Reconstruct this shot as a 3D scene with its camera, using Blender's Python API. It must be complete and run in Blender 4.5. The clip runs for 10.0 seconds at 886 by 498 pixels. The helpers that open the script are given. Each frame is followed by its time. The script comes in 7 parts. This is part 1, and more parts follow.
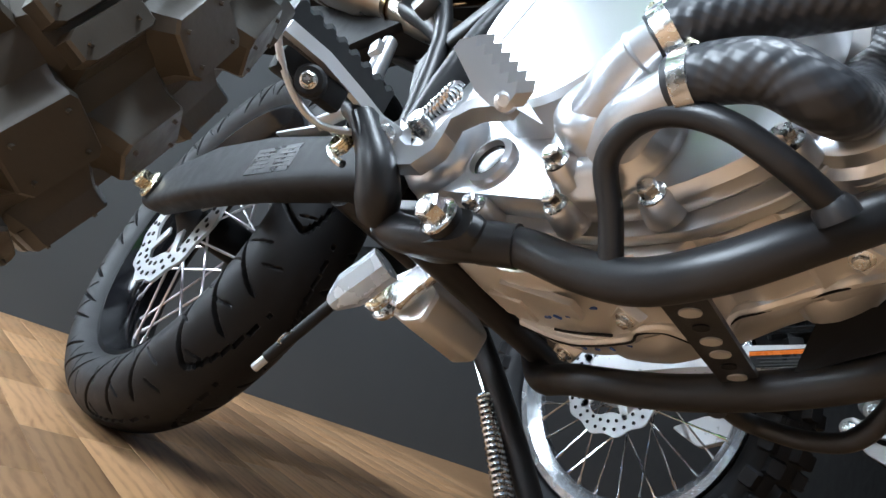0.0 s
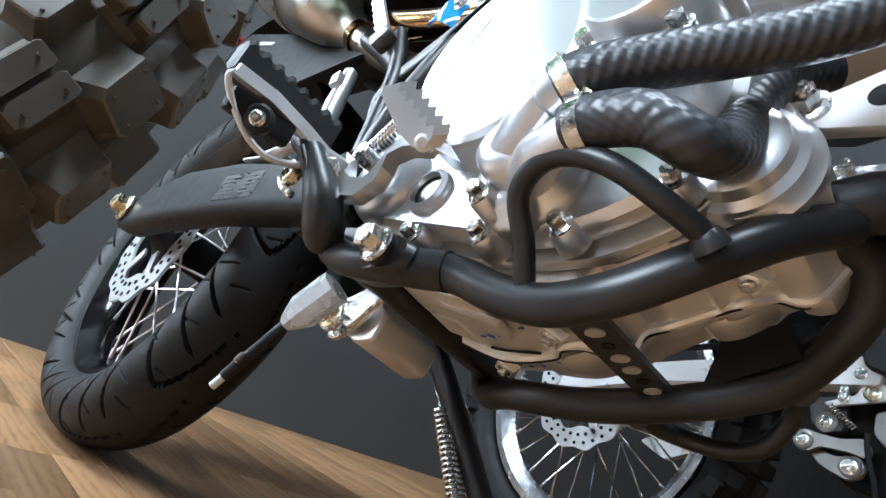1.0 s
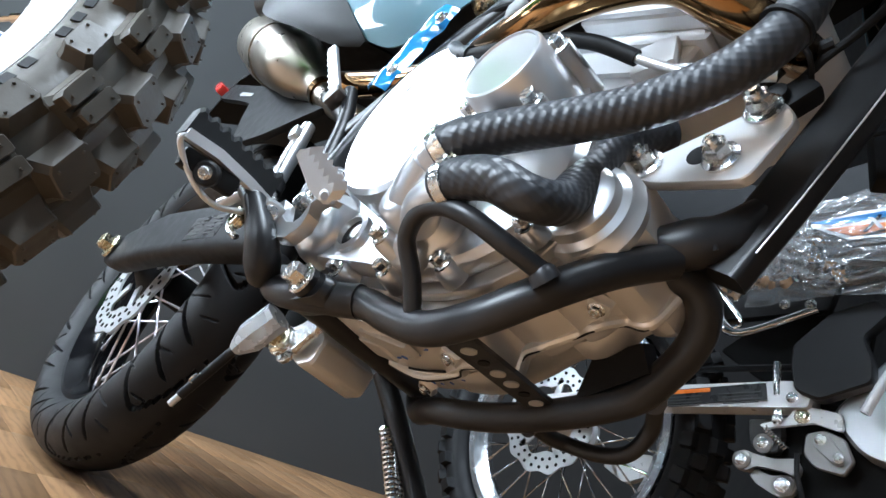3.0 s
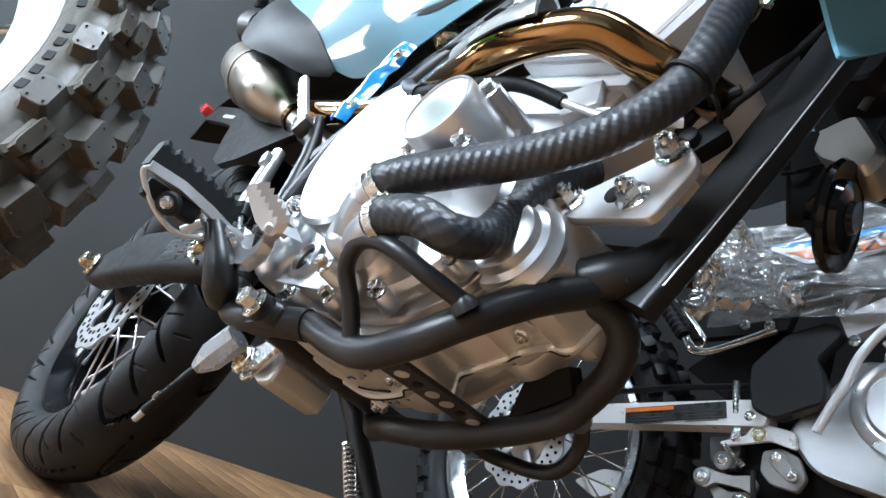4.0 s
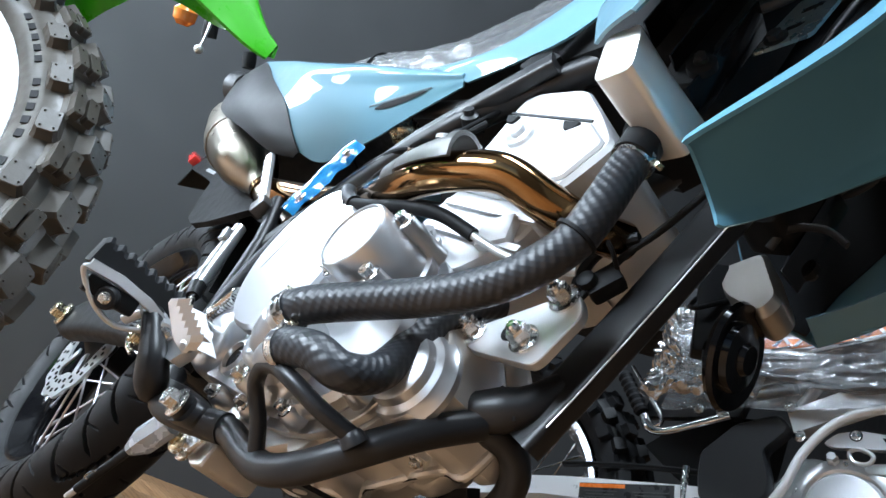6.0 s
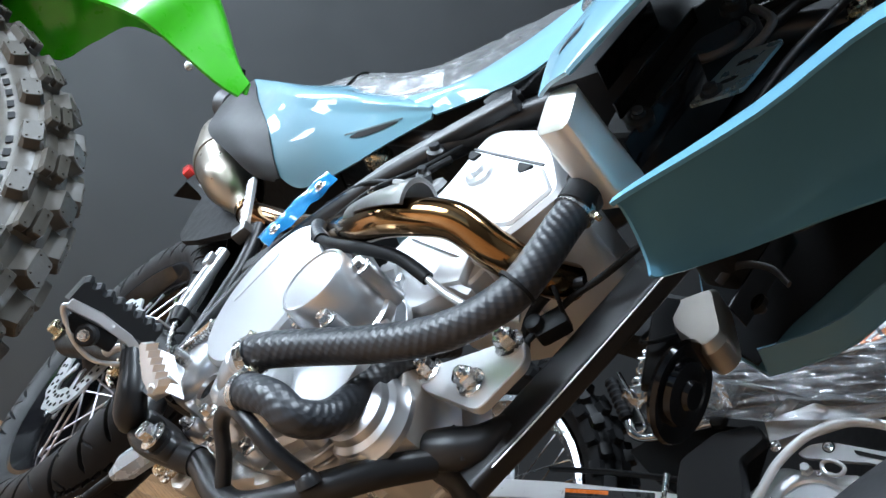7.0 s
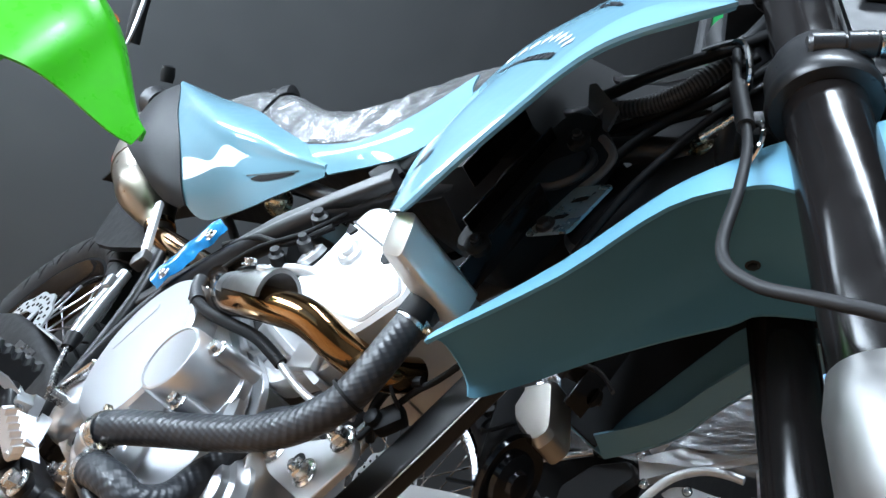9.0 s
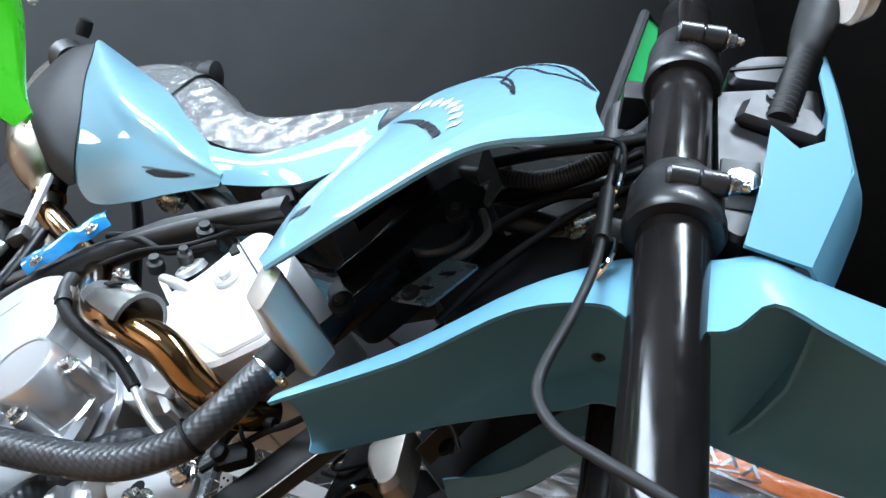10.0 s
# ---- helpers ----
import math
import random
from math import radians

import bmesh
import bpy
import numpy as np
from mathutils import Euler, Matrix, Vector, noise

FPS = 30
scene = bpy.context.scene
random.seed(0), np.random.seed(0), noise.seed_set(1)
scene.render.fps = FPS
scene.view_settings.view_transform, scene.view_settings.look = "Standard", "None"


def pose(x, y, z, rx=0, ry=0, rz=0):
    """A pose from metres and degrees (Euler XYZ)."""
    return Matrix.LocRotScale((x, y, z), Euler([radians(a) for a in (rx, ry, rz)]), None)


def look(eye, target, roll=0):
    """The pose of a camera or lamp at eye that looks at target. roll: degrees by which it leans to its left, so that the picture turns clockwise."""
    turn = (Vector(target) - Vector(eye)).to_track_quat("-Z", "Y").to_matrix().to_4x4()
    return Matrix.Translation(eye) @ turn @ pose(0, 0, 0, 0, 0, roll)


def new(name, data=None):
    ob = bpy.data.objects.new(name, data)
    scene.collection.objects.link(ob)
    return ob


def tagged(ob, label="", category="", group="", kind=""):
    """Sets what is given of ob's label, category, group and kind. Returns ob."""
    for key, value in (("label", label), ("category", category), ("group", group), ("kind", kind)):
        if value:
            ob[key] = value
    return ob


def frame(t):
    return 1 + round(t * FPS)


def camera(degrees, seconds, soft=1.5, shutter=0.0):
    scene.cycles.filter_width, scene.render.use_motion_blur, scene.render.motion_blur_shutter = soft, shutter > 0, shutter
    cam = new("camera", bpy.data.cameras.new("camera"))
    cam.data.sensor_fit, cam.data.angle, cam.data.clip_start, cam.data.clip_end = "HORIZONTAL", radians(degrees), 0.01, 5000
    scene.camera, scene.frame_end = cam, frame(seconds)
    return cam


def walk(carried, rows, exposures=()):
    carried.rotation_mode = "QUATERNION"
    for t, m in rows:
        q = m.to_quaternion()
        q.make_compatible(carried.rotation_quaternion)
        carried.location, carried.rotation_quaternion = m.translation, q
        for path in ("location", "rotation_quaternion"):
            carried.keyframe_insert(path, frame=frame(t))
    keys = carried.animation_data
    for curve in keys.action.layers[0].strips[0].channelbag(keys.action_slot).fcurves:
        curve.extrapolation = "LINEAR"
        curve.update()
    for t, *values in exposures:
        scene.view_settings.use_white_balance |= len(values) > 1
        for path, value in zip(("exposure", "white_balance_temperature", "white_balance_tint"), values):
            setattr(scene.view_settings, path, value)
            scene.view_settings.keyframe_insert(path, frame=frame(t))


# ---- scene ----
cam = camera(66.0, 10.0)
PATH = [
    (0.0, (0.9979, -0.3241, 0.1977), (0.2215, 0.2731, 0.3988), 22.20),
    (0.5, (1.0200, -0.3226, 0.2047), (0.2504, 0.2790, 0.4186), 21.70),
    (1.0, (1.0459, -0.3229, 0.2099), (0.2762, 0.2743, 0.4354), 21.82),
    (1.5, (1.0730, -0.3232, 0.2110), (0.3020, 0.2669, 0.4505), 21.86),
    (2.0, (1.0965, -0.3252, 0.2102), (0.3220, 0.2549, 0.4626), 21.73),
    (2.5, (1.1240, -0.3261, 0.2125), (0.3475, 0.2479, 0.4727), 21.73),
    (4.0, (1.2100, -0.3192, 0.2344), (0.4344, 0.2444, 0.5185), 22.41),
    (4.5, (1.2296, -0.3211, 0.2521), (0.4546, 0.2390, 0.5447), 22.97),
    (5.0, (1.2393, -0.3222, 0.2741), (0.4635, 0.2315, 0.5768), 24.14),
    (5.5, (1.2554, -0.3191, 0.3017), (0.4766, 0.2243, 0.6152), 25.75),
    (7.0, (1.3250, -0.3259, 0.3790), (0.5299, 0.2102, 0.6625), 25.43),
    (7.5, (1.3425, -0.3263, 0.4134), (0.5516, 0.2276, 0.6735), 24.32),
    (8.0, (1.3680, -0.3317, 0.4484), (0.5796, 0.2329, 0.6927), 25.03),
    (8.5, (1.3888, -0.3390, 0.4824), (0.6104, 0.2381, 0.7296), 26.55),
    (9.0, (1.4056, -0.3451, 0.5169), (0.6454, 0.2550, 0.7659), 28.73),
    (9.5, (1.4169, -0.3555, 0.5634), (0.6890, 0.2814, 0.8174), 31.73),
    (10.0, (1.4340, -0.3662, 0.6052), (0.7486, 0.3136, 0.8662), 35.17),
]
walk(cam, [(t, look(eye, target, roll)) for t, eye, target, roll in PATH], [(0.0, 0.3), (1.0, 0.3), (2.5, 0.26), (4.5, 0.17), (5.5, 0.1), (7.0, 0.07), (10.0, 0.08)])

# ---- daylight through the wide opening on the side of the green motorcycle ----
world = bpy.data.worlds.new("sky")
scene.world = world
world.use_nodes = True
wn = world.node_tree.nodes
wl = world.node_tree.links
sky = wn.new("ShaderNodeTexSky")
sky.sky_type, sky.sun_disc = "NISHITA", False
sky.sun_elevation, sky.sun_rotation = radians(60), radians(60)
wn["Background"].inputs["Strength"].default_value = 0.12
wl.new(sky.outputs["Color"], wn["Background"].inputs["Color"])
sun = new("sun", bpy.data.lights.new("sun", "SUN"))
sun.data.energy, sun.data.angle, sun.data.color = 2.0, radians(0.6), (1.0, 0.96, 0.9)
sun.matrix_world = look((6, 3.5, 12), (0, 0, 0))


def area(name, eye, target, w, h, power, color=(1, 1, 1)):
    lamp = new(name, bpy.data.lights.new(name, "AREA"))
    lamp.data.shape, lamp.data.size, lamp.data.size_y = "RECTANGLE", w, h
    lamp.data.energy, lamp.data.color = power, color
    lamp.matrix_world = look(eye, target)
    return lamp


area("shopfront_daylight", (-0.15, -2.5, 1.45), (0.2, 0.1, 0.7), 2.6, 0.9, 305, (0.78, 0.92, 1.07))
area("side_window_daylight", (-2.98, -1.55, 2.8), (0.6, -0.05, 0.5), 1.6, 1.6, 240, (0.78, 0.92, 1.07))
area("corner_window_daylight", (-2.72, -2.62, 0.95), (0.45, -0.05, 0.72), 0.5, 0.8, 34, (0.78, 0.92, 1.07))
area("ceiling_light_panel", (1.3, -1.3, 4.55), (1.3, -1.3, 0), 2.2, 0.6, 280, (0.78, 0.92, 1.07))
scene.view_settings.exposure = 0.0


# ---- mesh helpers ----
def V(*a):
    return Vector(a)


def smooth_path(pts, n=6, closed=False):
    """Catmull-Rom through the points."""
    P = [Vector(p) for p in pts]
    out = []
    m = len(P)
    for i in range(m if closed else m - 1):
        a, b, c, d = (P[(i + k) % m] if closed else P[min(max(i + k, 0), m - 1)] for k in (-1, 0, 1, 2))
        for j in range(n):
            t = j / n
            out.append(0.5 * ((2 * b) + (c - a) * t + (2 * a - 5 * b + 4 * c - d) * t * t + (3 * b - a - 3 * c + d) * t ** 3))
    if not closed:
        out.append(P[-1])
    return out


def tube(pts, r, seg=16, n=6, closed=False, squash=1.0, caps=True, bm=None):
    """A round tube along a smooth path; r is one radius or one for each given point."""
    bm = bm or bmesh.new()
    path = smooth_path(pts, n, closed) if n > 1 else [Vector(p) for p in pts]
    m = len(path)
    rs = [r] * m if not isinstance(r, (list, tuple)) else [float(np.interp(i / (m - 1) * (len(r) - 1), range(len(r)), r)) for i in range(m)]
    up = Vector((0.03, 0.1, 1)).normalized()
    rings = []
    last = None
    for i, p in enumerate(path):
        a, b = path[(i - 1) % m] if closed or i else path[0], path[(i + 1) % m] if closed or i < m - 1 else path[-1]
        d = (b - a).normalized()
        side = d.cross(up) if last is None else last - d * last.dot(d)
        if side.length < 1e-5:
            side = d.cross(Vector((1, 0, 0)))
        side.normalize()
        last = side
        top = side.cross(d)
        rings.append([bm.verts.new(p + rs[i] * (math.cos(k) * side + squash * math.sin(k) * top)) for k in (2 * math.pi * j / seg for j in range(seg))])
    for i in range(m if closed else m - 1):
        A, B = rings[i], rings[(i + 1) % m]
        for j in range(seg):
            bm.faces.new((A[j], A[(j + 1) % seg], B[(j + 1) % seg], B[j]))
    if caps and not closed:
        bm.faces.new(rings[0][::-1])
        bm.faces.new(rings[-1])
    return bm


def basis(axis):
    axis = Vector(axis).normalized()
    a = axis.cross(Vector((0, 0, 1)) if abs(axis.z) < 0.9 else Vector((1, 0, 0))).normalized()
    return a, axis.cross(a), axis


def lathe(profile, origin, axis, seg=32, bm=None, turn=0.0):
    """A body turned round an axis: profile of (height along the axis, radius)."""
    bm = bm or bmesh.new()
    a, b, c = basis(axis)
    o = Vector(origin)
    rings = []
    for h, r in profile:
        if r < 1e-6:
            rings.append([bm.verts.new(o + c * h)])
        else:
            rings.append([bm.verts.new(o + c * h + r * (math.cos(k) * a + math.sin(k) * b)) for k in (turn + 2 * math.pi * j / seg for j in range(seg))])
    for A, B in zip(rings, rings[1:]):
        for j in range(seg):
            q = [A[j % len(A)], A[(j + 1) % len(A)], B[(j + 1) % len(B)], B[j % len(B)]]
            q = list(dict.fromkeys(q))
            if len(q) > 2:
                bm.faces.new(q)
    for R, flip in ((rings[0], True), (rings[-1], False)):
        if len(R) > 2:
            bm.faces.new(R[::-1] if flip else R)
    return bm


def rounded(pts, r, n=4):
    """A closed 2D outline with its corners rounded."""
    out = []
    m = len(pts)
    for i in range(m):
        p, a, b = Vector(pts[i]), Vector(pts[i - 1]), Vector(pts[(i + 1) % m])
        ra = min(r, (a - p).length * 0.45)
        rb = min(r, (b - p).length * 0.45)
        s, e = p + (a - p).normalized() * ra, p + (b - p).normalized() * rb
        for k in range(n + 1):
            t = k / n
            out.append((1 - t) ** 2 * s + 2 * t * (1 - t) * p + t * t * e)
    return out


def plate(outline, place, depth, bevel=0.0, bm=None):
    """An outline extruded from the plane; place maps (u, v, w) to 3D, with w across the plane."""
    bm = bm or bmesh.new()
    m = len(outline)
    cx = sum(p[0] for p in outline) / m
    cy = sum(p[1] for p in outline) / m
    size = max(max(abs(p[0] - cx), abs(p[1] - cy)) for p in outline)
    k = 1 - bevel / max(size, 1e-6)
    layers = [(0, k), (bevel, 1), (depth - bevel, 1), (depth, k)] if bevel > 0 else [(0, 1), (depth, 1)]
    rings = [[bm.verts.new(Vector(place(cx + (p[0] - cx) * s, cy + (p[1] - cy) * s, w))) for p in outline] for w, s in layers]
    for A, B in zip(rings, rings[1:]):
        for j in range(m):
            bm.faces.new((A[j], A[(j + 1) % m], B[(j + 1) % m], B[j]))
    bm.faces.new(rings[0][::-1])
    bm.faces.new(rings[-1])
    return bm


def side_place(y0):
    """Outlines in the x-z plane at depth y0, extruded towards the bike's right side."""
    return lambda u, v, w: (u, y0 - w, v)


def box(centre, size, turn=(0, 0, 0), bevel=0.0, bm=None):
    bm = bm or bmesh.new()
    made = bmesh.ops.create_cube(bm, size=1.0)["verts"]
    if bevel > 0:
        for v in made:
            v.co = Vector((v.co.x * size[0], v.co.y * size[1], v.co.z * size[2]))
        edges = list({e for v in made for e in v.link_edges})
        res = bmesh.ops.bevel(bm, geom=edges, offset=bevel, segments=2, profile=0.6, affect="EDGES")
        made = list({v for f in res["faces"] for v in f.verts} | {v for v in made if v.is_valid})
    else:
        for v in made:
            v.co = Vector((v.co.x * size[0], v.co.y * size[1], v.co.z * size[2]))
    m = pose(*centre, *turn)
    for v in made:
        v.co = m @ v.co
    return bm


def loft(sections, closed_ring=True, caps=True, bm=None):
    bm = bm or bmesh.new()
    rings = [[bm.verts.new(Vector(p)) for p in s] for s in sections]
    n = len(rings[0])
    for A, B in zip(rings, rings[1:]):
        for j in range(n if closed_ring else n - 1):
            bm.faces.new((A[j], A[(j + 1) % n], B[(j + 1) % n], B[j]))
    if caps and closed_ring:
        bm.faces.new(rings[0][::-1])
        bm.faces.new(rings[-1])
    return bm


def shell(grid, thick, bm=None):
    """A sheet of a grid of points, given thickness along its normals."""
    bm = bm or bmesh.new()
    rows, cols = len(grid), len(grid[0])
    G = [[Vector(p) for p in row] for row in grid]
    nor = [[None] * cols for _ in range(rows)]
    for i in range(rows):
        for j in range(cols):
            du = G[min(i + 1, rows - 1)][j] - G[max(i - 1, 0)][j]
            dv = G[i][min(j + 1, cols - 1)] - G[i][max(j - 1, 0)]
            nor[i][j] = du.cross(dv).normalized()
    top = [[bm.verts.new(G[i][j]) for j in range(cols)] for i in range(rows)]
    low = [[bm.verts.new(G[i][j] - nor[i][j] * thick) for j in range(cols)] for i in range(rows)]
    for i in range(rows - 1):
        for j in range(cols - 1):
            bm.faces.new((top[i][j], top[i + 1][j], top[i + 1][j + 1], top[i][j + 1]))
            bm.faces.new((low[i][j], low[i][j + 1], low[i + 1][j + 1], low[i + 1][j]))
    rim = [(0, j) for j in range(cols)] + [(i, cols - 1) for i in range(1, rows)] + [(rows - 1, j) for j in range(cols - 2, -1, -1)] + [(i, 0) for i in range(rows - 2, 0, -1)]
    for a, b in zip(rim, rim[1:] + rim[:1]):
        bm.faces.new((top[a[0]][a[1]], top[b[0]][b[1]], low[b[0]][b[1]], low[a[0]][a[1]]))
    return bm


def sheet(grid):
    """A single sheet of film, too thin to need two sides."""
    bm = bmesh.new()
    G = [[bm.verts.new(Vector(p)) for p in row] for row in grid]
    for A, B in zip(G, G[1:]):
        for j in range(len(A) - 1):
            bm.faces.new((A[j], B[j], B[j + 1], A[j + 1]))
    return bm


def on_grid(grid, u, v, lift=0.0):
    """A point on a grid of points at fractions u (along rows) and v (across), raised along the normal."""
    i, j = u * (len(grid) - 1), v * (len(grid[0]) - 1)
    a, b = min(int(i), len(grid) - 2), min(int(j), len(grid[0]) - 2)
    P = [[Vector(grid[a + x][b + y]) for y in (0, 1)] for x in (0, 1)]
    p = P[0][0].lerp(P[1][0], i - a).lerp(P[0][1].lerp(P[1][1], i - a), j - b)
    n = (P[1][0] - P[0][0]).cross(P[0][1] - P[0][0]).normalized()
    return p + n * lift


def ribbon(grid, pts, width, lift=0.0008, n=5):
    """A decal line lying on a grid, along points (u, v)."""
    path = [on_grid(grid, p.x, p.y, lift) for p in smooth_path([(u, v, 0) for u, v in pts], n)]
    nor = [(on_grid(grid, p.x, p.y, 1) - on_grid(grid, p.x, p.y, 0)).normalized() for p in smooth_path([(u, v, 0) for u, v in pts], n)]
    bm = bmesh.new()
    pairs = []
    for k, p in enumerate(path):
        d = (path[min(k + 1, len(path) - 1)] - path[max(k - 1, 0)]).normalized()
        wide = float(np.interp(k / (len(path) - 1), np.linspace(0, 1, len(width)), width)) if isinstance(width, (list, tuple)) else width
        s = d.cross(nor[k]).normalized() * wide
        pairs.append([bm.verts.new(p - s), bm.verts.new(p - s * 0.2 + nor[k] * 0.0002), bm.verts.new(p + s)])
    for A, B in zip(pairs, pairs[1:]):
        for j in (0, 1):
            bm.faces.new((A[j], A[j + 1], B[j + 1], B[j]))
    return bm


def grid_from_rows(rows, n_along=6, n_across=4):
    """A finer grid, smooth through rows of points."""
    fine = [smooth_path(r, n_across) for r in rows]
    cols = [smooth_path([r[j] for r in fine], n_along) for j in range(len(fine[0]))]
    return [[cols[j][i] for j in range(len(cols))] for i in range(len(cols[0]))]


def hexagon(p, axis, r, h, bm=None, washer=True, dome=0.2):
    """A flanged hexagon bolt head standing on p."""
    bm = bm or bmesh.new()
    if washer:
        lathe([(0, r * 1.45), (h * 0.14, r * 1.45), (h * 0.26, r * 1.1)], p, axis, 20, bm)
    lathe([(h * 0.2, r), (h * 0.9, r), (h, r * 0.82)], p, axis, 6, bm)
    lathe([(h * 0.98, r * 0.6), (h * 1.02, r * 0.6), (h * 1.02, r * 0.45), (h * 0.96, r * 0.4)], p, axis, 14, bm)
    return bm


def finish(bm, name, material, angle=35):
    bmesh.ops.remove_doubles(bm, verts=bm.verts, dist=1e-6)
    bmesh.ops.recalc_face_normals(bm, faces=bm.faces)
    me = bpy.data.meshes.new(name)
    bm.to_mesh(me)
    bm.free()
    me.materials.append(material)
    me.polygons.foreach_set("use_smooth", [True] * len(me.polygons))
    me.set_sharp_from_angle(angle=radians(angle))
    return me


def part(name, bm, material, parent, label="", angle=35):
    """One mesh under a thing or under a part, in the thing's own axes."""
    ob = new(name, finish(bm, name, material, angle))
    ob.parent = parent
    if label:
        ob["label"] = label
    return ob


def thing(name, m, label, category, group=""):
    ob = new(name)
    ob.empty_display_size = 0.05
    ob.matrix_world = m
    return tagged(ob, label, category, group)


def structure(name, bm, material, label, category="", angle=35):
    ob = new(name, finish(bm, name, material, angle))
    return tagged(ob, label, category or name.split("_")[0], kind="structure")


# ---- materials ----
def material(name, color, rough=0.5, metal=0.0, coat=0.0, bump=0.0, bump_scale=200.0, vary=0.06, vary_scale=14.0, rough_vary=0.08,
             spec=0.5, trans=0.0, ior=1.5, emit=None, coat_rough=0.05):
    """A surface with fine grain in its relief and slow changes in tone and gloss."""
    m = bpy.data.materials.new(name)
    m.use_nodes = True
    nt = m.node_tree
    b = nt.nodes["Principled BSDF"]
    b.inputs["Metallic"].default_value = metal
    b.inputs["Specular IOR Level"].default_value = spec
    b.inputs["Coat Weight"].default_value = coat
    b.inputs["Coat Roughness"].default_value = coat_rough
    b.inputs["Transmission Weight"].default_value = trans
    b.inputs["IOR"].default_value = ior
    geo = nt.nodes.new("ShaderNodeTexCoord")
    slow = nt.nodes.new("ShaderNodeTexNoise")
    slow.inputs["Scale"].default_value, slow.inputs["Detail"].default_value = vary_scale, 6
    nt.links.new(geo.outputs["Object"], slow.inputs["Vector"])
    mix = nt.nodes.new("ShaderNodeMix")
    mix.data_type = "RGBA"
    lo = tuple(max(c * (1 - vary * 1.6), 0) for c in color)
    hi = tuple(min(c * (1 + vary), 1) for c in color)
    mix.inputs[6].default_value, mix.inputs[7].default_value = (*lo, 1), (*hi, 1)
    nt.links.new(slow.outputs["Fac"], mix.inputs[0])
    nt.links.new(mix.outputs[2], b.inputs["Base Color"])
    rr = nt.nodes.new("ShaderNodeMapRange")
    rr.inputs[1].default_value, rr.inputs[2].default_value = 0.3, 0.7
    rr.inputs[3].default_value, rr.inputs[4].default_value = max(rough - rough_vary, 0.02), min(rough + rough_vary, 1)
    wear = nt.nodes.new("ShaderNodeTexNoise")
    wear.inputs["Scale"].default_value, wear.inputs["Detail"].default_value = vary_scale * 4, 4
    nt.links.new(geo.outputs["Object"], wear.inputs["Vector"])
    nt.links.new(wear.outputs["Fac"], rr.inputs[0])
    nt.links.new(rr.outputs[0], b.inputs["Roughness"])
    if bump > 0:
        fine = nt.nodes.new("ShaderNodeTexNoise")
        fine.inputs["Scale"].default_value, fine.inputs["Detail"].default_value = bump_scale, 3
        nt.links.new(geo.outputs["Object"], fine.inputs["Vector"])
        bp = nt.nodes.new("ShaderNodeBump")
        bp.inputs["Strength"].default_value, bp.inputs["Distance"].default_value = bump, 0.001
        nt.links.new(fine.outputs["Fac"], bp.inputs["Height"])
        nt.links.new(bp.outputs["Normal"], b.inputs["Normal"])
    if emit:
        b.inputs["Emission Color"].default_value = (*emit[:3], 1)
        b.inputs["Emission Strength"].default_value = emit[3]
    return m


FRAME = material("satin_black_steel", (0.011, 0.011, 0.012), 0.38, 0.0, spec=0.4, bump=0.1, bump_scale=900, vary=0.15, rough_vary=0.04)
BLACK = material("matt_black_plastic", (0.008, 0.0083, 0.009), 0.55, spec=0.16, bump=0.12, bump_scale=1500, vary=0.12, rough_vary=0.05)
SATINCAP = material("satin_black_end_cap", (0.010, 0.0103, 0.0113), 0.48, spec=0.14, bump=0.08, bump_scale=1800, vary=0.04, rough_vary=0.02)
GREY = material("grey_black_plastic", (0.015, 0.0155, 0.017), 0.42, spec=0.4, bump=0.2, bump_scale=1500, vary=0.12)
RUBBER = material("black_rubber", (0.012, 0.012, 0.013), 0.55, spec=0.25, bump=0.15, bump_scale=700, vary=0.2)
TYRE = material("tyre_rubber", (0.012, 0.012, 0.013), 0.55, spec=0.25, bump=0.15, bump_scale=500, vary=0.25, vary_scale=9)
DUSTY = material("dusty_tyre_rubber", (0.066, 0.056, 0.043), 0.44, bump=0.12, bump_scale=350, vary=0.4, vary_scale=26, rough_vary=0.14)
GLOSSBLACK = material("gloss_black_rim", (0.006, 0.006, 0.007), 0.13, spec=0.3, coat=0.0, vary=0.1)
CAST = material("silver_painted_casting", (0.62, 0.63, 0.645), 0.3, 0.82, vary=0.0, rough_vary=0.0)
RAW = material("raw_sand_cast_aluminium", (0.72, 0.69, 0.65), 0.38, 0.75, bump=0.12, bump_scale=700, vary=0.08, rough_vary=0.1)
ALU = material("brushed_aluminium", (0.62, 0.63, 0.64), 0.34, 0.66, vary=0.03, rough_vary=0.02)
HEADCAST = material("bright_sand_cast_aluminium", (0.66, 0.665, 0.675), 0.42, 0.4, bump=0.1, bump_scale=700, vary=0.06)
ZINC = material("zinc_plated_steel", (0.7, 0.7, 0.69), 0.24, 1.0, vary=0.12, vary_scale=60)
YELLOWZINC = material("yellow_zinc_steel", (0.72, 0.66, 0.5), 0.25, 1.0, vary=0.2, vary_scale=60)
CHROME = material("polished_chrome", (0.8, 0.8, 0.8), 0.08, 1.0, vary=0.03)
TEAL = material("glossy_teal_plastic", (0.124, 0.262, 0.335), 0.5, coat=0.75, spec=0.15, vary=0.02, rough_vary=0.04, coat_rough=0.03)
TEALMATT = material("satin_teal_plastic", (0.105, 0.262, 0.355), 0.5, coat=0.1, spec=0.2, vary=0.02, rough_vary=0.04, coat_rough=0.12)
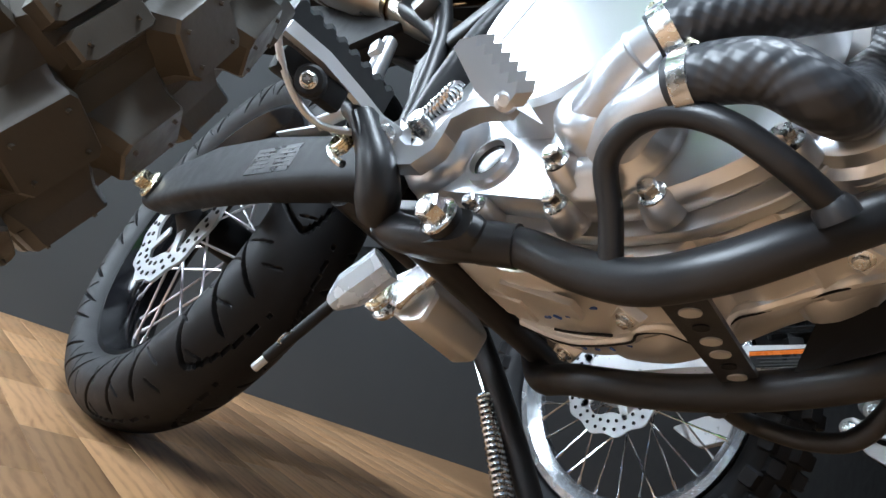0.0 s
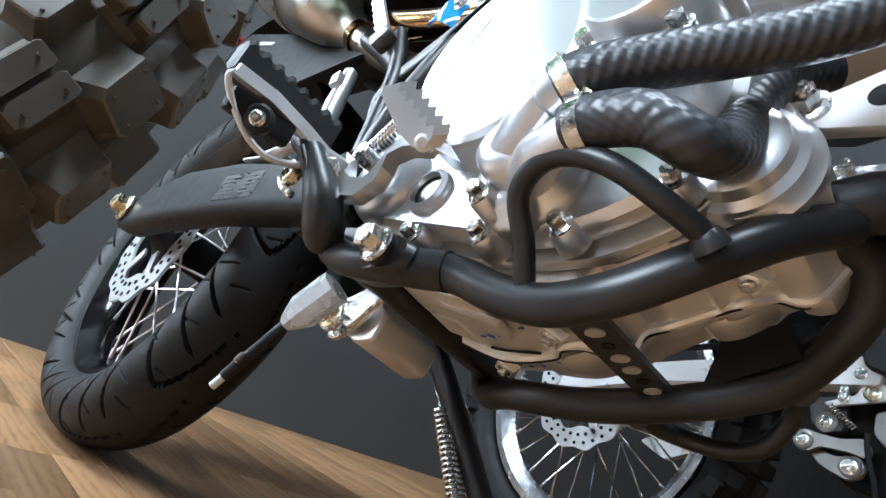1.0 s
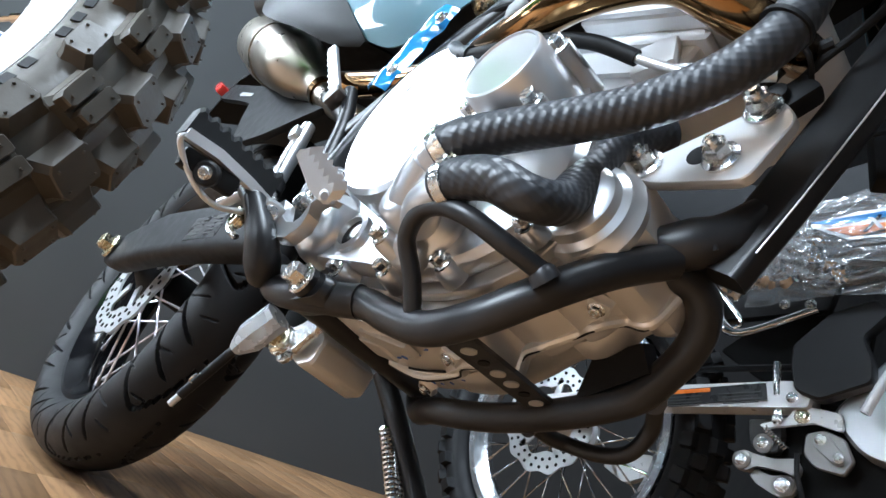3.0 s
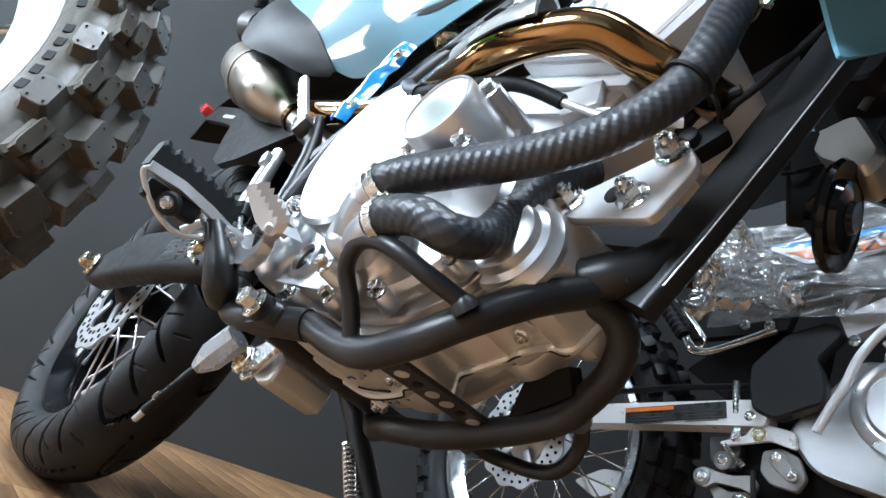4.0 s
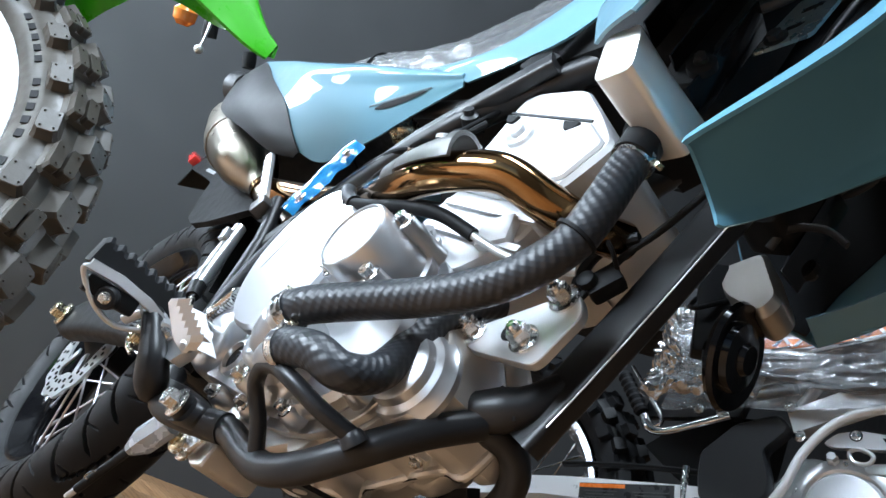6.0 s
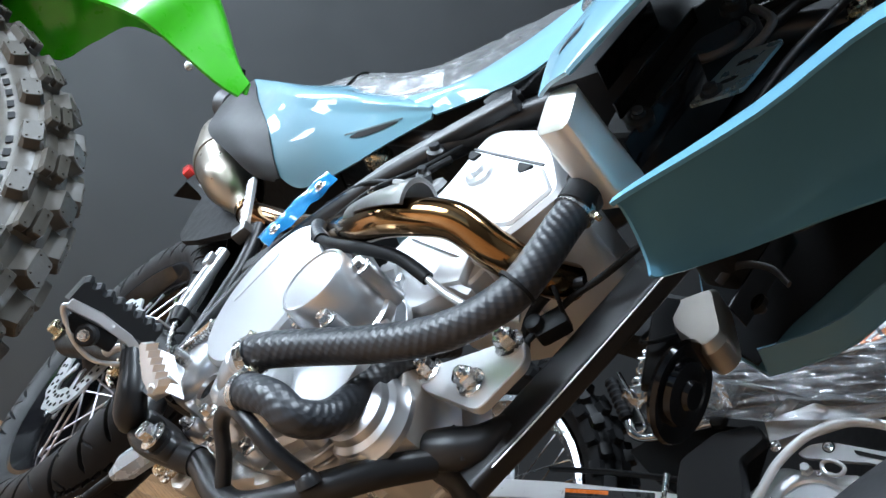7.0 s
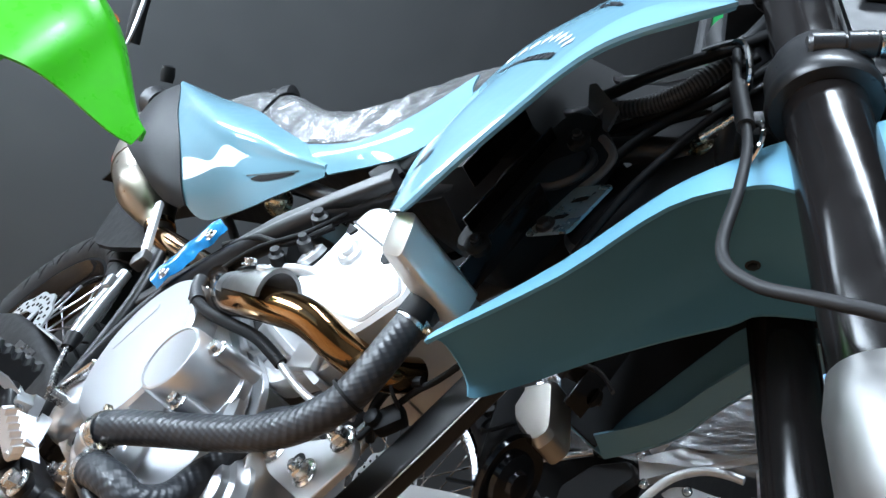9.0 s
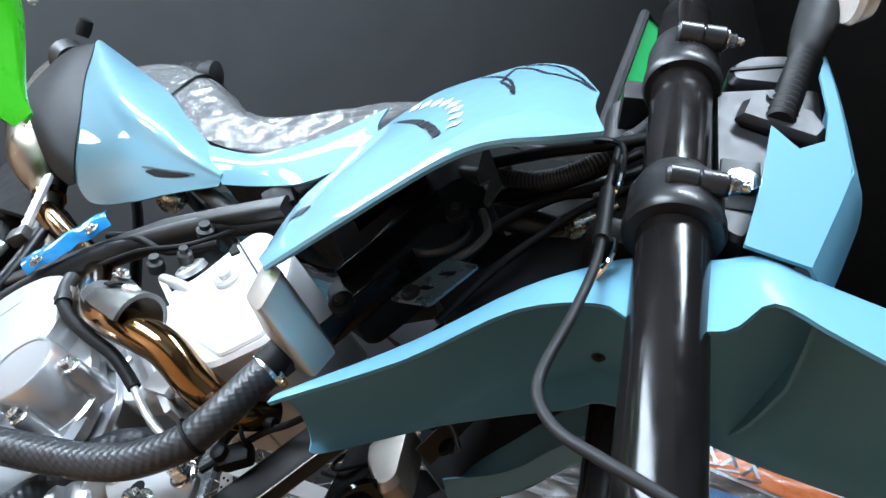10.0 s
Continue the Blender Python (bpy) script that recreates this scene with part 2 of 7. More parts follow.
GREEN = material("glossy_green_plastic", (0.05, 0.5, 0.012), 0.3, coat=0.35, vary=0.03, rough_vary=0.04)
# Paler than GREY, so that small parts under the tank shroud show
MIDGREY = material("mid_grey_rubber", (0.085, 0.086, 0.088), 0.5, spec=0.3, bump=0.1, bump_scale=500, vary=0.2, vary_scale=40)
WHITE = material("white_paint", (0.8, 0.8, 0.8), 0.3, coat=0.3, vary=0.03)
ORANGE = material("orange_vinyl", (0.85, 0.2, 0.03), 0.3, vary=0.05)
BLUE = material("blue_vinyl", (0.02, 0.3, 0.72), 0.3, vary=0.05)
RED = material("red_reflector", (0.55, 0.03, 0.025), 0.2, coat=0.6, vary=0.1)
LABEL = material("black_label", (0.02, 0.02, 0.022), 0.3, vary=0.1)
LABELGREY = material("label_grey_print", (0.06, 0.06, 0.06), 0.4, vary=0.1)
PENBLUE = material("blue_paint_pen", (0.05, 0.12, 0.35), 0.5)
WEARPINK = material("silver_spoke_sheen", (0.78, 0.75, 0.79), 0.18, 0.5, vary=0.05)


# ---- the room ----
WALL = material("dark_grey_wall_paint", (0.061, 0.0635, 0.066), 0.5, bump=0.12, bump_scale=120, vary=0.08, vary_scale=2.5, rough_vary=0.07)
PLASTER = material("pale_plaster", (0.1, 0.1, 0.1), 0.8, bump=0.2, bump_scale=90, vary=0.05, vary_scale=3)
DARKWALL = material("near_black_wall_paint", (0.018, 0.018, 0.018), 0.5, bump=0.12, bump_scale=120, vary=0.15, vary_scale=2)
XW, X0, X1, Y0, Y1, H = -0.9, -3.2, 4.4, -2.7, 12.0, 4.6     # the dark wall stands at XW; the shop front lies in the corner beyond its end
YE = -0.62
structure("wall_back", box((XW - 0.06, (YE + Y1) / 2, H / 2), (0.12, Y1 - YE, H)), WALL, "dark grey satin painted showroom wall", "wall")
structure("wall_return", box(((X0 + XW - 0.12) / 2, YE + 0.06, H / 2), (XW - 0.12 - X0, 0.12, H)), WALL, "dark grey satin painted return wall", "wall")
structure("wall_left", box(((XW + X1) / 2, Y1 + 0.06, H / 2), (X1 - XW, 0.12, H)), DARKWALL, "near-black painted side wall", "wall")
structure("wall_front", box((X1 + 0.06, (Y0 + Y1) / 2, H / 2), (0.12, Y1 - Y0, H)), PLASTER, "plain plastered wall of the showroom", "wall")
structure("ceiling", box(((X0 + X1) / 2, (Y0 + Y1) / 2, H + 0.06), (X1 - X0, Y1 - Y0, 0.12)), DARKWALL, "near-black painted showroom ceiling", "ceiling")
front = bmesh.new()
WX0, WX1 = X0 + 0.8, 2.6     # the wide opening in the street wall
box(((WX1 + X1) / 2, Y0 - 0.06, H / 2), (X1 - WX1, 0.12, H), bm=front)
box((X0 + 0.05, Y0 - 0.06, H / 2), (0.1, 0.12, H), bm=front)
box((X0 + 0.45, Y0 - 0.06, 0.2), (0.7, 0.12, 0.4), bm=front)
box((X0 + 0.45, Y0 - 0.06, (1.5 + H) / 2), (0.7, 0.12, H - 1.5), bm=front)
box(((WX0 + WX1) / 2, Y0 - 0.06, (2.3 + H) / 2), (WX1 - WX0, 0.12, H - 2.3), bm=front)
box(((WX0 + WX1) / 2, Y0 - 0.06, 0.3), (WX1 - WX0, 0.12, 0.6), bm=front)
structure("wall_street", front, PLASTER, "shop front wall round a wide daylight window", "wall")
side = bmesh.new()
box((X0 - 0.06, (Y0 + YE) / 2, 0.95), (0.12, YE - Y0, 1.9), bm=side)
box((X0 - 0.06, (Y0 + YE) / 2, (3.7 + H) / 2), (0.12, YE - Y0, H - 3.7), bm=side)
structure("wall_side_window", side, PLASTER, "corner wall below and above a daylight window", "wall")
structure("floor_base", box(((X0 + X1) / 2, (Y0 + Y1) / 2, -0.054), (X1 - X0, Y1 - Y0, 0.09)), BLACK, "dark underlay beneath the wooden floor", "floor")
structure("ground", box((2, -20, -0.25), (60, 60, 0.3)), material("street_asphalt", (0.06, 0.06, 0.058), 0.9, bump=0.4, bump_scale=60), "grey street ground outside the shop", "ground")


# ---- wheels ----
def tyre_mesh(R, core, half, high, groove=None, n_around=360, n_across=48, sweep=150):
    """A tyre round the y axis at the origin. groove(theta, s) gives the depth cut into the tread, s from -1 to 1 across it."""
    bm = bmesh.new()
    rings = []
    for i in range(n_around):
        th = 2 * math.pi * i / n_around
        ring = []
        for j in range(n_across + 1):
            s = -1 + 2 * j / n_across
            a = radians(sweep) * s
            cut = groove(th, s * sweep / 90.0) if groove else 0.0
            y = (half - cut) * math.sin(a)
            r = core + (high - cut) * math.cos(a)
            ring.append(bm.verts.new((r * math.sin(th), y, r * math.cos(th))))
        rings.append(ring)
    for i in range(n_around):
        A, B = rings[i], rings[(i + 1) % n_around]
        for j in range(n_across):
            bm.faces.new((A[j], A[j + 1], B[j + 1], B[j]))
        bm.faces.new((A[n_across], A[0], B[0], B[n_across]))
    return bm


def ring_mesh(profile, n=72, bm=None):
    """A ring round the y axis: closed profile of (y, radius)."""
    bm = bm or bmesh.new()
    rings = [[bm.verts.new((r * math.sin(a), y, r * math.cos(a))) for y, r in profile] for a in (2 * math.pi * i / n for i in range(n))]
    m = len(profile)
    for i in range(n):
        A, B = rings[i], rings[(i + 1) % n]
        for j in range(m):
            bm.faces.new((A[j], A[(j + 1) % m], B[(j + 1) % m], B[j]))
    return bm


def road_groove(th, s):
    """Cross grooves of a road tyre: long hooked ones, shorter bowed ones and fine sipes between."""
    side = 1 if s > 0 else -1
    a = abs(s)
    count = 9
    rep = 2 * math.pi / count
    arc = rep * 0.3
    u = ((th + (0 if side > 0 else rep / 2)) / rep) % 1.0

    def cut(c, w, depth):
        d = abs((u - c + 0.5) % 1.0 - 0.5) * arc
        return depth * min(1, max(0, (w - d) / 0.0012))

    bow = -0.36 * (a - 0.3) + 0.07 * math.sin((a - 0.2) * 2.6)
    depth = 0.0
    if 0.06 < a < 1.28:
        run = bow - (0.62 * ((0.42 - a) / 0.36) ** 2.2 if a < 0.42 else 0.0)
        steep = 1.0 + (5.0 * (0.42 - a) if a < 0.42 else 0.0)
        depth = cut((0.7 + run) % 1, 0.0038 * steep * min(1, (1.28 - a) * 6 + 0.4, (a - 0.06) * 14 + 0.2), 0.0075)
    for c, lo, hi in ((0.14, 0.36, 1.3), (0.4, 0.3, 1.34)):
        if lo < a < hi:
            depth = max(depth, cut((c + bow) % 1, 0.0032 * min(1, (a - lo) * 10 + 0.3, (hi - a) * 6 + 0.3), 0.0065))
    for c, lo, hi in ((0.26, 0.5, 0.8), (0.52, 0.8, 1.1), (0.6, 0.3, 0.5), (0.84, 0.6, 0.95), (0.94, 0.3, 0.55), (0.03, 0.9, 1.2), (0.28, 1.0, 1.25)):
        if lo < a < hi:
            depth = max(depth, cut((c + 0.15 * (a - lo)) % 1, 0.0017, 0.0035))
    return depth


def spokes(parent, hub_r, hub_y, rim_r, count, mat, thick=0.0019):
    """Crossed wire spokes with nipples, each an object of its own."""
    meshes = []
    for side in (-1, 1):
        for lean in (-1, 1):
            a = 2 * math.pi / count * 2.6 * lean
            p0 = Vector((hub_r * math.sin(a), side * hub_y, hub_r * math.cos(a)))
            p1 = Vector((0, side * 0.006, rim_r))
            bm = tube([p0, p1], thick, 8, 1)
            q = p1 + (p0 - p1).normalized() * 0.017
            tube([p1, q], thick * 1.75, 8, 1, bm=bm)
            meshes.append(finish(bm, "spoke", mat))
    for i in range(count):
        ob = new("spoke", meshes[i % 4])
        ob.parent = parent
        ob.rotation_euler = (0, 2 * math.pi * i / count, 0)


def petal_disc(R, inner, waves, y, t, bm=None):
    """A wavy brake disc with drilled-looking slots."""
    bm = bm or bmesh.new()
    n = waves * 12
    out, mid, inn = [], [], []
    for yy in (y, y + t):
        out.append([bm.verts.new(((R + 0.0035 * math.sin(k * waves)) * math.sin(k), yy, (R + 0.0035 * math.sin(k * waves)) * math.cos(k))) for k in (2 * math.pi * i / n for i in range(n))])
        inn.append([bm.verts.new(((inner + 0.006 * math.sin(k * 6)) * math.sin(k), yy, (inner + 0.006 * math.sin(k * 6)) * math.cos(k))) for k in (2 * math.pi * i / n for i in range(n))])
    for i in range(n):
        j = (i + 1) % n
        bm.faces.new((out[0][i], out[0][j], inn[0][j], inn[0][i]))
        bm.faces.new((out[1][i], inn[1][i], inn[1][j], out[1][j]))
        bm.faces.new((out[0][i], out[1][i], out[1][j], out[0][j]))
        bm.faces.new((inn[0][i], inn[0][j], inn[1][j], inn[1][i]))
    return bm


def wire_wheel(bike, name, centre, turn, tyre_bm, tyre_mat, rim_r, rim_half, rim_mat, spoke_mat, hub_mat, disc=None, disc_side=-1, count=32, tyre_label="", rim_label=""):
    """A spoked wheel under a bike: hub with rim, spokes, tyre and brake disc below it."""
    hub = bmesh.new()
    lathe([(-0.075, 0.016), (-0.06, 0.03), (-0.045, 0.052), (-0.038, 0.052), (-0.03, 0.03), (0.03, 0.03), (0.038, 0.05), (0.046, 0.05), (0.06, 0.03), (0.075, 0.016)], (0, 0, 0), (0, 1, 0), 28, hub)
    w = part(name, hub, hub_mat, bike)
    w.location = centre
    w.rotation_mode = "XYZ"
    w.rotation_euler = [radians(a) for a in turn]
    h = rim_half
    prof = [(-h, rim_r + 0.006), (-h + 0.003, rim_r + 0.007), (-h + 0.006, rim_r - 0.004), (-h * 0.55, rim_r - 0.012), (0, rim_r - 0.014), (h * 0.55, rim_r - 0.012),
            (h - 0.006, rim_r - 0.004), (h - 0.003, rim_r + 0.007), (h, rim_r + 0.006), (h, rim_r - 0.008), (h * 0.6, rim_r - 0.022), (h * 0.25, rim_r - 0.03), (-h * 0.25, rim_r - 0.03), (-h * 0.6, rim_r - 0.022), (-h, rim_r - 0.008)]
    part("rim", ring_mesh(prof, 96), rim_mat, w, rim_label)
    part("tyre", tyre_bm, tyre_mat, w, tyre_label)
    spokes(w, 0.047, 0.04, rim_r - 0.028, count, spoke_mat)
    if disc:
        d = bmesh.new()
        petal_disc(disc, disc * 0.66, 12, disc_side * 0.064, 0.004, d)
        for k in range(5):
            a = 2 * math.pi * k / 5
            box((disc * 0.55 * math.sin(a), disc_side * 0.062, disc * 0.55 * math.cos(a)), (0.016, 0.004, disc * 0.42), (0, math.degrees(a), 0), 0.001, d)
        dd = part("brake_disc", d, ALU, w, "drilled wavy steel brake disc")
        holes = bmesh.new()
        for k in range(30):
            a = 2 * math.pi * k / 30
            for rr in (0.76, 0.9):
                b = a + (0.06 if rr > 0.8 else 0)
                lathe([(-0.0035, 0.0035), (0.0035, 0.0035)], (disc * rr * math.sin(b), disc_side * 0.064 + 0.002, disc * rr * math.cos(b)), (0, 1, 0), 8, holes)
        part("disc_slots", holes, BLACK, dd)
    return w


def bolt(p, axis, r, h, parent, mat=None, name="bolt"):
    return part(name, hexagon(p, axis, r, h), mat or ZINC, parent)


# ---- the teal motorcycle; its axes: x ahead, y to its left, z up, leaning on its side stand ----
LEAN_DEG = 10.0
bike = thing("motorcycle", pose(0, 0, 0, -LEAN_DEG, 0, 0), "teal dual-purpose motorcycle leaning on its side stand on the wooden floor", "motorcycle")
R_SIDE = (0, -1, 0)

# rear wheel
wire_wheel(bike, "rear_wheel", (0, 0, 0.302), (0, 0, 0), tyre_mesh(0.302, 0.254, 0.062, 0.048, road_groove, 1300, 96), TYRE, 0.222, 0.045, GLOSSBLACK, WEARPINK, BLACK, 0.118, -1, 32,
                  "black road tyre with curved grooves", "gloss black wire-spoke rim")
bolt((0.0, -0.128, 0.302), R_SIDE, 0.014, 0.02, bike, YELLOWZINC, "axle_nut")

# swingarm
for y in (-0.108, 0.108):
    secs = []
    for x, z0, z1, w in ((-0.04, 0.286, 0.314, 0.01), (-0.025, 0.276, 0.324, 0.015), (0.03, 0.272, 0.34, 0.018), (0.15, 0.29, 0.37, 0.019), (0.3, 0.304, 0.378, 0.019), (0.45, 0.31, 0.37, 0.02), (0.56, 0.31, 0.36, 0.022)):
        secs.append([(x, y + q.x, q.y) for q in rounded([(-w, z0), (w, z0), (w, z1), (-w, z1)], 0.015, 5)])
    arm = loft(secs)
    sw = part("swingarm", arm, BLACK, bike, "black box-section swingarm")
    if y < 0:
        lab = bmesh.new()
        box((0.345, -0.1275, 0.338), (0.095, 0.0012, 0.034), (0, -4, 0), bm=lab)
        st = part("warning_label", lab, LABEL, sw, "black printed label")
        bars = bmesh.new()
        for i in range(5):
            for j in range(2):
                box((0.322 + j * 0.047 + (i % 2) * 0.002, -0.1284, 0.327 + i * 0.0055 + j * 0.003), (0.04 - 0.005 * ((i + j) % 3), 0.0006, 0.0024), (0, -4, 0), bm=bars)
        part("label_print", bars, LABELGREY, st)
        part("bright_plate", box((0.345, -0.11, 0.3815), (0.1, 0.03, 0.003), (0, -2, 0), 0.001), ALU, sw)
cross = tube([(0.47, -0.1, 0.335), (0.47, 0.1, 0.335)], 0.03, 16, 1)
part("swingarm_bridge", cross, FRAME, bike)
part("chain_guide", box((0.2, 0.07, 0.4), (0.3, 0.03, 0.02), (0, 3, 0), 0.005), BLACK, bike)

# mudguard and inner guard ahead of the rear wheel
gr = []
for i in range(9):
    a = radians(22 + 5.5 * i)
    r = 0.322
    gr.append([(r * math.sin(a), y, 0.302 + r * math.cos(a) + 0.012 * (1 - (y / 0.06) ** 2)) for y in (-0.06, -0.03, 0, 0.03, 0.06)])
part("rear_splash_guard", shell(gr, 0.003), BLACK, bike)

# cradle tubes, right and left alike, and their crash hoops
CRADLE = [(0.57, -0.118, 0.30), (0.62, -0.128, 0.272), (0.67, -0.118, 0.273), (0.712, -0.103, 0.283), (0.755, -0.099, 0.276), (0.795, -0.097, 0.274), (0.835, -0.096, 0.288), (0.868, -0.086, 0.317), (0.889, -0.062, 0.352), (0.902, -0.03, 0.383)]
HOOP = [(0.781, -0.1, 0.275), (0.779, -0.118, 0.3), (0.778, -0.137, 0.319), (0.795, -0.149, 0.331), (0.818, -0.152, 0.334), (0.842, -0.146, 0.33), (0.862, -0.127, 0.324), (0.874, -0.102, 0.322)]
FAR_CRADLE = [(0.57, 0.09, 0.3), (0.61, 0.078, 0.264), (0.665, 0.05, 0.261), (0.74, 0.045, 0.269), (0.801, 0.045, 0.286), (0.849, 0.045, 0.306), (0.87, 0.045, 0.322), (0.892, 0.04, 0.354), (0.904, 0.023, 0.375), (0.901, 0.002, 0.386), (0.886, -0.02, 0.384)]
FAR_HOOP = [(0.778, 0.05, 0.276), (0.781, 0.072, 0.276), (0.788, 0.09, 0.279), (0.815, 0.097, 0.281), (0.841, 0.094, 0.288), (0.858, 0.084, 0.308), (0.868, 0.06, 0.322)]
for s, path, bow in ((1, CRADLE, HOOP), (-1, FAR_CRADLE, FAR_HOOP)):
    tb = part("cradle_tube", tube(path, 0.0125, 20, 6), FRAME, bike, "satin black steel cradle tube")
    hp = part("crash_hoop", tube(bow, 0.0066, 16, 7), FRAME, bike, "bent black crash hoop")
    for p, d in ((bow[0], (0, -0.6, 0.7)), (bow[-1], (-0.3, -0.6, 0.4))):
        part("weld", lathe([(-0.007, 0.0098), (-0.001, 0.0092), (0.0025, 0.007)], p, (d[0], d[1] * s, d[2]), 16), FRAME, hp)
    if s > 0:
        part("tube_sleeve", tube([(0.69, -0.112, 0.278), (0.712, -0.1035, 0.283)], 0.0139, 20, 1), FRAME, tb)
SA, SB, SC, SD = V(0.803, -0.087, 0.2735), V(0.826, -0.09, 0.281), V(0.801, 0.044, 0.295), V(0.781, 0.041, 0.286)
down = (SB - SA).cross(SD - SA).normalized()
down = down if down.z < 0 else -down
sp = part("skid_strap", loft([[SA, SB, SC, SD], [p + down * 0.004 for p in (SA, SB, SC, SD)]]), FRAME, bike, "drilled black steel strap between the cradle tubes")
for k in range(6):
    t = 0.13 + 0.15 * k
    c = SA.lerp(SB, 0.5).lerp(SD.lerp(SC, 0.5), t)
    part("strap_hole", lathe([(0, 0.0058 if k % 3 != 1 else 0.0045), (0.0048, 0.0058 if k % 3 != 1 else 0.0045)], c, down, 16), RAW if k % 3 != 1 else BLACK, sp)
part("cross_tube", tube([(0.6, -0.12, 0.282), (0.6, 0.12, 0.282)], 0.011, 16, 1), FRAME, bike)

# down tube and head
def boxed(path, w, h, y0=0.0):
    """A rounded box section along straight stations in the x-z plane."""
    secs = []
    for i, (x, z) in enumerate(path):
        a, b = path[max(i - 1, 0)], path[min(i + 1, len(path) - 1)]
        d = Vector((b[0] - a[0], 0, b[1] - a[1])).normalized()
        n = Vector((-d.z, 0, d.x))
        secs.append([Vector((x, 0, z)) + n * (q.x) + Vector((0, q.y + y0, 0)) for q in rounded([(-h, -w), (h, -w), (h, w), (-h, w)], 0.006, 4)])
    return loft(secs)


DOWN = [(0.924, 0.386), (0.931, 0.406), (0.945, 0.445), (0.969, 0.518), (1.0, 0.62), (1.03, 0.72), (1.07, 0.84)]
dt = part("down_tube", boxed(DOWN, 0.0105, 0.018, -0.008), FRAME, bike, "black box-section down tube with a welded seam")
# The seam's highlight is put into the bright RAW metal.
part("weld_seam", tube([(x + 0.0165, -0.017, z - 0.0055) for x, z in DOWN[1:]], 0.0007, 6, 2), RAW, dt, "weld seam with its highlight set in bright metal")
part("gusset", tube([(0.874, -0.04, 0.378), (0.894, -0.032, 0.39), (0.91, -0.026, 0.4), (0.924, -0.018, 0.412), (0.938, -0.012, 0.438)], [0.0135, 0.0165, 0.0175, 0.016, 0.01], 16, 4), FRAME, dt, "smooth welded gusset")
part("weld", tube([(0.906, -0.034, 0.414), (0.916, -0.036, 0.409), (0.924, -0.034, 0.402), (0.928, -0.028, 0.394)], 0.0018, 8, 4), FRAME, dt)
part("frame_spar", tube([(1.08, -0.02, 0.86), (1.0, -0.045, 0.84), (0.85, -0.075, 0.76), (0.72, -0.1, 0.67), (0.6, -0.112, 0.545), (0.555, -0.115, 0.44), (0.56, -0.118, 0.31)], 0.016, 16, 6, squash=0.85), FRAME, bike, "black frame spar")
part("frame_rail", boxed([(0.5, 0.485), (0.585, 0.564), (0.665, 0.642), (0.74, 0.688), (0.815, 0.73)], 0.009, 0.0115, -0.107), FRAME, bike, "black box-section seat rail")
part("frame_spar", tube([(1.08, 0.02, 0.86), (1.0, 0.045, 0.84), (0.85, 0.075, 0.76), (0.72, 0.1, 0.67), (0.6, 0.112, 0.545), (0.555, 0.115, 0.44), (0.56, 0.118, 0.31)], 0.017, 16, 6, squash=0.75), FRAME, bike, "black frame spar")
for s in (-1, 1):
    part("subframe_tube", tube([(0.56, 0.1 * s, 0.44), (0.43, 0.1 * s, 0.53), (0.28, 0.1 * s, 0.61), (0.1, 0.1 * s, 0.70), (-0.1, 0.09 * s, 0.78)], 0.0105, 12, 5), FRAME, bike)
    part("subframe_tube", tube([(0.74, 0.09 * s, 0.70), (0.5, 0.1 * s, 0.73), (0.2, 0.1 * s, 0.78), (-0.1, 0.09 * s, 0.83)], 0.0105, 12, 5), FRAME, bike)

# engine mount plate
PLATE = [(0.867, 0.432), (0.872, 0.448), (0.8832, 0.4525), (0.9336, 0.4805), (0.952, 0.491), (0.968, 0.472), (0.95, 0.4235), (0.8823, 0.4255)]
ep = part("engine_mount_plate", plate(rounded(PLATE, 0.009), side_place(-0.051), 0.009, 0.001), ALU, bike, "bright aluminium engine mount plate")
for x, z in ((0.8735, 0.4425), (0.9285, 0.443), (0.9435, 0.482)):
    bolt((x, -0.06, z), R_SIDE, 0.0088, 0.014, ep)
    part("bolt_end", lathe([(0, 0.0048), (0.006, 0.0048), (0.0075, 0.003)], (x, -0.072, z), R_SIDE, 12), ZINC, ep)
part("plate_hole", lathe([(0, 0.008), (0.0008, 0.008)], (0.911, -0.0596, 0.447), R_SIDE, 20), BLACK, ep)

# engine
def case_profile(bumps, lift=0.0):
    """The underside of the crankcase, scalloped round its shafts, closed over the top."""
    base = [(0.55, 0.345), (0.565, 0.312), (0.62, 0.283), (0.66, 0.276), (0.71, 0.279), (0.745, 0.285), (0.78, 0.3), (0.81, 0.32), (0.84, 0.335), (0.865, 0.352), (0.89, 0.362), (0.9, 0.385)]
    out = []
    for i in range(56):
        t = i / 55 * (len(base) - 1)
        k = min(int(t), len(base) - 2)
        x = base[k][0] + (base[k + 1][0] - base[k][0]) * (t - k)
        z = base[k][1] + (base[k + 1][1] - base[k][1]) * (t - k) + lift
        for bx, w, h in bumps:
            d = abs(x - bx) / w
            if d < 1:
                z -= h * math.sqrt(1 - d * d)
        out.append((x, z))
    return out + [(0.885, 0.42), (0.845, 0.465), (0.72, 0.49), (0.6, 0.45), (0.55, 0.39)]


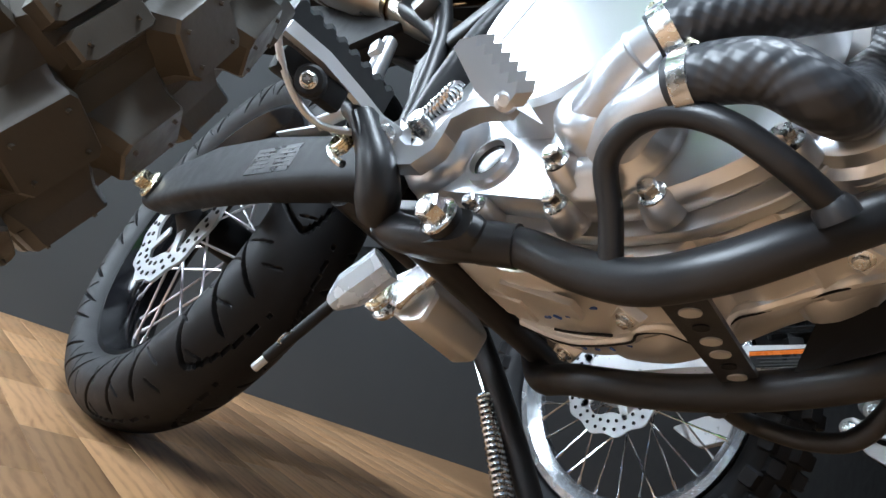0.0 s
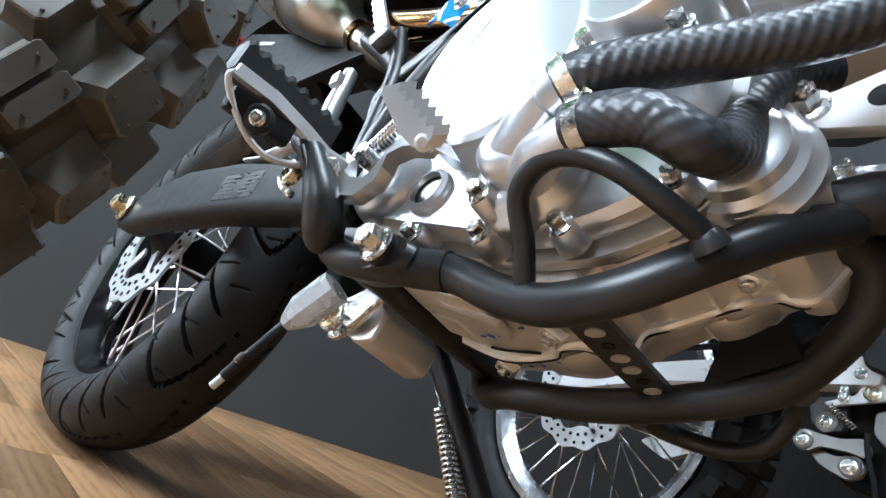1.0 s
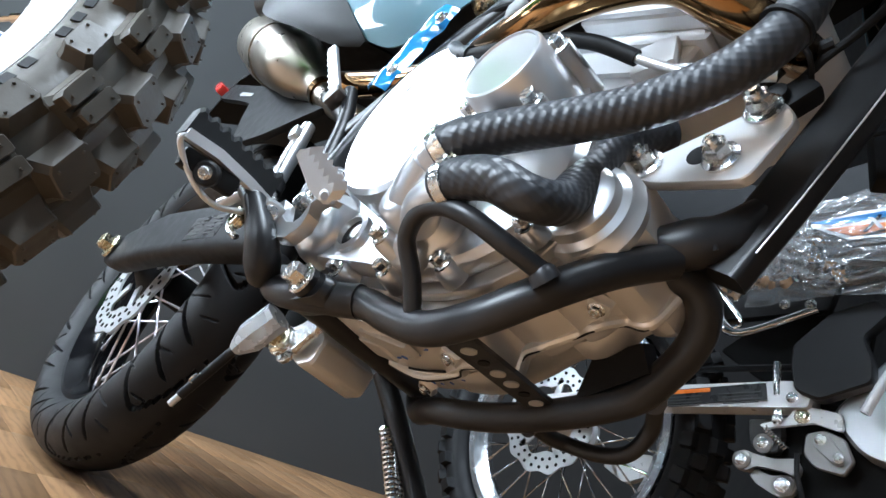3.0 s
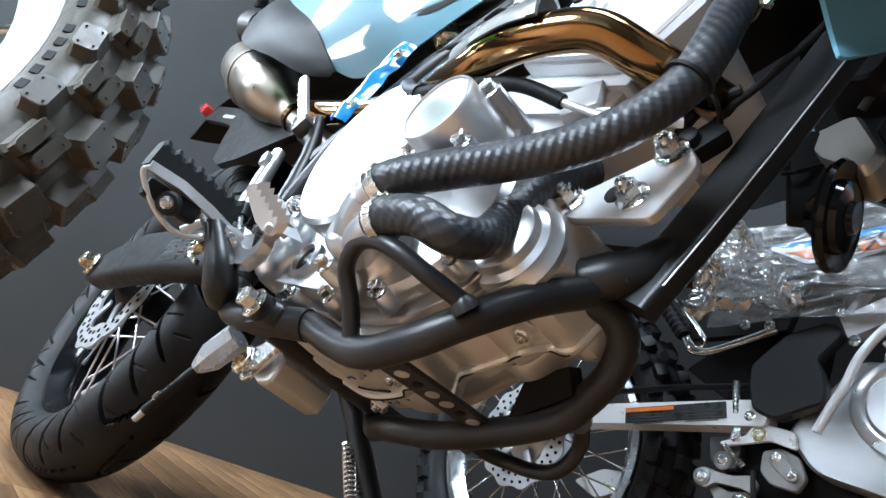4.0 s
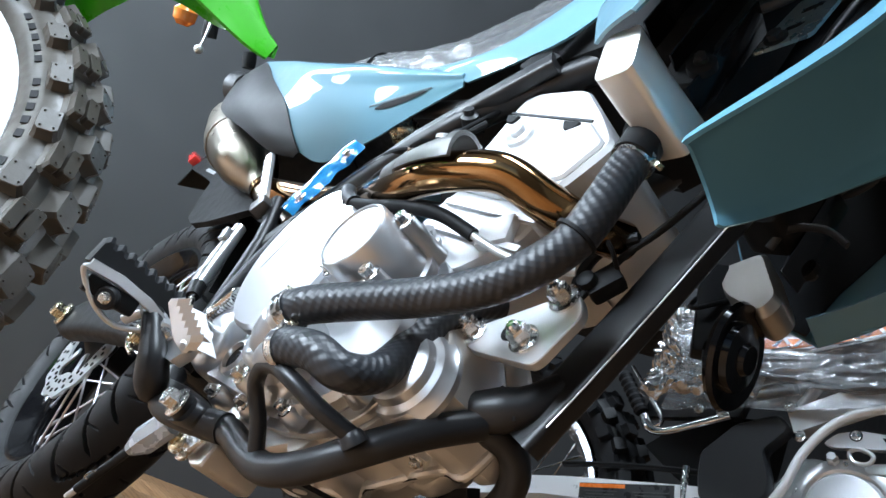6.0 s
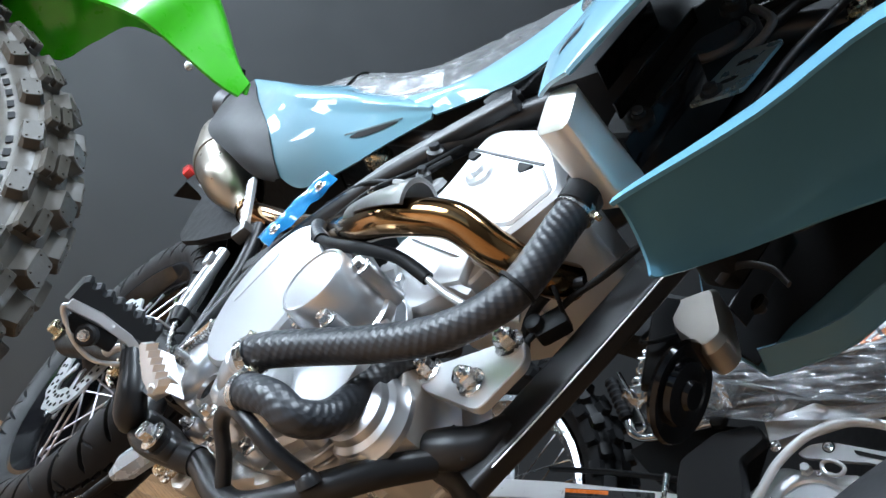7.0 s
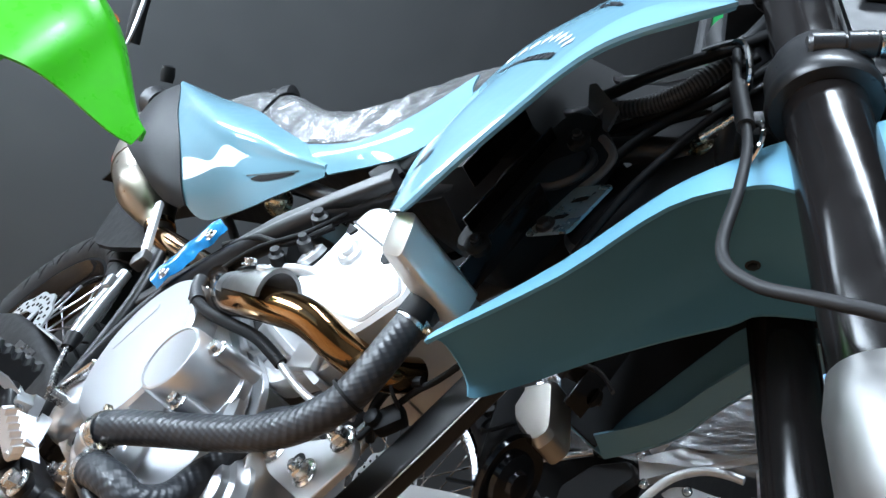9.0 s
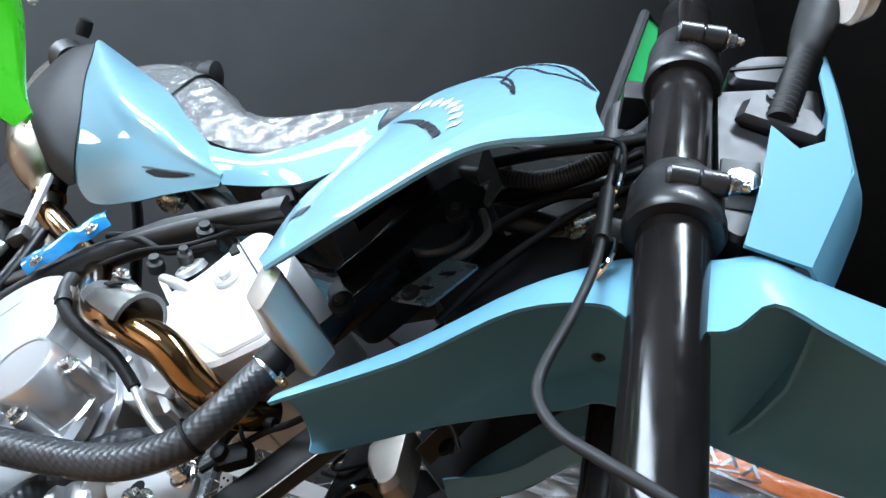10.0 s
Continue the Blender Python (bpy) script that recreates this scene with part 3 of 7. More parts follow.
NEAR_BUMPS = ((0.7, 0.03, 0.004), (0.79, 0.016, 0.011), (0.822, 0.015, 0.012), (0.853, 0.014, 0.012), (0.881, 0.012, 0.011))
near_half = loft([[(0.72 + (x - 0.72) * k, y, 0.4 + (z - 0.4) * k) for x, z in case_profile(NEAR_BUMPS)] for y, k in ((-0.08, 0.97), (-0.076, 0.985), (-0.04, 1.0), (-0.006, 1.0), (-0.002, 0.99))])
engine = part("engine_case", near_half, RAW, bike, "raw sand-cast aluminium engine lower case", angle=28)
far_half = loft([[(0.72 + (x - 0.72) * k, y, 0.4 + (z + rise * min(max((x - 0.765) / 0.07, 0), 1) - 0.4) * k) for x, z in case_profile(((0.66, 0.04, 0.004), (0.735, 0.03, 0.004), (0.842, 0.018, 0.009), (0.884, 0.012, 0.008)), 0.003)] for y, k, rise in ((-0.001, 0.99, 0), (0.003, 1.0, 0.0), (0.022, 0.995, 0.0), (0.038, 0.97, 0.008), (0.048, 0.92, 0.016))])
part("left_case_half", far_half, RAW, engine, angle=28)
COVER = [(0.54, 0.345), (0.556, 0.326), (0.604, 0.307), (0.66, 0.305), (0.72, 0.302), (0.765, 0.303), (0.81, 0.312), (0.852, 0.338), (0.878, 0.39), (0.868, 0.445), (0.835, 0.485), (0.76, 0.515), (0.69, 0.548), (0.625, 0.54), (0.585, 0.48), (0.555, 0.41)]
part("side_cover_flange", plate(rounded(COVER, 0.014), side_place(-0.0805), 0.009, 0.001), CAST, engine)
INNER = [(0.684 + (x - 0.684) * 0.955, 0.42 + (z - 0.42) * 0.94) for x, z in COVER]
part("clutch_side_cover", plate(rounded(INNER, 0.02), side_place(-0.0895), 0.022, 0.006), CAST, engine, "silver painted right engine cover")
CLUTCH = [(0.69, 0.535), (0.645, 0.528), (0.614, 0.49), (0.606, 0.44), (0.625, 0.392), (0.66, 0.362), (0.71, 0.357), (0.752, 0.382), (0.765, 0.425), (0.755, 0.465), (0.735, 0.5)]
cl = bmesh.new()
plate(rounded(CLUTCH, 0.03), side_place(-0.108), 0.036, 0.004, cl)
part("clutch_cover", cl, CAST, engine, "rounded silver clutch cover")
part("cover_emblem", plate(rounded([(0.63, 0.428), (0.637, 0.424), (0.655, 0.487), (0.648, 0.491)], 0.002), side_place(-0.1438), 0.001), ALU, engine)
fc = part("oil_filter_cap", lathe([(0.0, 0.04), (0.01, 0.04), (0.012, 0.0365), (0.062, 0.034), (0.0645, 0.0325), (0.065, 0.0305), (0.0635, 0.03), (0.0635, 0.0)], (0.807, -0.1, 0.452), R_SIDE, 40), CAST, engine, "round silver oil filter cap")
for a in (50, 215, 322):
    x, z = 0.807 + 0.039 * math.cos(radians(a)), 0.452 + 0.039 * math.sin(radians(a))
    part("bolt_boss", lathe([(0, 0.01), (0.045, 0.0085)], (x, -0.1, z), R_SIDE, 16), CAST, fc)
    bolt((x, -0.145, z), R_SIDE, 0.006, 0.009, fc)
part("pump_housing", lathe([(0, 0.043), (0.008, 0.043), (0.012, 0.0415), (0.014, 0.037), (0.02, 0.035), (0.023, 0.031), (0.024, 0.024), (0.036, 0.0225), (0.041, 0.02), (0.044, 0.014), (0.045, 0)], (0.753, -0.106, 0.352), R_SIDE, 48), CAST, engine, "silver water pump housing", angle=50)
part("hose_nozzle", tube([(0.757, -0.138, 0.352), (0.772, -0.15, 0.358), (0.785, -0.158, 0.365), (0.8, -0.163, 0.373)], [0.0165, 0.0155, 0.0135, 0.0128], 24, 5), CAST, engine)
part("nozzle_bead", lathe([(-0.002, 0.0128), (0, 0.0146), (0.002, 0.0128)], (0.789, -0.16, 0.3675), (0.8, -0.25, 0.5), 24), CAST, engine)
part("hose_nozzle", tube([(0.765, -0.125, 0.338), (0.785, -0.143, 0.34), (0.803, -0.152, 0.342), (0.82, -0.157, 0.345)], [0.015, 0.014, 0.0125, 0.012], 24, 5), CAST, engine)
part("front_boss", lathe([(0, 0.042), (0.006, 0.042), (0.009, 0.039), (0.016, 0.036), (0.019, 0.031), (0.026, 0.029), (0.029, 0.024), (0.029, 0)], (0.86, -0.07, 0.385), (0.1, -1, -0.05), 40), CAST, engine, "stepped round silver engine cover")
part("shaft_boss", lathe([(0, 0.04), (0.016, 0.039), (0.024, 0.036), (0.03, 0.03), (0.033, 0.022), (0.034, 0.012), (0.034, 0)], (0.6, -0.095, 0.352), R_SIDE, 36), CAST, engine, angle=50)
sg = part("sight_glass_ring", lathe([(0, 0.021), (0.016, 0.019), (0.018, 0.0145), (0.013, 0.0135)], (0.657, -0.1, 0.341), R_SIDE, 28), CAST, engine)
part("sight_glass", lathe([(0.0135, 0.0136), (0.0145, 0.0)], (0.657, -0.1, 0.341), R_SIDE, 24), GLOSSBLACK, sg)
for x, z, h in ((0.667, 0.304, 0.018), (0.736, 0.307, 0.02), (0.742, 0.322, 0.04), (0.792, 0.318, 0.016), (0.848, 0.352, 0.014), (0.585, 0.46, 0.012), (0.648, 0.53, 0.02), (0.762, 0.424, 0.03)):
    bs = part("bolt_boss", lathe([(0, 0.012), (h - 0.003, 0.0095), (h, 0.008)], (x, -0.095, z), R_SIDE, 18), CAST, engine)
    bolt((x, -0.095 - h, z), R_SIDE, 0.0055, 0.009, bs)

# cylinder and head
CYL = [(0.742, 0.49), (0.83, 0.485), (0.884, 0.522), (0.893, 0.555), (0.76, 0.592), (0.735, 0.56)]
cy = part("cylinder", plate(rounded([(0.745, 0.53), (0.84, 0.53), (0.893, 0.552), (0.76, 0.592), (0.737, 0.56)], 0.01), side_place(0.065), 0.12, 0.003), HEADCAST, bike, "silver cylinder block")
part("cylinder_face", plate(rounded(CYL, 0.01), side_place(-0.052), 0.028, 0.003), HEADCAST, cy)
for k in range(2):
    part("cylinder_rib", plate(rounded([(0.745 + 0.01 * k, 0.535 + 0.03 * k), (0.896, 0.505 + 0.03 * k), (0.898, 0.511 + 0.03 * k), (0.746 + 0.01 * k, 0.541 + 0.03 * k)], 0.002), side_place(-0.055), 0.03), HEADCAST, cy)
part("chain_tensioner", box((0.86, -0.084, 0.525), (0.035, 0.012, 0.03), (0, -15, 0), 0.003), HEADCAST, cy)
HEAD = [(0.76, 0.584), (0.9, 0.552), (0.914, 0.563), (0.9435, 0.608), (0.915, 0.645), (0.872, 0.69), (0.805, 0.7), (0.787, 0.693), (0.778, 0.62)]
hd = part("cylinder_head", plate(rounded(HEAD, 0.012), side_place(0.075), 0.172, 0.004), HEADCAST, bike, "silver cylinder head with a bolted cover")
part("cover_joint", plate([(0.785, 0.6715), (0.905, 0.6375), (0.9055, 0.64), (0.7855, 0.674)], side_place(-0.0965), 0.002), GREY, hd)
part("cap_screw", lathe([(0, 0.016), (0.004, 0.0155), (0.006, 0.012), (0.005, 0.0095), (0.005, 0.008), (0.010, 0.0075), (0.011, 0)], (0.823, -0.097, 0.635), R_SIDE, 24), ALU, hd)
for x, z, q in ((0.793, 0.664, 0.011), (0.882, 0.639, 0.012)):
    part("rubber_plug", plate(rounded([(x - q, z + 0.006), (x + q, z), (x + 0.4 * q, z - 0.009), (x - 0.5 * q, z - 0.006)], 0.003), side_place(-0.0955), 0.004, 0.001), BLACK, hd)
for x, z in ((0.793, 0.604), (0.864, 0.587)):
    part("cast_mark", plate([(x - 0.006, z - 0.005), (x + 0.008, z - 0.001), (x - 0.001, z + 0.008)], side_place(-0.0965), 0.0014), RAW, hd)
part("cam_plug", lathe([(0, 0.018), (0.006, 0.017), (0.008, 0.013), (0.006, 0.011), (0.006, 0.005), (0.009, 0.004), (0.009, 0)], (0.751, -0.09, 0.622), (-0.25, -1, 0.2), 24), ALU, hd, "bright round cam plug")
part("head_lip", plate(rounded([(0.735, 0.592), (0.9, 0.552), (0.901, 0.558), (0.737, 0.598)], 0.002), side_place(-0.0965), 0.005), HEADCAST, hd)
part("head_panel", plate(rounded([(0.853, 0.566), (0.913, 0.569), (0.936, 0.607), (0.905, 0.637), (0.862, 0.622)], 0.006), side_place(-0.0945), 0.006, 0.0025), HEADCAST, hd)
part("head_pin", tube([(0.8, -0.088, 0.606), (0.765, -0.098, 0.6), (0.738, -0.1, 0.596)], [0.0075, 0.0065, 0.0055], 12, 3), ALU, hd)
part("intake_stub", tube([(0.74, 0.0, 0.64), (0.68, 0, 0.66), (0.62, 0, 0.66)], 0.026, 18, 4), BLACK, bike)

# exhaust
GOLD = material("heat_tinted_steel", (0.3, 0.17, 0.075), 0.13, 1.0, vary=0.6, vary_scale=9, rough_vary=0.05)
STEEL = material("stainless_exhaust_steel", (0.3, 0.265, 0.22), 0.34, 1.0, vary=0.25, vary_scale=8)
header = part("exhaust_header", tube([(0.935, -0.03, 0.565), (0.936, -0.068, 0.544), (0.919, -0.101, 0.54), (0.893, -0.13, 0.544), (0.86, -0.144, 0.538), (0.82, -0.148, 0.532), (0.77, -0.14, 0.53), (0.7, -0.122, 0.542), (0.62, -0.1, 0.56), (0.5, -0.1, 0.57), (0.4, -0.115, 0.575)], 0.0168, 24, 6), GOLD, bike, "gold heat-tinted exhaust header pipe")
PIPE = smooth_path([(0.752, -0.1365, 0.532), (0.8, -0.146, 0.5315), (0.84, -0.1465, 0.535), (0.874, -0.138, 0.542)], 5)


def cuff(path, r, a0, a1, r1=None):
    """A bent plate lying round a stretch of the pipe."""
    rows = []
    for k, c in enumerate(path):
        d = (path[min(k + 1, len(path) - 1)] - path[max(k - 1, 0)]).normalized()
        out = d.cross(V(0, 0, 1)).normalized()
        up = out.cross(d)
        q0 = r + ((r1 or r) - r) * k / (len(path) - 1)
        rows.append([c + q0 * (math.sin(a) * out + math.cos(a) * up) for a in (radians(a0 + (a1 - a0) * q / 12) for q in range(13))])
    return shell(rows, 0.0022)


DULL = material("dull_steel_plate", (0.17, 0.167, 0.163), 0.42, 0.85, vary=0.12, vary_scale=25)
GUARD = [c + V(0.0, 0.0, 0.007) for c in PIPE]
sh_ = part("heat_shield", cuff(GUARD[4:13], 0.0185, -60, 118, 0.0245), DULL, header, "slotted alloy heat shield over the exhaust joint")
part("shield_rim", cuff(GUARD[11:13], 0.0262, -60, 118, 0.0268), DULL, sh_)
part("shield_collar", cuff(GUARD[1:5], 0.017, -80, 140, 0.0185), DULL, sh_)
for a0, a1 in ((-28, 4), (30, 62)):
    part("shield_slot", cuff(GUARD[5:8], 0.0228, a0, a1, 0.0248), BLACK, sh_)
part("shield_boss", lathe([(0, 0.0085), (0.003, 0.008), (0.004, 0.0055), (0.002, 0.004), (0.002, 0.0028), (0.004, 0.0024), (0.004, 0)], tuple(GUARD[9] + V(0, -0.0145, 0.0195)), (0.1, -0.6, 0.8), 18), ALU, sh_)
part("shield_lug", box((0.765, -0.138, 0.562), (0.018, 0.02, 0.012), (30, 0, 0), 0.003), DULL, sh_)
bolt((0.765, -0.146, 0.567), (0, -0.6, 0.8), 0.006, 0.007, sh_)
mid = part("exhaust_mid_pipe", tube([(0.44, -0.075, 0.54), (0.37, -0.083, 0.566), (0.315, -0.096, 0.592), (0.287, -0.105, 0.608), (0.262, -0.117, 0.622), (0.225, -0.13, 0.64), (0.15, -0.136, 0.672)], [0.017, 0.0175, 0.02, 0.026, 0.039, 0.05, 0.053], 28, 5), STEEL, bike, "stainless exhaust mid pipe with gold tint")
part("pipe_clamp", lathe([(-0.006, 0.021), (-0.006, 0.0235), (0.006, 0.0235), (0.006, 0.021)], (0.308, -0.098, 0.596), (0.315 - 0.287, 0.009, -0.016), 24), GOLD, mid)
part("muffler", tube([(0.152, -0.136, 0.671), (0.1, -0.135, 0.695), (-0.05, -0.125, 0.77), (-0.14, -0.12, 0.8)], [0.055, 0.056, 0.055, 0.045], 28, 5), STEEL, bike, "grey steel muffler under the side cover")
B0, B1 = V(0.384, -0.142, 0.6095), V(0.444, -0.125, 0.534)
BD = (B1 - B0).normalized()
BW = BD.cross(V(0, 1, 0)).normalized()
strip_ = [(-0.007, -0.002), (-0.004, -0.006), (0.006, -0.006)] + [((0.0085 if k % 2 else 0.0055), 0.006 * k) for k in range(16)] + [(0.009, 0.1), (-0.009, 0.1)]
pbk = part("pipe_bracket", plate(strip_, lambda u, v, w: B0 - BW * u + BD * v + V(0, -w, 0), 0.006, 0.001), ALU, bike, "serrated alloy exhaust bracket")
part("bracket_pivot", box(tuple(B1 + V(0.004, -0.003, -0.004)), (0.022, 0.018, 0.026), (0, 38, 0), 0.004), DULL, pbk)

# coolant hoses with woven sleeves
def woven():
    m = material("woven_hose_sleeve", (0.02, 0.022, 0.026), 0.42, bump=0, vary=0.15)
    nt = m.node_tree
    uv = nt.nodes.new("ShaderNodeUVMap")
    waves = []
    for turn, scale in ((24, 48.0), (-52, 75.0)):
        mp = nt.nodes.new("ShaderNodeMapping")
        mp.inputs["Rotation"].default_value = (0, 0, radians(turn))
        wv = nt.nodes.new("ShaderNodeTexWave")
        wv.inputs["Scale"].default_value, wv.inputs["Distortion"].default_value = scale, 0.8
        nt.links.new(uv.outputs["UV"], mp.inputs["Vector"])
        nt.links.new(mp.outputs["Vector"], wv.inputs["Vector"])
        waves.append(wv)
    mx = nt.nodes.new("ShaderNodeMath")
    mx.operation = "MULTIPLY_ADD"
    mx.inputs[1].default_value = 0.35
    nt.links.new(waves[1].outputs["Fac"], mx.inputs[0])
    nt.links.new(waves[0].outputs["Fac"], mx.inputs[2])
    bp = nt.nodes.new("ShaderNodeBump")
    bp.inputs["Strength"].default_value, bp.inputs["Distance"].default_value = 0.45, 0.0008
    nt.links.new(mx.outputs[0], bp.inputs["Height"])
    nt.links.new(bp.outputs["Normal"], nt.nodes["Principled BSDF"].inputs["Normal"])
    return m


WOVEN = woven()


def hose(name, pts, r, mat, parent, label="", seg=28, n=10):
    """A tube with UVs that run in metres along and round it."""
    ob = part(name, tube(pts, r, seg, n), mat, parent, label)
    me = ob.data
    path = smooth_path(pts, n)
    run = [0.0]
    for a, b in zip(path, path[1:]):
        run.append(run[-1] + (b - a).length)
    layer = me.uv_layers.new(name="UVMap")
    for poly in me.polygons:
        ks = [me.loops[i].vertex_index % seg for i in poly.loop_indices]
        wrap = max(ks) - min(ks) > seg // 2
        for i in poly.loop_indices:
            vi = me.loops[i].vertex_index
            k = vi % seg
            layer.data[i].uv = (run[min(vi // seg, len(run) - 1)], (k + seg if wrap and k < seg // 2 else k) / seg * 2 * math.pi * r)
    return ob


UPPER = [(0.797, -0.163, 0.37), (0.812, -0.161, 0.382), (0.842, -0.146, 0.401), (0.877, -0.128, 0.422), (0.911, -0.114, 0.443), (0.94, -0.105, 0.467), (0.962, -0.099, 0.501), (0.97, -0.099, 0.535), (0.97, -0.097, 0.57), (0.973, -0.095, 0.602)]
LOWER = [(0.815, -0.157, 0.346), (0.833, -0.158, 0.35), (0.855, -0.152, 0.353), (0.872, -0.137, 0.351), (0.873, -0.113, 0.366), (0.864, -0.096, 0.398), (0.86, -0.086, 0.428), (0.862, -0.072, 0.458), (0.87, -0.05, 0.48)]
uh = hose("coolant_hose", UPPER, 0.0148, WOVEN, bike, "black woven-sleeved coolant hose")
lh = hose("coolant_hose", LOWER, 0.0142, WOVEN, bike, "black woven-sleeved coolant hose")


def clamp(p, axis, r, parent):
    c = part("hose_clamp", lathe([(-0.0045, r), (0.0045, r), (0.0045, r + 0.0012), (-0.0045, r + 0.0012), (-0.0045, r)], p, axis, 28), ZINC, parent, "zinc hose clamp")
    a, b, ax = basis(axis)
    q = Vector(p) + (a * 0.3 - b * 0.95).normalized() * (r + 0.003)
    part("clamp_lug", box(q, (0.008, 0.007, 0.005), (20, 30, 10), 0.001), YELLOWZINC, c)
    return c


clamp((0.803, -0.163, 0.374), (0.8, 0, 0.6), 0.0156, uh)
clamp((0.823, -0.157, 0.348), (0.97, -0.05, 0.2), 0.0150, lh)
clamp((0.971, -0.096, 0.587), (0.08, 0.07, 1), 0.0156, uh)
part("hose_tie", lathe([(-0.0015, 0.0156), (0.0015, 0.0156), (0.0015, 0.0172), (-0.0015, 0.0172), (-0.0015, 0.0156)], (0.964, -0.099, 0.508), (0.3, 0.02, 0.95), 24), BLACK, uh)
part("clutch_cable", tube([(0.7, -0.14, 0.513), (0.753, -0.1405, 0.507), (0.797, -0.136, 0.508), (0.832, -0.123, 0.5105), (0.864, -0.105, 0.5035)], 0.0062, 14, 6), BLACK, bike, "black sheathed cable")
part("vacuum_pipe", tube([(0.858, -0.108, 0.505), (0.895, -0.094, 0.4945), (0.925, -0.083, 0.493), (0.95, -0.07, 0.5)], 0.0036, 14, 6), ALU, bike, "thin bright metal pipe")
part("cable_elbow", tube([(0.672, -0.136, 0.535), (0.69, -0.139, 0.522), (0.715, -0.14, 0.5115)], [0.0085, 0.0075, 0.0085], 14, 4), GREY, bike)
part("sensor_body", lathe([(0, 0.012), (0.012, 0.012), (0.014, 0.0085), (0.024, 0.0085), (0.024, 0)], (0.783, -0.08, 0.505), (0.2, -1, 0.4), 6), ALU, bike, "bright screw-in sensor")


# case ribs, parting lines and small fittings under the engine
def underside(x, bumps):
    prof = case_profile(bumps)[:56]
    return float(np.interp(x, [p[0] for p in prof], [p[1] for p in prof]))


def seam_path(points, drop):
    return [(x, y, underside(x, NEAR_BUMPS) - drop) for x, y in points]


SEAM = [(0.64, 0.0), (0.69, 0.0), (0.735, -0.003), (0.748, -0.014), (0.762, -0.01), (0.775, 0.004), (0.79, 0.002), (0.802, -0.012), (0.818, -0.018), (0.84, -0.012), (0.856, -0.018), (0.868, -0.006), (0.885, -0.002), (0.895, 0.0)]
part("case_flange", tube(seam_path(SEAM, 0.0), 0.0048, 10, 5), RAW, engine)
part("case_seam", tube(seam_path(SEAM, 0.0044), 0.0011, 8, 5), BLACK, engine, "dark joint line of the crankcase halves")
part("case_seam", tube([(0.683, -0.012, 0.2735), (0.7, -0.0125, 0.274), (0.73, -0.013, 0.2775)], 0.0012, 8, 3), BLACK, engine)
for x, y in ((0.748, -0.03), (0.863, -0.032), (0.665, 0.03)):
    z = underside(x, NEAR_BUMPS)
    ax = (0.25 if x > 0.8 else 0, -0.25, -1)
    b = part("drain_lug", lathe([(0, 0.0135), (0.005, 0.0115), (0.006, 0.0105)], (x, y, z + 0.0015), ax, 4), RAW, engine)
    bolt((x + (0.0012 if x > 0.8 else 0), y - 0.0012, z - 0.004), ax, 0.0044, 0.005, b)
for x, y, w, d in ((0.7, -0.055, 0.06, 0.02), (0.655, -0.03, 0.03, 0.03)):
    part("case_pad", box((x, y, underside(x, NEAR_BUMPS) + 0.0005), (w, d, 0.006), (0, 3, 8), 0.0025), RAW, engine)
GU0, GU1, GU2, GU3 = V(0.828, 0.026, 0.333), V(0.864, 0.026, 0.349), V(0.876, 0.03, 0.328), V(0.822, 0.034, 0.297)
part("sump_guard", loft([[GU0, GU1, GU2, GU3], [p + V(0.001, 0.012, 0.006) for p in (GU0, GU1, GU2, GU3)]]), BLACK, bike, "small black plastic sump guard")
for k in range(5):
    part("paint_mark", box((0.69 + 0.01 * k, -0.031 - 0.0025 * k, underside(0.69 + 0.01 * k, NEAR_BUMPS) - 0.0008), (0.006 if k != 2 else 0.003, 0.0018, 0.0012), (0, 0, 40 * (k % 2) - 14)), PENBLUE, engine)
    part("paint_mark", box((0.682 + 0.012 * k, 0.012 - 0.001 * k, underside(0.682 + 0.012 * k, NEAR_BUMPS) - 0.0003), (0.004, 0.0016, 0.0012), (0, 0, 55 * (k % 2))), PENBLUE, engine)

# suspension link, breather catch tube and stand
lk = part("suspension_link", plate(rounded([(0.505, 0.272), (0.52, 0.25), (0.56, 0.238), (0.582, 0.244), (0.583, 0.27), (0.56, 0.284), (0.535, 0.29)], 0.005), side_place(0.03), 0.07, 0.003), RAW, bike, "sand-cast suspension link")
for h, r in ((0, 0.019), (0.011, 0.0165)):
    part("link_washer", lathe([(h, r), (h + 0.004, r), (h + 0.005, r - 0.003)], (0.528, -0.038, 0.254), R_SIDE, 24), ZINC, lk)
bolt((0.528, -0.053, 0.254), R_SIDE, 0.0105, 0.015, lk, YELLOWZINC, "link_nut")
part("bolt_end", lathe([(0, 0.006), (0.008, 0.006), (0.009, 0.004)], (0.528, -0.066, 0.254), R_SIDE, 12), YELLOWZINC, lk)
part("link_bracket", plate(rounded([(0.535, 0.25), (0.56, 0.245), (0.59, 0.29), (0.565, 0.3)], 0.006), side_place(-0.045), 0.008, 0.001), ZINC, bike)
MILKY = material("milky_clear_plastic", (0.62, 0.66, 0.7), 0.25, trans=0.35, vary=0.05)
ct = part("breather_catcher", lathe([(0, 0.0145), (0.034, 0.0145), (0.05, 0.0075), (0.052, 0.006)], (0.578, -0.092, 0.262), (-0.55, -0.1, -0.83), 8), MILKY, bike, "milky plastic breather catch cap")
part("drain_tube", tube([(0.551, -0.097, 0.22), (0.535, -0.1, 0.19), (0.52, -0.103, 0.162)], 0.0048, 12, 4), RUBBER, ct)
part("tube_tip", tube([(0.523, -0.1025, 0.168), (0.514, -0.104, 0.151)], 0.0036, 10, 1), ALU, ct)
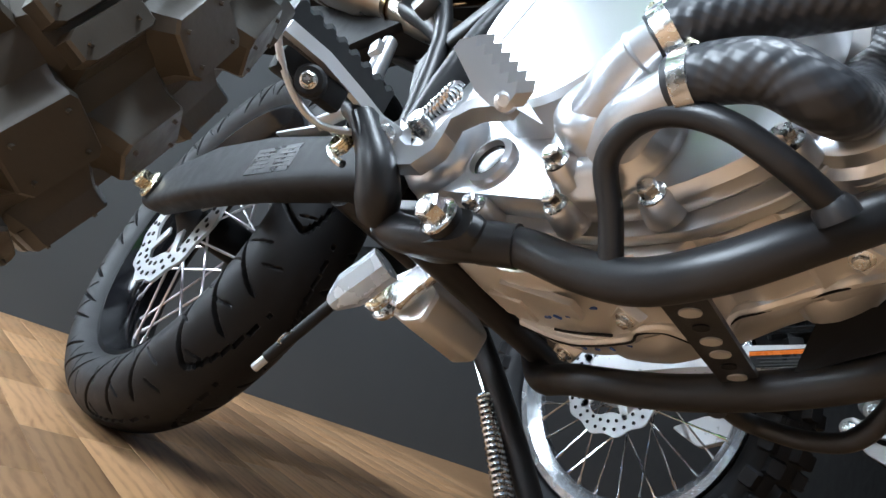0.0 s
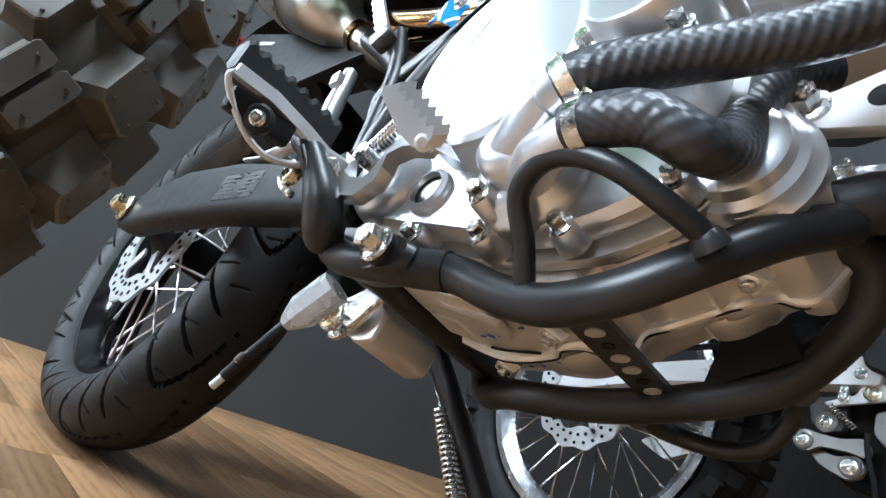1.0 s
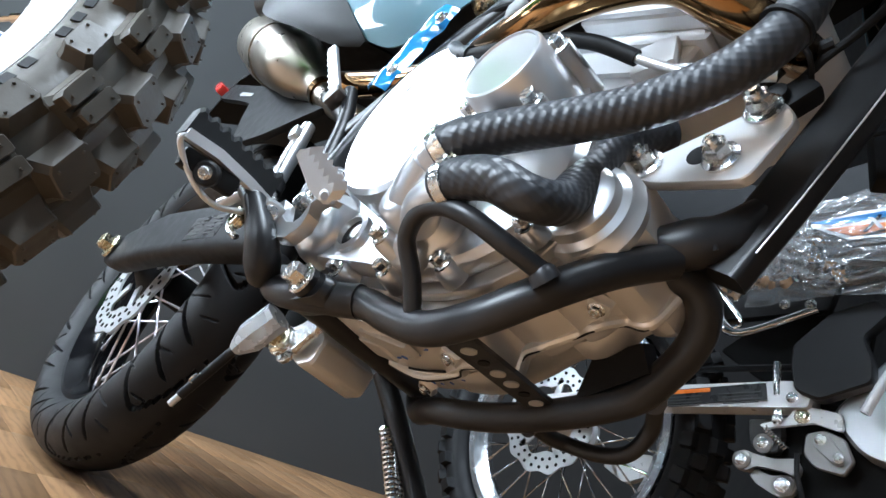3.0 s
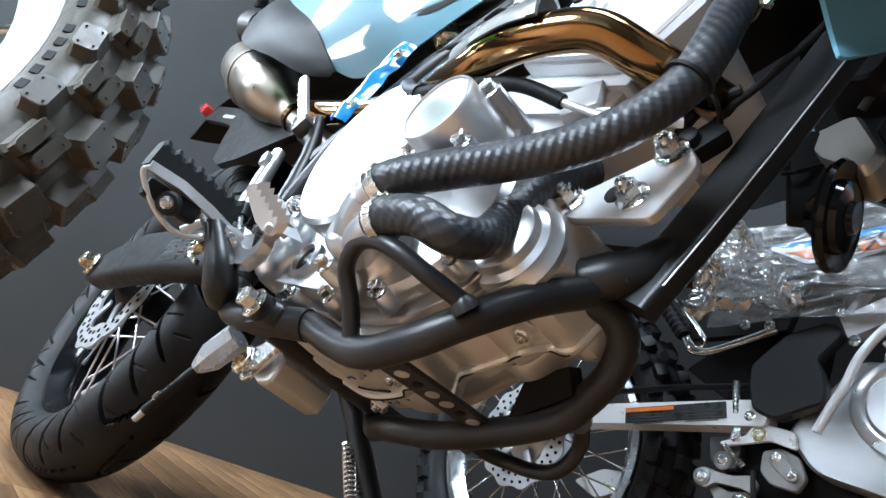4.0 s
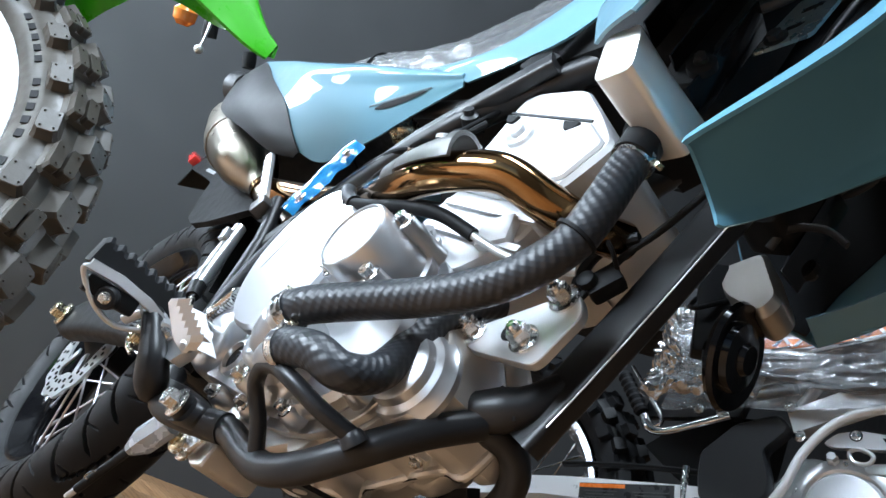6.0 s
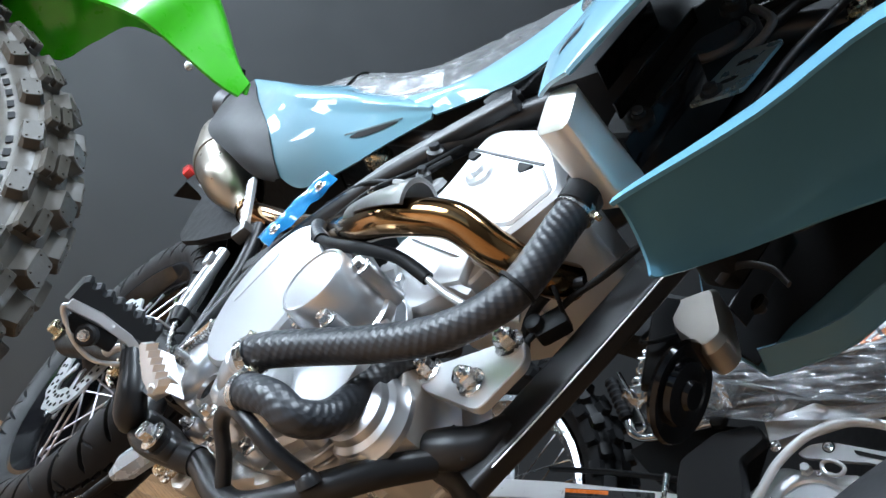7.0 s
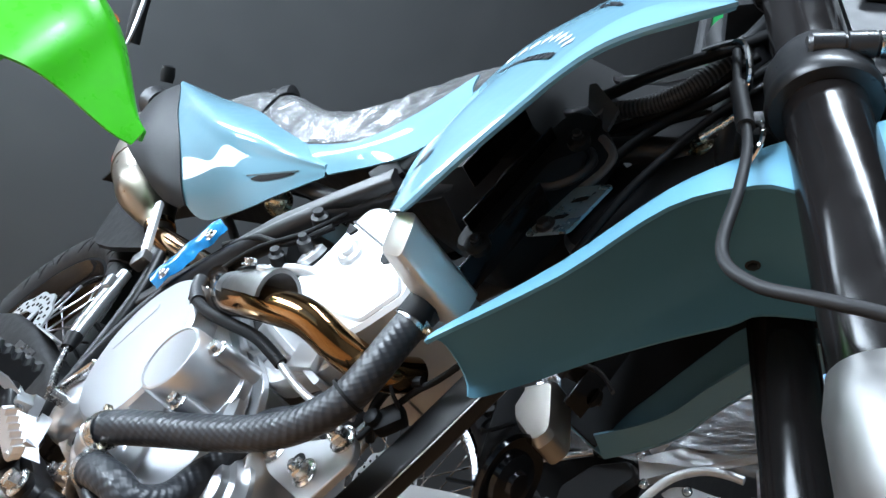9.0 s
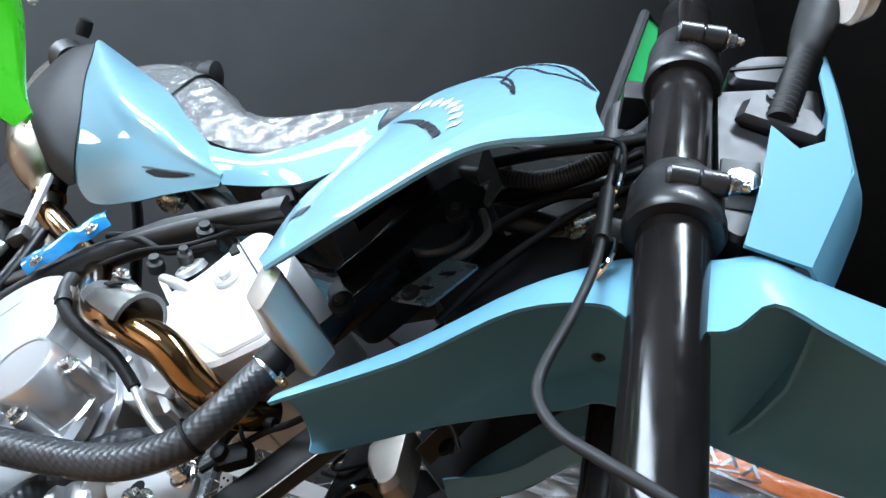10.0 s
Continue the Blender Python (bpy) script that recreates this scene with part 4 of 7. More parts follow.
part("tube_clip", tube([(0.53, -0.098, 0.18), (0.531, -0.108, 0.176), (0.535, -0.108, 0.184), (0.533, -0.099, 0.188)], 0.001, 6, 4, closed=True), ZINC, ct)
stand = part("side_stand", tube([(0.47, 0.115, 0.30), (0.53, 0.15, 0.235), (0.6, 0.2, 0.14), (0.66, 0.245, 0.035), (0.672, 0.255, 0.015)], [0.013, 0.0125, 0.0125, 0.0125, 0.012], 16, 4), FRAME, bike, "black tubular side stand")
part("stand_foot", lathe([(0, 0.03), (0.007, 0.03), (0.01, 0.02)], (0.675, 0.257, -0.044), (0, 0.17, 1), 20), FRAME, stand)
spring = []
for k in range(25 * 10 + 1):
    t = k / 250
    a = 2 * math.pi * k / 10
    c = Vector((0.505, 0.134, 0.246)).lerp(Vector((0.59, 0.165, 0.135)), t)
    spring.append(c + 0.0085 * Vector((math.cos(a) * 0.75, math.sin(a), math.cos(a) * 0.66)))
part("stand_spring", tube(spring, 0.0021, 6, 1), CHROME, stand, "bright coiled return spring")
part("spring_rod", tube([(0.44, 0.125, 0.297), (0.452, 0.128, 0.293), (0.505, 0.134, 0.246)], 0.0028, 8, 3), CHROME, stand)

# foot peg, its bracket and the brake pedal
br = part("peg_bracket", tube([(0.575, -0.182, 0.336), (0.588, -0.178, 0.33), (0.603, -0.169, 0.314), (0.614, -0.16, 0.298), (0.616, -0.149, 0.283), (0.608, -0.138, 0.276)], [0.01, 0.011, 0.012, 0.0145, 0.016, 0.014], 18, 5), FRAME, bike, "black forged foot peg bracket")
part("bracket_rib", tube([(0.592, -0.186, 0.326), (0.603, -0.178, 0.312), (0.609, -0.168, 0.294)], [0.003, 0.004, 0.003], 10, 4), FRAME, br)
part("bracket_foot", plate(rounded([(0.585, 0.295), (0.588, 0.266), (0.655, 0.26), (0.7, 0.268), (0.7, 0.289), (0.65, 0.296)], 0.012), side_place(-0.106), 0.024, 0.005), FRAME, br)
bolt((0.672, -0.136, 0.279), R_SIDE, 0.0095, 0.014, br)
part("bolt_collar", lathe([(0, 0.0135), (0.014, 0.0125)], (0.672, -0.123, 0.279), R_SIDE, 18), FRAME, br)
pg = part("foot_peg", tube([(0.598, -0.257, 0.33), (0.594, -0.225, 0.336), (0.592, -0.19, 0.336), (0.6, -0.166, 0.33), (0.603, -0.16, 0.32), (0.594, -0.175, 0.316), (0.589, -0.2, 0.303), (0.589, -0.225, 0.306), (0.592, -0.25, 0.32)], 0.0026, 10, 5, closed=True), ALU, bike, "alloy foot peg frame with a rubber pad")
part("peg_rail", loft([[(x - 0.002, y, z - 0.005), (x + 0.004, y, z - 0.004), (x + 0.004, y, z + 0.005), (x - 0.002, y, z + 0.006)] for x, y, z in ((0.598, -0.257, 0.332), (0.594, -0.225, 0.337), (0.591, -0.19, 0.336), (0.6, -0.163, 0.328))]), ALU, pg)
secs = []
for i in range(31):
    t = i / 30
    c = Vector((0.588, -0.258, 0.343)).lerp(Vector((0.582, -0.166, 0.346)), t)
    top = 0.018 + (0.004 if i % 4 in (1, 2) else 0.0)
    secs.append([c + Vector((-0.02, 0, -0.008)), c + Vector((-0.022, 0, top)), c + Vector((-0.006, 0, top + 0.001)), c + Vector((0.003, 0, top - 0.006)), c + Vector((0.006, 0, -0.008))])
part("rubber_pad", loft(secs), RUBBER, pg, "black serrated rubber pad", angle=20)
part("peg_core", box((0.586, -0.222, 0.322), (0.016, 0.052, 0.018), (6, 0, -4), 0.004), BLACK, pg)
part("peg_stop", lathe([(0, 0.011), (0.007, 0.011), (0.009, 0.009)], (0.592, -0.222, 0.319), (0.8, -0.5, -0.3), 20), RUBBER, pg)
bolt((0.598, -0.226, 0.3165), (0.8, -0.5, -0.3), 0.005, 0.006, pg)
part("peg_clevis", box((0.598, -0.163, 0.325), (0.02, 0.02, 0.024), (10, 20, 0), 0.005), ALU, pg)
part("clevis_arm", tube([(0.602, -0.163, 0.327), (0.588, -0.174, 0.337), (0.572, -0.183, 0.33), (0.558, -0.19, 0.314)], [0.006, 0.0052, 0.0048, 0.0062], 12, 4, squash=0.7), ALU, pg, "bare alloy clevis arm")
part("clevis_pin", lathe([(0, 0.0075), (0.004, 0.0075), (0.005, 0.006)], (0.607, -0.165, 0.322), (0.9, -0.4, -0.2), 16), ZINC, pg)
coil = [(0.583 + 0.008 * math.cos(a), -0.172 - 0.0018 * a / 6.28 * 1.3, 0.308 + 0.008 * math.sin(a)) for a in (k * 0.6 for k in range(46))]
part("peg_spring", tube(coil, 0.0015, 6, 1), YELLOWZINC, pg)
part("split_pin", tube([(0.572, -0.178, 0.303), (0.58, -0.176, 0.296), (0.592, -0.172, 0.292)], 0.003, 8, 3), ZINC, pg)
pd = part("brake_pedal", loft([[(x - nx * w, y - 0.006, z - nz * w), (x + nx * w, y - 0.006, z + nz * w), (x + nx * w, y + 0.006, z + nz * w), (x - nx * w, y + 0.006, z - nz * w)] for x, y, z, nx, nz, w in ((0.594, -0.153, 0.34, 0.9, 0.4, 0.008), (0.603, -0.15, 0.322, 0.85, 0.5, 0.009), (0.62, -0.15, 0.313, 0.3, 0.95, 0.0085), (0.64, -0.15, 0.312, -0.2, 0.97, 0.008), (0.653, -0.151, 0.32, -0.8, 0.6, 0.007), (0.66, -0.154, 0.331, -0.6, 0.8, 0.0065), (0.675, -0.161, 0.336, 0.1, 1, 0.006), (0.705, -0.17, 0.333, 0.2, 0.97, 0.006), (0.745, -0.181, 0.321, 0.3, 0.95, 0.006))]), CAST, bike, "alloy rear brake pedal")
teeth = []
E1 = [Vector((0.733, -0.209, 0.3425)), Vector((0.763, -0.187, 0.3215))]
for i in range(13):
    e = E1[0].lerp(E1[1], i / 12)
    teeth.append(e + (Vector((0.0028, -0.001, 0.0035)) if i % 2 else Vector((0, 0, 0))))
face = [Vector((0.722, -0.2075, 0.3395)), Vector((0.726, -0.209, 0.343))] + teeth + [Vector((0.759, -0.185, 0.3145)), Vector((0.75, -0.187, 0.315)), Vector((0.741, -0.193, 0.3195))]
off = Vector((0.004, 0.006, 0.006))
part("pedal_step", loft([[p for p in face], [p - off for p in face]]), CAST, pd, "toothed alloy pedal step", angle=20)
L0, L1 = face[0], face[-1]
part("step_side", loft([[L0, L0.lerp(L1, 0.5) + V(-0.003, 0.002, 0), L1, face[-2]], [p + V(0.006, 0.02, 0.004) for p in (L0, L0.lerp(L1, 0.5), L1, face[-2])]]), CAST, pd)
part("step_stop", lathe([(0, 0.0055), (0.006, 0.0055), (0.008, 0.003)], (0.75, -0.188, 0.315), (0.5, -0.7, -0.5), 12), CAST, pd)
mc = part("brake_cylinder", tube([(0.385, -0.112, 0.508), (0.41, -0.116, 0.452), (0.44, -0.121, 0.404)], [0.0085, 0.0105, 0.009], 16, 4), CAST, bike, "bare alloy rear brake cylinder")
for x, z in ((0.395, 0.485), (0.428, 0.42)):
    part("cylinder_lug", box((x, -0.123, z), (0.02, 0.012, 0.014), (0, 60, 0), 0.003), CAST, mc)
part("push_rod_boot", tube([(0.44, -0.121, 0.404), (0.455, -0.122, 0.388)], [0.011, 0.008], 14, 1), RUBBER, mc)
part("push_rod", tube([(0.45, -0.122, 0.393), (0.5, -0.128, 0.365), (0.56, -0.138, 0.35)], 0.0038, 10, 2), ZINC, mc)
part("cylinder_guard", plate(rounded([(0.455, 0.47), (0.465, 0.5), (0.49, 0.49), (0.515, 0.455), (0.55, 0.375), (0.535, 0.365), (0.475, 0.435)], 0.008), side_place(-0.098), 0.008, 0.002), GREY, mc)
sp2 = [(Vector((0.57, -0.128, 0.362)).lerp(Vector((0.592, -0.128, 0.398)), k / 120) + 0.0075 * Vector((0.2 * math.cos(k * 0.63), math.sin(k * 0.63), math.cos(k * 0.63)))) for k in range(121)]
part("pedal_spring", tube(sp2, 0.0016, 6, 1), CHROME, pd, "bright pedal return spring")
part("shift_shaft", tube([(0.6, -0.12, 0.352), (0.6, -0.15, 0.352)], 0.008, 12, 1), ZINC, engine)

part("frame_stay", tube([(0.445, -0.115, 0.552), (0.493, -0.114, 0.483), (0.537, -0.118, 0.374)], 0.009, 12, 3), FRAME, bike)
# blue protective film wrapped round the frame
FILM = material("blue_plastic_film", (0.035, 0.4, 0.98), 0.12, trans=0.4, coat=1.0, bump=0.9, bump_scale=110, vary=0.25, vary_scale=70)
fr = []
for i in range(30):
    t = i / 29
    row = []
    for j in range(13):
        c = V(0.562, -0.134, 0.51).lerp(V(0.609, -0.136, 0.611), t)
        w = (j / 12 - 0.5) * (0.043 + 0.012 * noise.noise(V(i * 0.25, 3, 1)))
        k = noise.noise(V(i * 0.22, j * 0.3, 2)) + 0.4 * noise.noise(V(i * 0.5, j * 0.6, 8))
        row.append(c + V(w * 0.95, -0.009 * math.cos((j / 12 - 0.5) * 3.1) + 0.0024 * k, -w * 0.25 + 0.002 * noise.noise(V(i * 0.3, j * 0.5, 7))))
    fr.append(row)
bf = part("protective_film", shell(fr, 0.0006), FILM, bike, "crumpled blue plastic protective film", angle=60)
for x, z in ((0.592, 0.522), (0.621, 0.587)):
    bolt((x, -0.144, z), R_SIDE, 0.0055, 0.005, bf)

# side cover, tail and seat
COVER_ROWS = [
    [(0.075, -0.183, 0.862), (0.204, -0.148, 0.85), (0.393, -0.14, 0.817), (0.4835, -0.13, 0.792), (0.611, -0.124, 0.7595), (0.688, -0.121, 0.737)],
    [(0.095, -0.1916, 0.846), (0.2635, -0.188, 0.802), (0.4256, -0.1774, 0.756), (0.53, -0.163, 0.741), (0.62, -0.143, 0.729), (0.69, -0.125, 0.7265)],
    [(0.2347, -0.1868, 0.7661), (0.33, -0.182, 0.745), (0.44, -0.168, 0.722), (0.53, -0.152, 0.715), (0.62, -0.136, 0.718), (0.69, -0.121, 0.723)],
    [(0.3552, -0.1721, 0.6967), (0.41, -0.163, 0.694), (0.475, -0.152, 0.69), (0.545, -0.14, 0.693), (0.625, -0.128, 0.706), (0.69, -0.119, 0.7205)],
    [(0.4068, -0.15, 0.6505), (0.445, -0.143, 0.656), (0.5, -0.134, 0.664), (0.56, -0.127, 0.676), (0.63, -0.12, 0.697), (0.6895, -0.117, 0.7185)],
    [(0.43, -0.132, 0.628), (0.463, -0.119, 0.62), (0.5, -0.113, 0.6255), (0.565, -0.112, 0.656), (0.6153, -0.1142, 0.6817), (0.689, -0.1158, 0.7163)],
]
CAP_ROWS = [
    [(0.085, -0.183, 0.855), (0.05, -0.194, 0.815), (0.105, -0.2, 0.745), (0.178, -0.2, 0.686), (0.29, -0.176, 0.648), (0.368, -0.147, 0.624), (0.42, -0.13, 0.622)],
    [(0.09, -0.187, 0.852), (0.11, -0.197, 0.81), (0.185, -0.2, 0.752), (0.265, -0.193, 0.692), (0.348, -0.169, 0.65), (0.398, -0.143, 0.627), (0.425, -0.131, 0.624)],
    [(0.093, -0.1905, 0.849), (0.17, -0.19, 0.806), (0.2347, -0.1868, 0.7661), (0.3552, -0.1721, 0.6967), (0.4068, -0.15, 0.6505), (0.424, -0.138, 0.634), (0.43, -0.131, 0.627)],
]


# Dark teal that paints the shade along a moulded crease
CREASE_SHADE = material("moulding_crease_shade", (0.02, 0.05, 0.06), 0.4)


def mirrored(grid, s):
    return [[(p[0], p[1] * s, p[2]) for p in (row if s > 0 else row[::-1])] for row in grid]


for s in (1, -1):
    g = grid_from_rows(mirrored(COVER_ROWS, s), 5, 4)
    sc = part("side_cover", shell(g, 0.003), TEAL, bike, "glossy teal side cover")
    part("cover_end_cap", shell(grid_from_rows(mirrored(CAP_ROWS, s), 5, 5), 0.003), SATINCAP, sc, "matt black rear end cap")
    part("grommet", lathe([(0, 0.0125), (0.0015, 0.0115), (0.002, 0.009), (-0.002, 0.0085), (-0.002, 0)], (0.354, -0.162 * s, 0.651), (-0.35, -s, -0.3), 20), BLACK, sc)
    if s > 0:
        # Flat ribbons on the cover paint the shade of the slot and crease.
        part("slot_shade", ribbon(g, [(0.69, 0.62), (0.66, 0.72), (0.6, 0.84)], [0.001, 0.005, 0.004, 0.0006]), BLACK, sc, "air slot drawn as a flat dark ribbon of shade")
        part("slot_shade", ribbon(g, [(0.65, 0.6), (0.61, 0.72), (0.55, 0.86)], 0.0012), CREASE_SHADE, sc)
    U = [(0.6, -0.126, 0.76), (0.7, -0.119, 0.775), (0.76, -0.112, 0.83), (0.8, -0.104, 0.905)]
    M = [(0.65, -0.13, 0.738), (0.73, -0.126, 0.757), (0.785, -0.118, 0.8), (0.82, -0.108, 0.87)]
    D = [(0.697, -0.118, 0.719), (0.77, -0.116, 0.74), (0.82, -0.113, 0.768), (0.86, -0.108, 0.84)]
    part("tank_side_panel", shell(grid_from_rows(mirrored([U, M, D], s), 5, 5), 0.003), TEAL, bike, "glossy teal lower tank panel")
part("tail_lug", lathe([(0, 0.012), (0.012, 0.014), (0.03, 0.013), (0.034, 0.006)], (-0.01, -0.192, 0.858), (0.1, -0.6, 0.8), 14), BLACK, bike)
part("rear_mudguard", shell(grid_from_rows([[(0.2, y, 0.80 - abs(y) * 0.35), (0.0, y, 0.80 - abs(y) * 0.4), (-0.2, y, 0.79 - abs(y) * 0.45), (-0.34, y * 0.8, 0.73 - abs(y) * 0.5)] for y in (-0.1, -0.05, 0, 0.05, 0.1)], 3, 4), 0.004), BLACK, bike, "black rear mudguard")
pb = part("plate_bracket", plate(rounded([(-0.24, 0.7), (-0.195, 0.728), (0.055, 0.666), (0.12, 0.64), (0.297, 0.579), (0.347, 0.56), (0.182, 0.534), (0.1045, 0.53), (0.062, 0.545), (0.02, 0.6), (0.0, 0.637), (-0.06, 0.655)], 0.006), side_place(-0.088), 0.012, 0.002), BLACK, bike, "black number plate bracket")
part("bracket_slot", plate(rounded([(-0.1, 0.6765), (-0.02, 0.658), (-0.015, 0.664), (-0.095, 0.684)], 0.004), side_place(-0.1005), 0.0006), ALU, pb)
part("red_reflector", box((-0.255, -0.1, 0.724), (0.05, 0.03, 0.022), (0, 25, 0), 0.006), RED, pb, "red rear reflector")
part("tail_lamp_housing", lathe([(0, 0.03), (0.03, 0.034), (0.05, 0.02)], (0.02, -0.17, 0.81), (-1, -0.3, 0.1), 18), GREY, bike)
seat_sec = []
for x, zt, zb, w in ((-0.1, 0.9, 0.85, 0.07), (0.03, 0.925, 0.85, 0.09), (0.2, 0.925, 0.845, 0.1), (0.36, 0.9, 0.81, 0.105), (0.5, 0.862, 0.785, 0.11), (0.6, 0.853, 0.775, 0.11), (0.68, 0.872, 0.785, 0.105), (0.76, 0.93, 0.82, 0.09), (0.84, 0.98, 0.88, 0.075)):
    seat_sec.append([(x, -w, zb), (x, -w * 0.98, zt - 0.03), (x, -w * 0.75, zt - 0.004), (x, 0, zt), (x, w * 0.75, zt - 0.004), (x, w * 0.98, zt - 0.03), (x, w, zb)])
rows = grid_from_rows(seat_sec, 4, 3)
st = part("seat", loft(rows), RUBBER, bike, "dark seat still wrapped in clear plastic film")
def clear_film(name, cloud, ior, crumple=0.8, rough=0.2):
    """Clear plastic film: see-through, glossy, brightened by a slight milky cloud in place of reflections."""
    m = bpy.data.materials.new(name)
    m.use_nodes = True
    nt = m.node_tree
    nt.nodes.remove(nt.nodes["Principled BSDF"])
    clear = nt.nodes.new("ShaderNodeBsdfTransparent")
    clear.inputs["Color"].default_value = (0.93, 0.94, 0.95, 1)
    gloss = nt.nodes.new("ShaderNodeBsdfGlossy")
    gloss.inputs["Roughness"].default_value = rough
    fres = nt.nodes.new("ShaderNodeFresnel")
    fres.inputs["IOR"].default_value = ior
    haze = nt.nodes.new("ShaderNodeBsdfDiffuse")
    haze.inputs["Color"].default_value = (0.75, 0.76, 0.77, 1)
    veil = nt.nodes.new("ShaderNodeMixShader")
    veil.inputs[0].default_value = cloud
    nt.links.new(clear.outputs[0], veil.inputs[1])
    nt.links.new(haze.outputs[0], veil.inputs[2])
    tc = nt.nodes.new("ShaderNodeTexCoord")
    crease = nt.nodes.new("ShaderNodeTexNoise")
    crease.noise_type = "RIDGED_MULTIFRACTAL"
    crease.inputs["Scale"].default_value, crease.inputs["Detail"].default_value, crease.inputs["Distortion"].default_value = 24, 2, 2.0
    nt.links.new(tc.outputs["Object"], crease.inputs["Vector"])
    bp = nt.nodes.new("ShaderNodeBump")
    bp.inputs["Strength"].default_value, bp.inputs["Distance"].default_value = crumple, 0.006
    nt.links.new(crease.outputs[0], bp.inputs["Height"])
    nt.links.new(bp.outputs["Normal"], gloss.inputs["Normal"])
    mixs = nt.nodes.new("ShaderNodeMixShader")
    nt.links.new(fres.outputs[0], mixs.inputs[0])
    nt.links.new(veil.outputs[0], mixs.inputs[1])
    nt.links.new(gloss.outputs[0], mixs.inputs[2])
    nt.links.new(mixs.outputs[0], nt.nodes["Material Output"].inputs["Surface"])
    return m


WRAP = clear_film("clear_wrinkled_film", 0.1, 1.5, 0.5, 0.26)
THINWRAP = clear_film("thin_clear_film", 0.1, 2.0)
wrap = []
for i in range(90):
    row = []
    for j in range(51):
        u, v = i / 89 * (len(rows) - 1), j / 50 * (len(rows[0]) - 1)
        a, b = int(u), int(v)
        a2, b2 = min(a + 1, len(rows) - 1), min(b + 1, len(rows[0]) - 1)
        p = rows[a][b].lerp(rows[a2][b], u - a).lerp(rows[a][b2].lerp(rows[a2][b2], u - a), v - b)
        c = Vector((p.x, 0, 0.84))
        d = (p - c).normalized()
        q = Vector((p.x + 0.6 * p.y, p.y - 0.5 * p.x, p.z))
        k = 1 - 2 * abs(noise.noise(Vector((q.x * 30, q.y * 55, q.z * 30)))) + 0.7 * (1 - 2 * abs(noise.noise(Vector((q.x * 70, q.y * 60 + 5, q.z * 80)))))
        row.append(p + d * (0.007 + 0.0045 * k))
    wrap.append(row)
part("seat_wrap", sheet(wrap), WRAP, st, "wrinkled clear plastic film over the seat", angle=50)
part("seat_strap", tube([(0.33, -0.113, 0.82), (0.325, -0.112, 0.885), (0.32, -0.085, 0.912), (0.32, 0, 0.918), (0.32, 0.085, 0.912), (0.325, 0.112, 0.885), (0.33, 0.113, 0.82)], 0.006, 10, 5, squash=0.5), BLACK, st, "black seat strap")
part("rear_grip", lathe([(0, 0.018), (0.01, 0.026), (0.02, 0.023), (0.03, 0.028), (0.04, 0.024), (0.055, 0.03), (0.07, 0.03), (0.08, 0.01)], (0.1, -0.06, 0.94), (0.75, 0.3, 0.45), 24), RUBBER, bike, "black ribbed rubber roll")

# tank shrouds, one each side
S0 = [(0.945, -0.165, 0.643), (0.905, -0.155, 0.715), (0.885, -0.142, 0.77), (0.868, -0.13, 0.845), (0.885, -0.127, 0.915), (0.935, -0.13, 0.951), (0.99, -0.138, 0.966), (1.05, -0.149, 0.95), (1.12, -0.171, 0.894)]
S1 = [(0.968, -0.178, 0.637), (0.96, -0.18, 0.705), (0.955, -0.176, 0.76), (0.962, -0.17, 0.81), (0.985, -0.168, 0.858), (1.012, -0.168, 0.888), (1.045, -0.172, 0.895), (1.09, -0.18, 0.885), (1.142, -0.184, 0.86)]
S2 = [(0.996, -0.189, 0.63), (1.013, -0.198, 0.675), (1.035, -0.203, 0.702), (1.054, -0.205, 0.732), (1.068, -0.207, 0.762), (1.082, -0.207, 0.79), (1.1, -0.206, 0.812), (1.128, -0.203, 0.826), (1.173, -0.194, 0.828)]
S3 = [(1.0013, -0.188, 0.6276), (1.0339, -0.2, 0.6599), (1.0549, -0.206, 0.6867), (1.0708, -0.208, 0.7174), (1.0867, -0.21, 0.7443), (1.1034, -0.21, 0.7675), (1.1246, -0.209, 0.7826), (1.1513, -0.206, 0.7958), (1.176, -0.195, 0.8209)]
S4 = [(0.9973, -0.158, 0.6376), (1.0299, -0.17, 0.6699), (1.0509, -0.176, 0.6967), (1.0668, -0.178, 0.7274), (1.0827, -0.18, 0.7543), (1.0994, -0.18, 0.7775), (1.1206, -0.179, 0.7926), (1.1473, -0.176, 0.8058), (1.172, -0.165, 0.8309)]
S4N = [(x, y + 0.008 * k, z + 0.022 * k) for (x, y, z), k in zip(S3, (0.15, 0.7, 1, 1, 1, 1, 1, 0.55, 0.08))]
INK = material("decal_and_recess_ink", (0.01, 0.012, 0.016), 0.3, vary=0.05)
